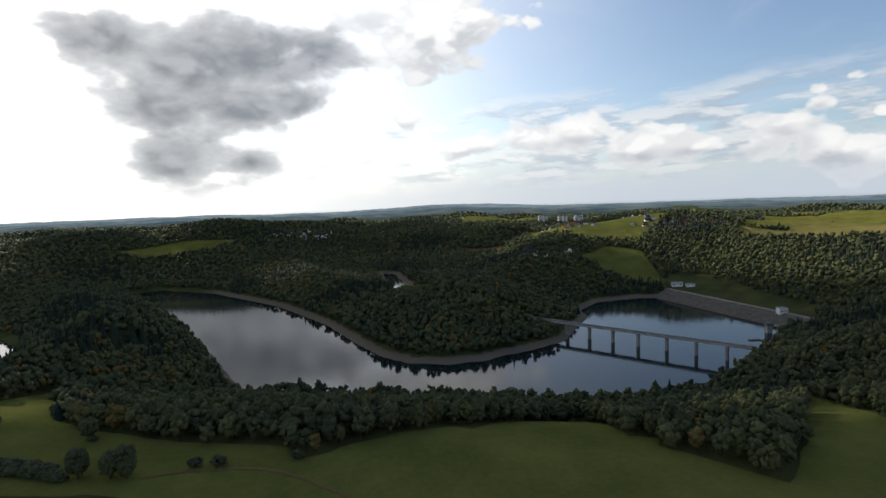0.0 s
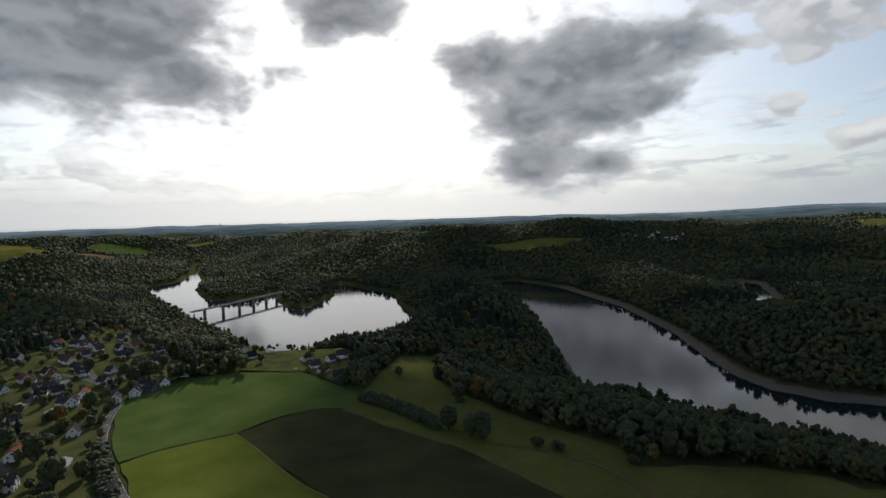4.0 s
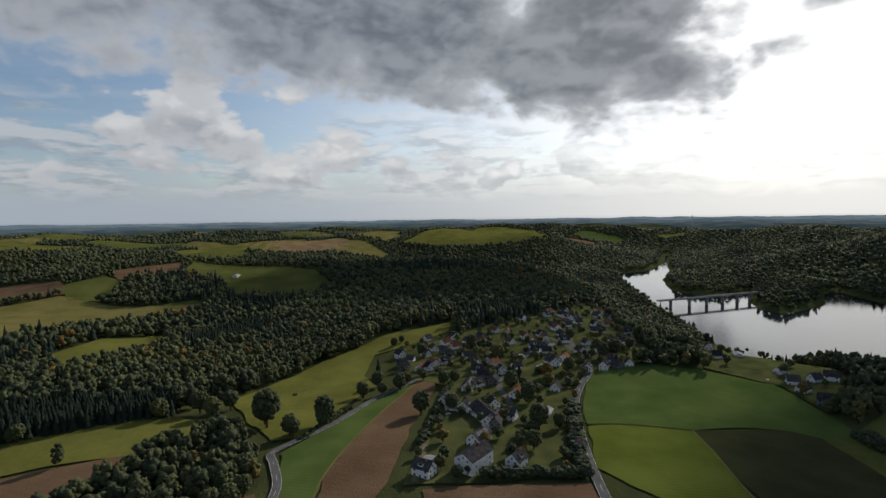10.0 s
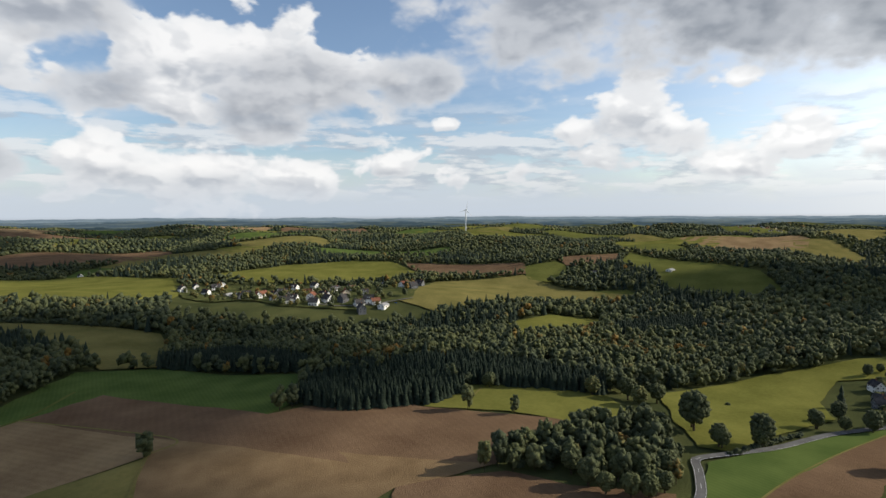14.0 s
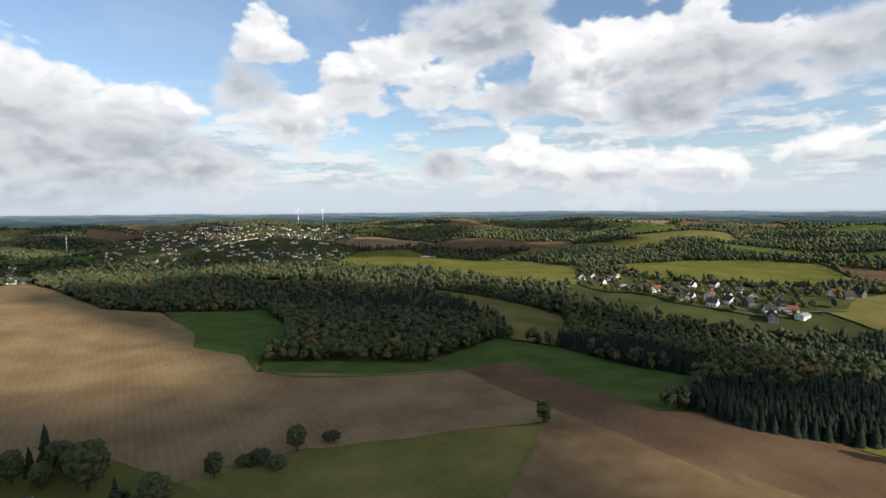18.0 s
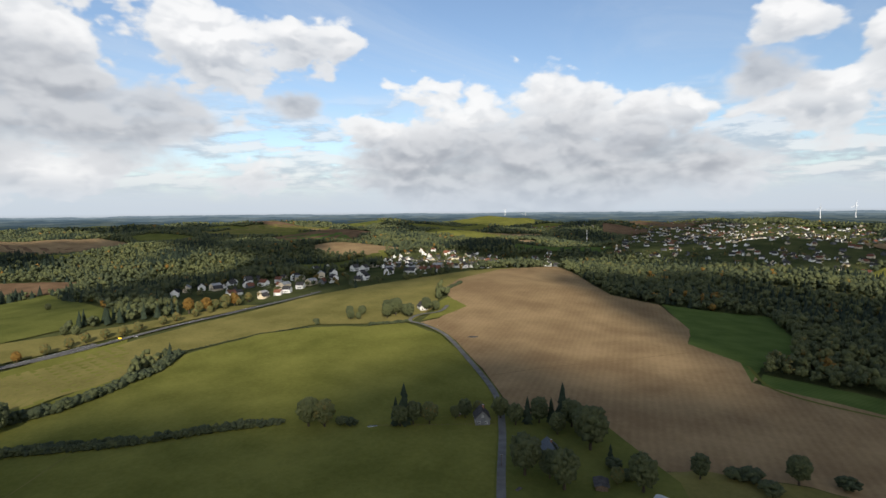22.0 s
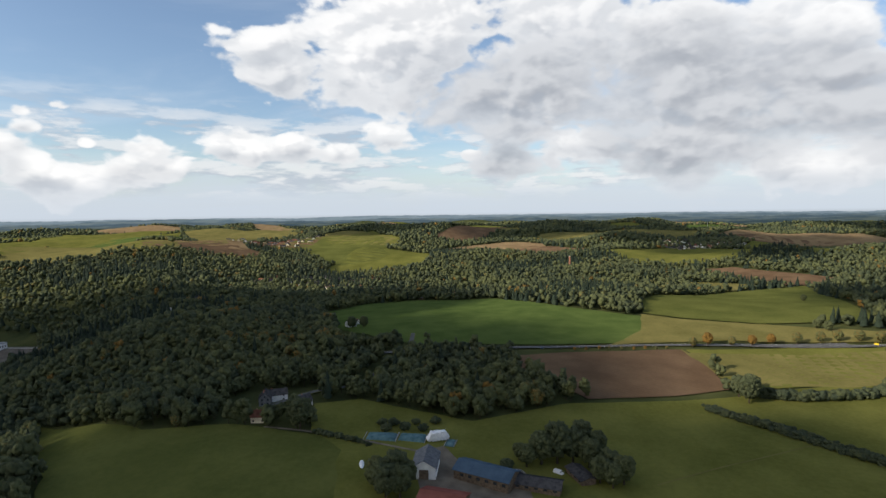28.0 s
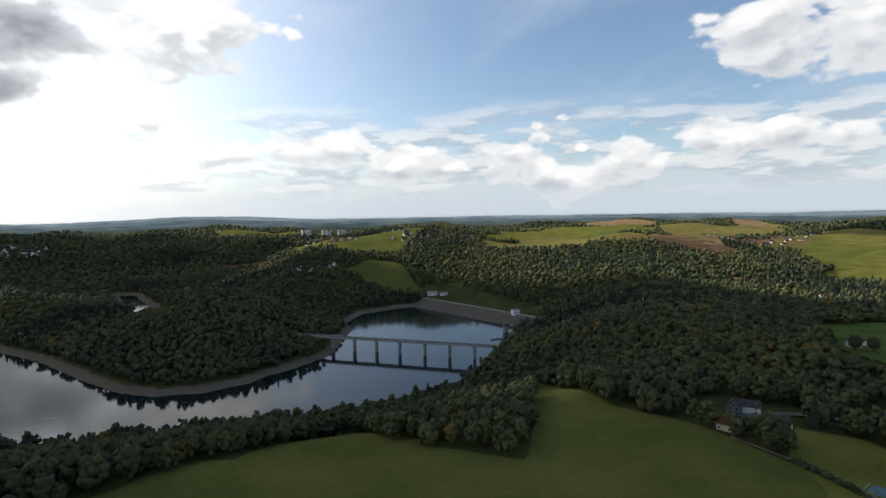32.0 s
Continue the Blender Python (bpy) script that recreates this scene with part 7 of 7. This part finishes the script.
# radius, rise and spread in degrees, two glow colours: painted haze, paler outward
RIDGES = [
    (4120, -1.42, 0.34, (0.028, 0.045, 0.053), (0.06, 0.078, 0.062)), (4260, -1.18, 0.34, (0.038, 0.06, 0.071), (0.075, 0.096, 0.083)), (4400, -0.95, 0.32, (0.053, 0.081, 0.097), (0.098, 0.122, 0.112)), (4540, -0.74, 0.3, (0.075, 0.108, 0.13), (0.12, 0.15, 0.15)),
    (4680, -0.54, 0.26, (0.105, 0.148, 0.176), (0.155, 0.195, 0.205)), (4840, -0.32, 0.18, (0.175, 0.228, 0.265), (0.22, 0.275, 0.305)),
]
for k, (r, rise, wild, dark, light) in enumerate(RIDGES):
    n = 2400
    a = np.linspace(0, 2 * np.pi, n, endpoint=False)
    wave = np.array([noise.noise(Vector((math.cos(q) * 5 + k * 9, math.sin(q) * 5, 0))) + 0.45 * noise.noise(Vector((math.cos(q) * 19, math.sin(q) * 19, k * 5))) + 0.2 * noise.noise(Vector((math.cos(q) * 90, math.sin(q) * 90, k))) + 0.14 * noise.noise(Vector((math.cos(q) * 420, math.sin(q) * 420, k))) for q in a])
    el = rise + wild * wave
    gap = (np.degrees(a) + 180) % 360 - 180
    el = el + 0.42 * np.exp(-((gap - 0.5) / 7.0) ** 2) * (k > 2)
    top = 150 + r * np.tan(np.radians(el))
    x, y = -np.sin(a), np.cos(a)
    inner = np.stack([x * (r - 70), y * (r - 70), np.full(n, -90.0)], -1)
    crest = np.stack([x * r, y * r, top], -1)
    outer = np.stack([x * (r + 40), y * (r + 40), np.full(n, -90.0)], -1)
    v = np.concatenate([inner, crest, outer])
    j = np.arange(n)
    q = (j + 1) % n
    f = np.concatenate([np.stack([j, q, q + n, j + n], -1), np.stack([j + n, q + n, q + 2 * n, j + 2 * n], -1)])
    tagged(mesh_object("backdrop", v, f, haze_material("painted_haze_ridge", dark, light), flat=False), "far blue-grey hazy wooded ridge on the horizon", "distant hills", kind="structure")

# ---- small things on the farm, in the fields and along the roads ----
def blob(r, squash=1.0, seed=0.0):
    bm = bmesh.new()
    bmesh.ops.create_icosphere(bm, subdivisions=2, radius=r)
    for v in bm.verts:
        v.co *= 1 + 0.12 * noise.noise(v.co * 2.3 / r + Vector((seed, 0, 0)))
        v.co.z *= squash
    return bm


def bale():
    bm = bmesh.new()
    bmesh.ops.create_cone(bm, cap_ends=True, segments=14, radius1=0.75, radius2=0.75, depth=1.3, matrix=Matrix.Rotation(radians(90), 4, "Y") @ Matrix.Translation((-0.7, 0, 0)))
    bmesh.ops.bevel(bm, geom=bm.edges[:], offset=0.1, segments=1, affect="EDGES")
    return bm


b0 = tagged(part("straw_bale", bale(), M_FILM), "round silage bale wrapped in white film", "bale", "stack of wrapped bales")
hx, hy = (334, 113)
hz = ground_z(hx, hy)
spin = Matrix.Rotation(radians(facing(hx, hy, 105)), 4, "Z")
bale_rng = random.Random(2)
first = True
for row in range(3):
    for col in range(7 - row):
        for lay in range(2):
            m = Matrix.Translation((hx, hy, hz + 1.1)) @ spin @ Matrix.Scale(1.35, 4) @ Matrix.Translation((lay * 1.6 - 0.7 + bale_rng.uniform(-0.35, 0.35), (col - 3 + row * 0.5) * 1.6 + bale_rng.uniform(-0.15, 0.15), row * 1.25)) @ Matrix.Rotation(bale_rng.uniform(-0.35, 0.35), 4, "Z")
            if first:
                b0.matrix_basis, first = m, False
            else:
                copy_thing(b0, m)
for (x, y), w, l, label in (((325, 151), 6.0, 20, "teal tarpaulin over a long silage clamp"), ((331, 131), 6.0, 18, "teal tarpaulin over a second silage clamp"), ((332, 104), 5, 6, "dark tarpaulin held down by tyres")):
    bm = bmesh.new()
    bmesh.ops.create_grid(bm, x_segments=12, y_segments=12, size=1.0)
    for v in bm.verts:
        edge = max(abs(v.co.x), abs(v.co.y))
        v.co = Vector((v.co.x * w, v.co.y * l / 2, (1 - edge ** 4) * 2.3 + 0.2 * noise.noise(v.co * 6) * (edge < 0.95) - 0.1))
    cl = empty("silage_clamp", label, "silage clamp")
    part("cover", bm, M_TARP, cl)
    for s in (-1, 1):
        part("side_wall", boxes((-w, s * l / 2 - 0.15, -0.5, w, s * l / 2 + 0.15, 1.2)), M_CONCRETE, cl)
    tyre = bmesh.new()
    bmesh.ops.create_cone(tyre, cap_ends=True, segments=10, radius1=0.4, radius2=0.4, depth=0.2, matrix=Matrix.Translation((0, 0, 1.75)))
    part("tyre", tyre, M_ROOF_DARK, cl)
    place(cl, (x, y), facing(x, y, 78), 1.1)
wx, wy = (284, 145)
roll = tagged(part("film_roll", blob(1.0, 0.7), M_FILM), "white film-wrapped silage sausage on grass", "silage roll")
roll.matrix_basis = pose(wx, wy, ground_z(wx, wy) + 0.9, 0, 0, facing(wx, wy)) @ Matrix.Diagonal((1.5, 5.5, 1.5, 1))
for (x, y), label in (((316, 32), "white parked van by the cattle shed"), ((323, 24), "dark parked car by the sheds")):
    v = empty("parked_van" if "van" in label else "parked_car", label, "vehicle")
    part("body", boxes((-0.95, -2.3, 0.35, 0.95, 2.3, 1.05), (-0.85, -1.4, 1.05, 0.85, 2.1, 1.9)), M_WHITE if "white" in label else M_BLUE, v)
    part("windscreen", boxes((-0.8, -1.46, 1.15, 0.8, -1.4, 1.75)), M_GLASS, v)
    for sx in (-1, 1):
        for sy in (-1.4, 1.4):
            w = cone(0.34, 0.34, 0.2, 12)
            w.transform(Matrix.Translation((sx * 0.85, sy, 0.34)) @ Matrix.Rotation(radians(90), 4, "Y"))
            part("wheel", w, M_ROOF_DARK, v)
    place(v, (x, y), facing(x, y, 60))


def ring_tank(x, y, r, h):
    """An open round slurry tank: a concrete ring wall with dark slurry in it."""
    t = empty("slurry_tank", "open round concrete slurry tank beside the barn", "tank")
    bm = bmesh.new()
    rows = []
    for q, z in ((r, -1.0), (r, h), (r - 0.3, h), (r - 0.3, -1.0)):
        rows.append([bm.verts.new((math.cos(k * math.pi / 16) * q, math.sin(k * math.pi / 16) * q, z)) for k in range(32)])
    for a, b in zip(rows, rows[1:]):
        for k in range(32):
            bm.faces.new((a[k], a[(k + 1) % 32], b[(k + 1) % 32], b[k]))
    part("wall", bm, M_CONCRETE, t)
    part("slurry", cone(r - 0.32, r - 0.32, 0.2, 32, h - 1.2), M_ROOF_DARK, t)
    return place(t, (x, y), 0, 1.0)


ring_tank(303, 55, 5.0, 2.6)


def car_template(mat, label):
    v = empty("parked_car", label, "car", "parked cars")
    bm = boxes((-0.88, -2.1, 0.35, 0.88, 2.1, 0.95))
    q = [bm.verts.new(p) for p in ((-0.8, -1.2, 0.95), (0.8, -1.2, 0.95), (0.8, 1.9, 0.95), (-0.8, 1.9, 0.95), (-0.65, -0.5, 1.5), (0.65, -0.5, 1.5), (0.65, 1.4, 1.5), (-0.65, 1.4, 1.5))]
    for f in ((4, 5, 6, 7), (0, 1, 5, 4), (1, 2, 6, 5), (2, 3, 7, 6), (3, 0, 4, 7)):
        bm.faces.new([q[k] for k in f])
    part("body", bm, mat, v)
    part("windscreen", boxes((-0.6, -0.92, 1.0, 0.6, -0.8, 1.35)), M_GLASS, v)
    for sx in (-1, 1):
        for sy in (-1.3, 1.3):
            w = cone(0.32, 0.32, 0.2, 10)
            w.transform(Matrix.Translation((sx * 0.82, sy, 0.32)) @ Matrix.Rotation(radians(90), 4, "Y"))
            part("wheel", w, M_ROOF_DARK, v)
    return v


CARS = [car_template(M_WHITE, "white parked car in the village"), car_template(M_METAL, "silver-grey parked car by a house"), car_template(M_BLUE, "dark blue parked car by a house"), car_template(M_ROOF_DARK, "black parked car beside the road")]
for k, (x, y) in enumerate([(-462, 88), (-406, 93), (-441, 103), (-389, 46), (-429, 113), (-401, 124), (-496, 180), (-509, 197), (-398, 51), (-433, 343), (-390, 382), (-380, 379), (-391, 361), (744, -475), (744, -505), (719, -418), (681, -282), (520, 524), (611, 80), (139, -247), (-555, -704), (-571, -651), (-655, -592)]):
    put(CARS[k % 4], x, y, house_rng.uniform(0, 180), "parked cars")


def fence(label, pts, gap=3.0):
    line = spline(pts, gap)
    f = empty("fence", label, "fence", "field fences")
    for k, q in enumerate(line):
        z = ground_z(q.x, q.y)
        part("post", boxes((q.x - 0.09, q.y - 0.09, z - 0.3, q.x + 0.09, q.y + 0.09, z + 1.35)), M_TIMBER, f)
        if k:
            p = line[k - 1]
            zp = ground_z(p.x, p.y)
            for h in (0.6, 1.15):
                bm = bmesh.new()
                n = Vector((-(q.y - p.y), q.x - p.x)).normalized() * 0.05
                v = [bm.verts.new(c) for c in ((p.x - n.x, p.y - n.y, zp + h), (q.x - n.x, q.y - n.y, z + h), (q.x + n.x, q.y + n.y, z + h), (p.x + n.x, p.y + n.y, zp + h), (p.x, p.y, zp + h + 0.12), (q.x, q.y, z + h + 0.12))]
                for face in ((0, 1, 5, 4), (2, 3, 4, 5), (0, 3, 2, 1), (0, 4, 3), (1, 2, 5)):
                    bm.faces.new([v[j] for j in face])
                part("rail", bm, M_TIMBER, f)
    return f


fence("pale wooden rail fence along the meadow", [(265, -259), (233, -282), (194, -312)], 4.0)
fence("grey wooden rail fence round the paddock", [(65, -285), (43, -298), (10, -316)], 4.0)
fence("weathered fence at the pasture's edge", [(-146, -339), (-120, -301), (-95, -262)], 5.0)
fence("wooden fence across the sunlit meadow", [(-358, -244), (-391, -254)], 5.0)
trough = tagged(new("water_trough"), "pale metal water trough in the meadow", "trough")
part("tub", boxes((-2.6, -0.5, 0, 2.6, 0.5, 0.7)), M_METAL, trough)
part("water", boxes((-2.5, -0.4, 0.7, 2.5, 0.4, 0.72)), M_GLASS, trough)
place(trough, (262, -260), facing(*(262, -260), 2))
heap_thing = tagged(part("dung_heap", blob(3.2, 0.35, 4.0), M_ROOF_DARK), "dark dung heap on the stubble field", "heap")
hx, hy = (339, -496)
heap_thing.matrix_basis = pose(hx, hy, ground_z(hx, hy) + 0.6, 0, 0, 40) @ Matrix.Diagonal((2.4, 1.1, 1.3, 1))
for (x, y), label in (((1016, 383), "long pale open shed at the field's edge"),):
    place(barn(label, 6, 22, 3.2, 12, M_TIMBER, M_ROOF_GREY, "shed"), (x, y), facing(x, y, 88))
for (x, y), label in (((-327, -275), "white hunting stand box at the spruce edge"),):
    h = tagged(new("hunting_stand"), label, "hunting stand")
    part("box", boxes((-0.7, -0.7, 2.2, 0.7, 0.7, 4.0)), M_FILM, h)
    part("roof", boxes((-0.9, -0.9, 4.0, 0.9, 0.9, 4.12)), M_ROOF_DARK, h)
    for a in (-0.6, 0.6):
        for b in (-0.6, 0.6):
            part("leg", boxes((a - 0.07, b - 0.07, -0.3, a + 0.07, b + 0.07, 2.2)), M_TIMBER, h)
    place(h, (x, y), facing(x, y))
sx, sy = (682, -265)
sign = tagged(new("road_sign"), "yellow village sign beside the main road", "road sign")
part("board", boxes((-1.4, -0.06, 1.6, 1.4, 0.06, 3.2)), M_SIGN, sign)
for a in (-1.0, 1.0):
    part("post", boxes((a - 0.06, -0.05, -0.3, a + 0.06, 0.05, 1.6)), M_METAL, sign)
place(sign, (sx, sy), facing(sx, sy))
post0 = None
for x, y in [(160, -264), (198, -326), (253, -388), (319, -448), (380, -488), (-666, -1034), (-735, -972), (-367, 43), (-435, 75), (-471, 118), (-440, 157), (-484, 184)]:
    if post0 is None:
        post0 = empty("utility_pole", "wooden utility pole with a crossarm", "utility pole", "utility poles")
        part("pole", cone(0.16, 0.11, 8.5, 8, -0.3), M_TIMBER, post0)
        part("crossarm", boxes((-0.9, -0.07, 7.6, 0.9, 0.07, 7.75)), M_TIMBER, post0)
        for a in (-0.8, 0.0, 0.8):
            part("insulator", boxes((a - 0.06, -0.06, 7.75, a + 0.06, 0.06, 7.95)), M_FRAME, post0)
    put(post0, x, y, house_rng.uniform(0, 180), "utility poles")
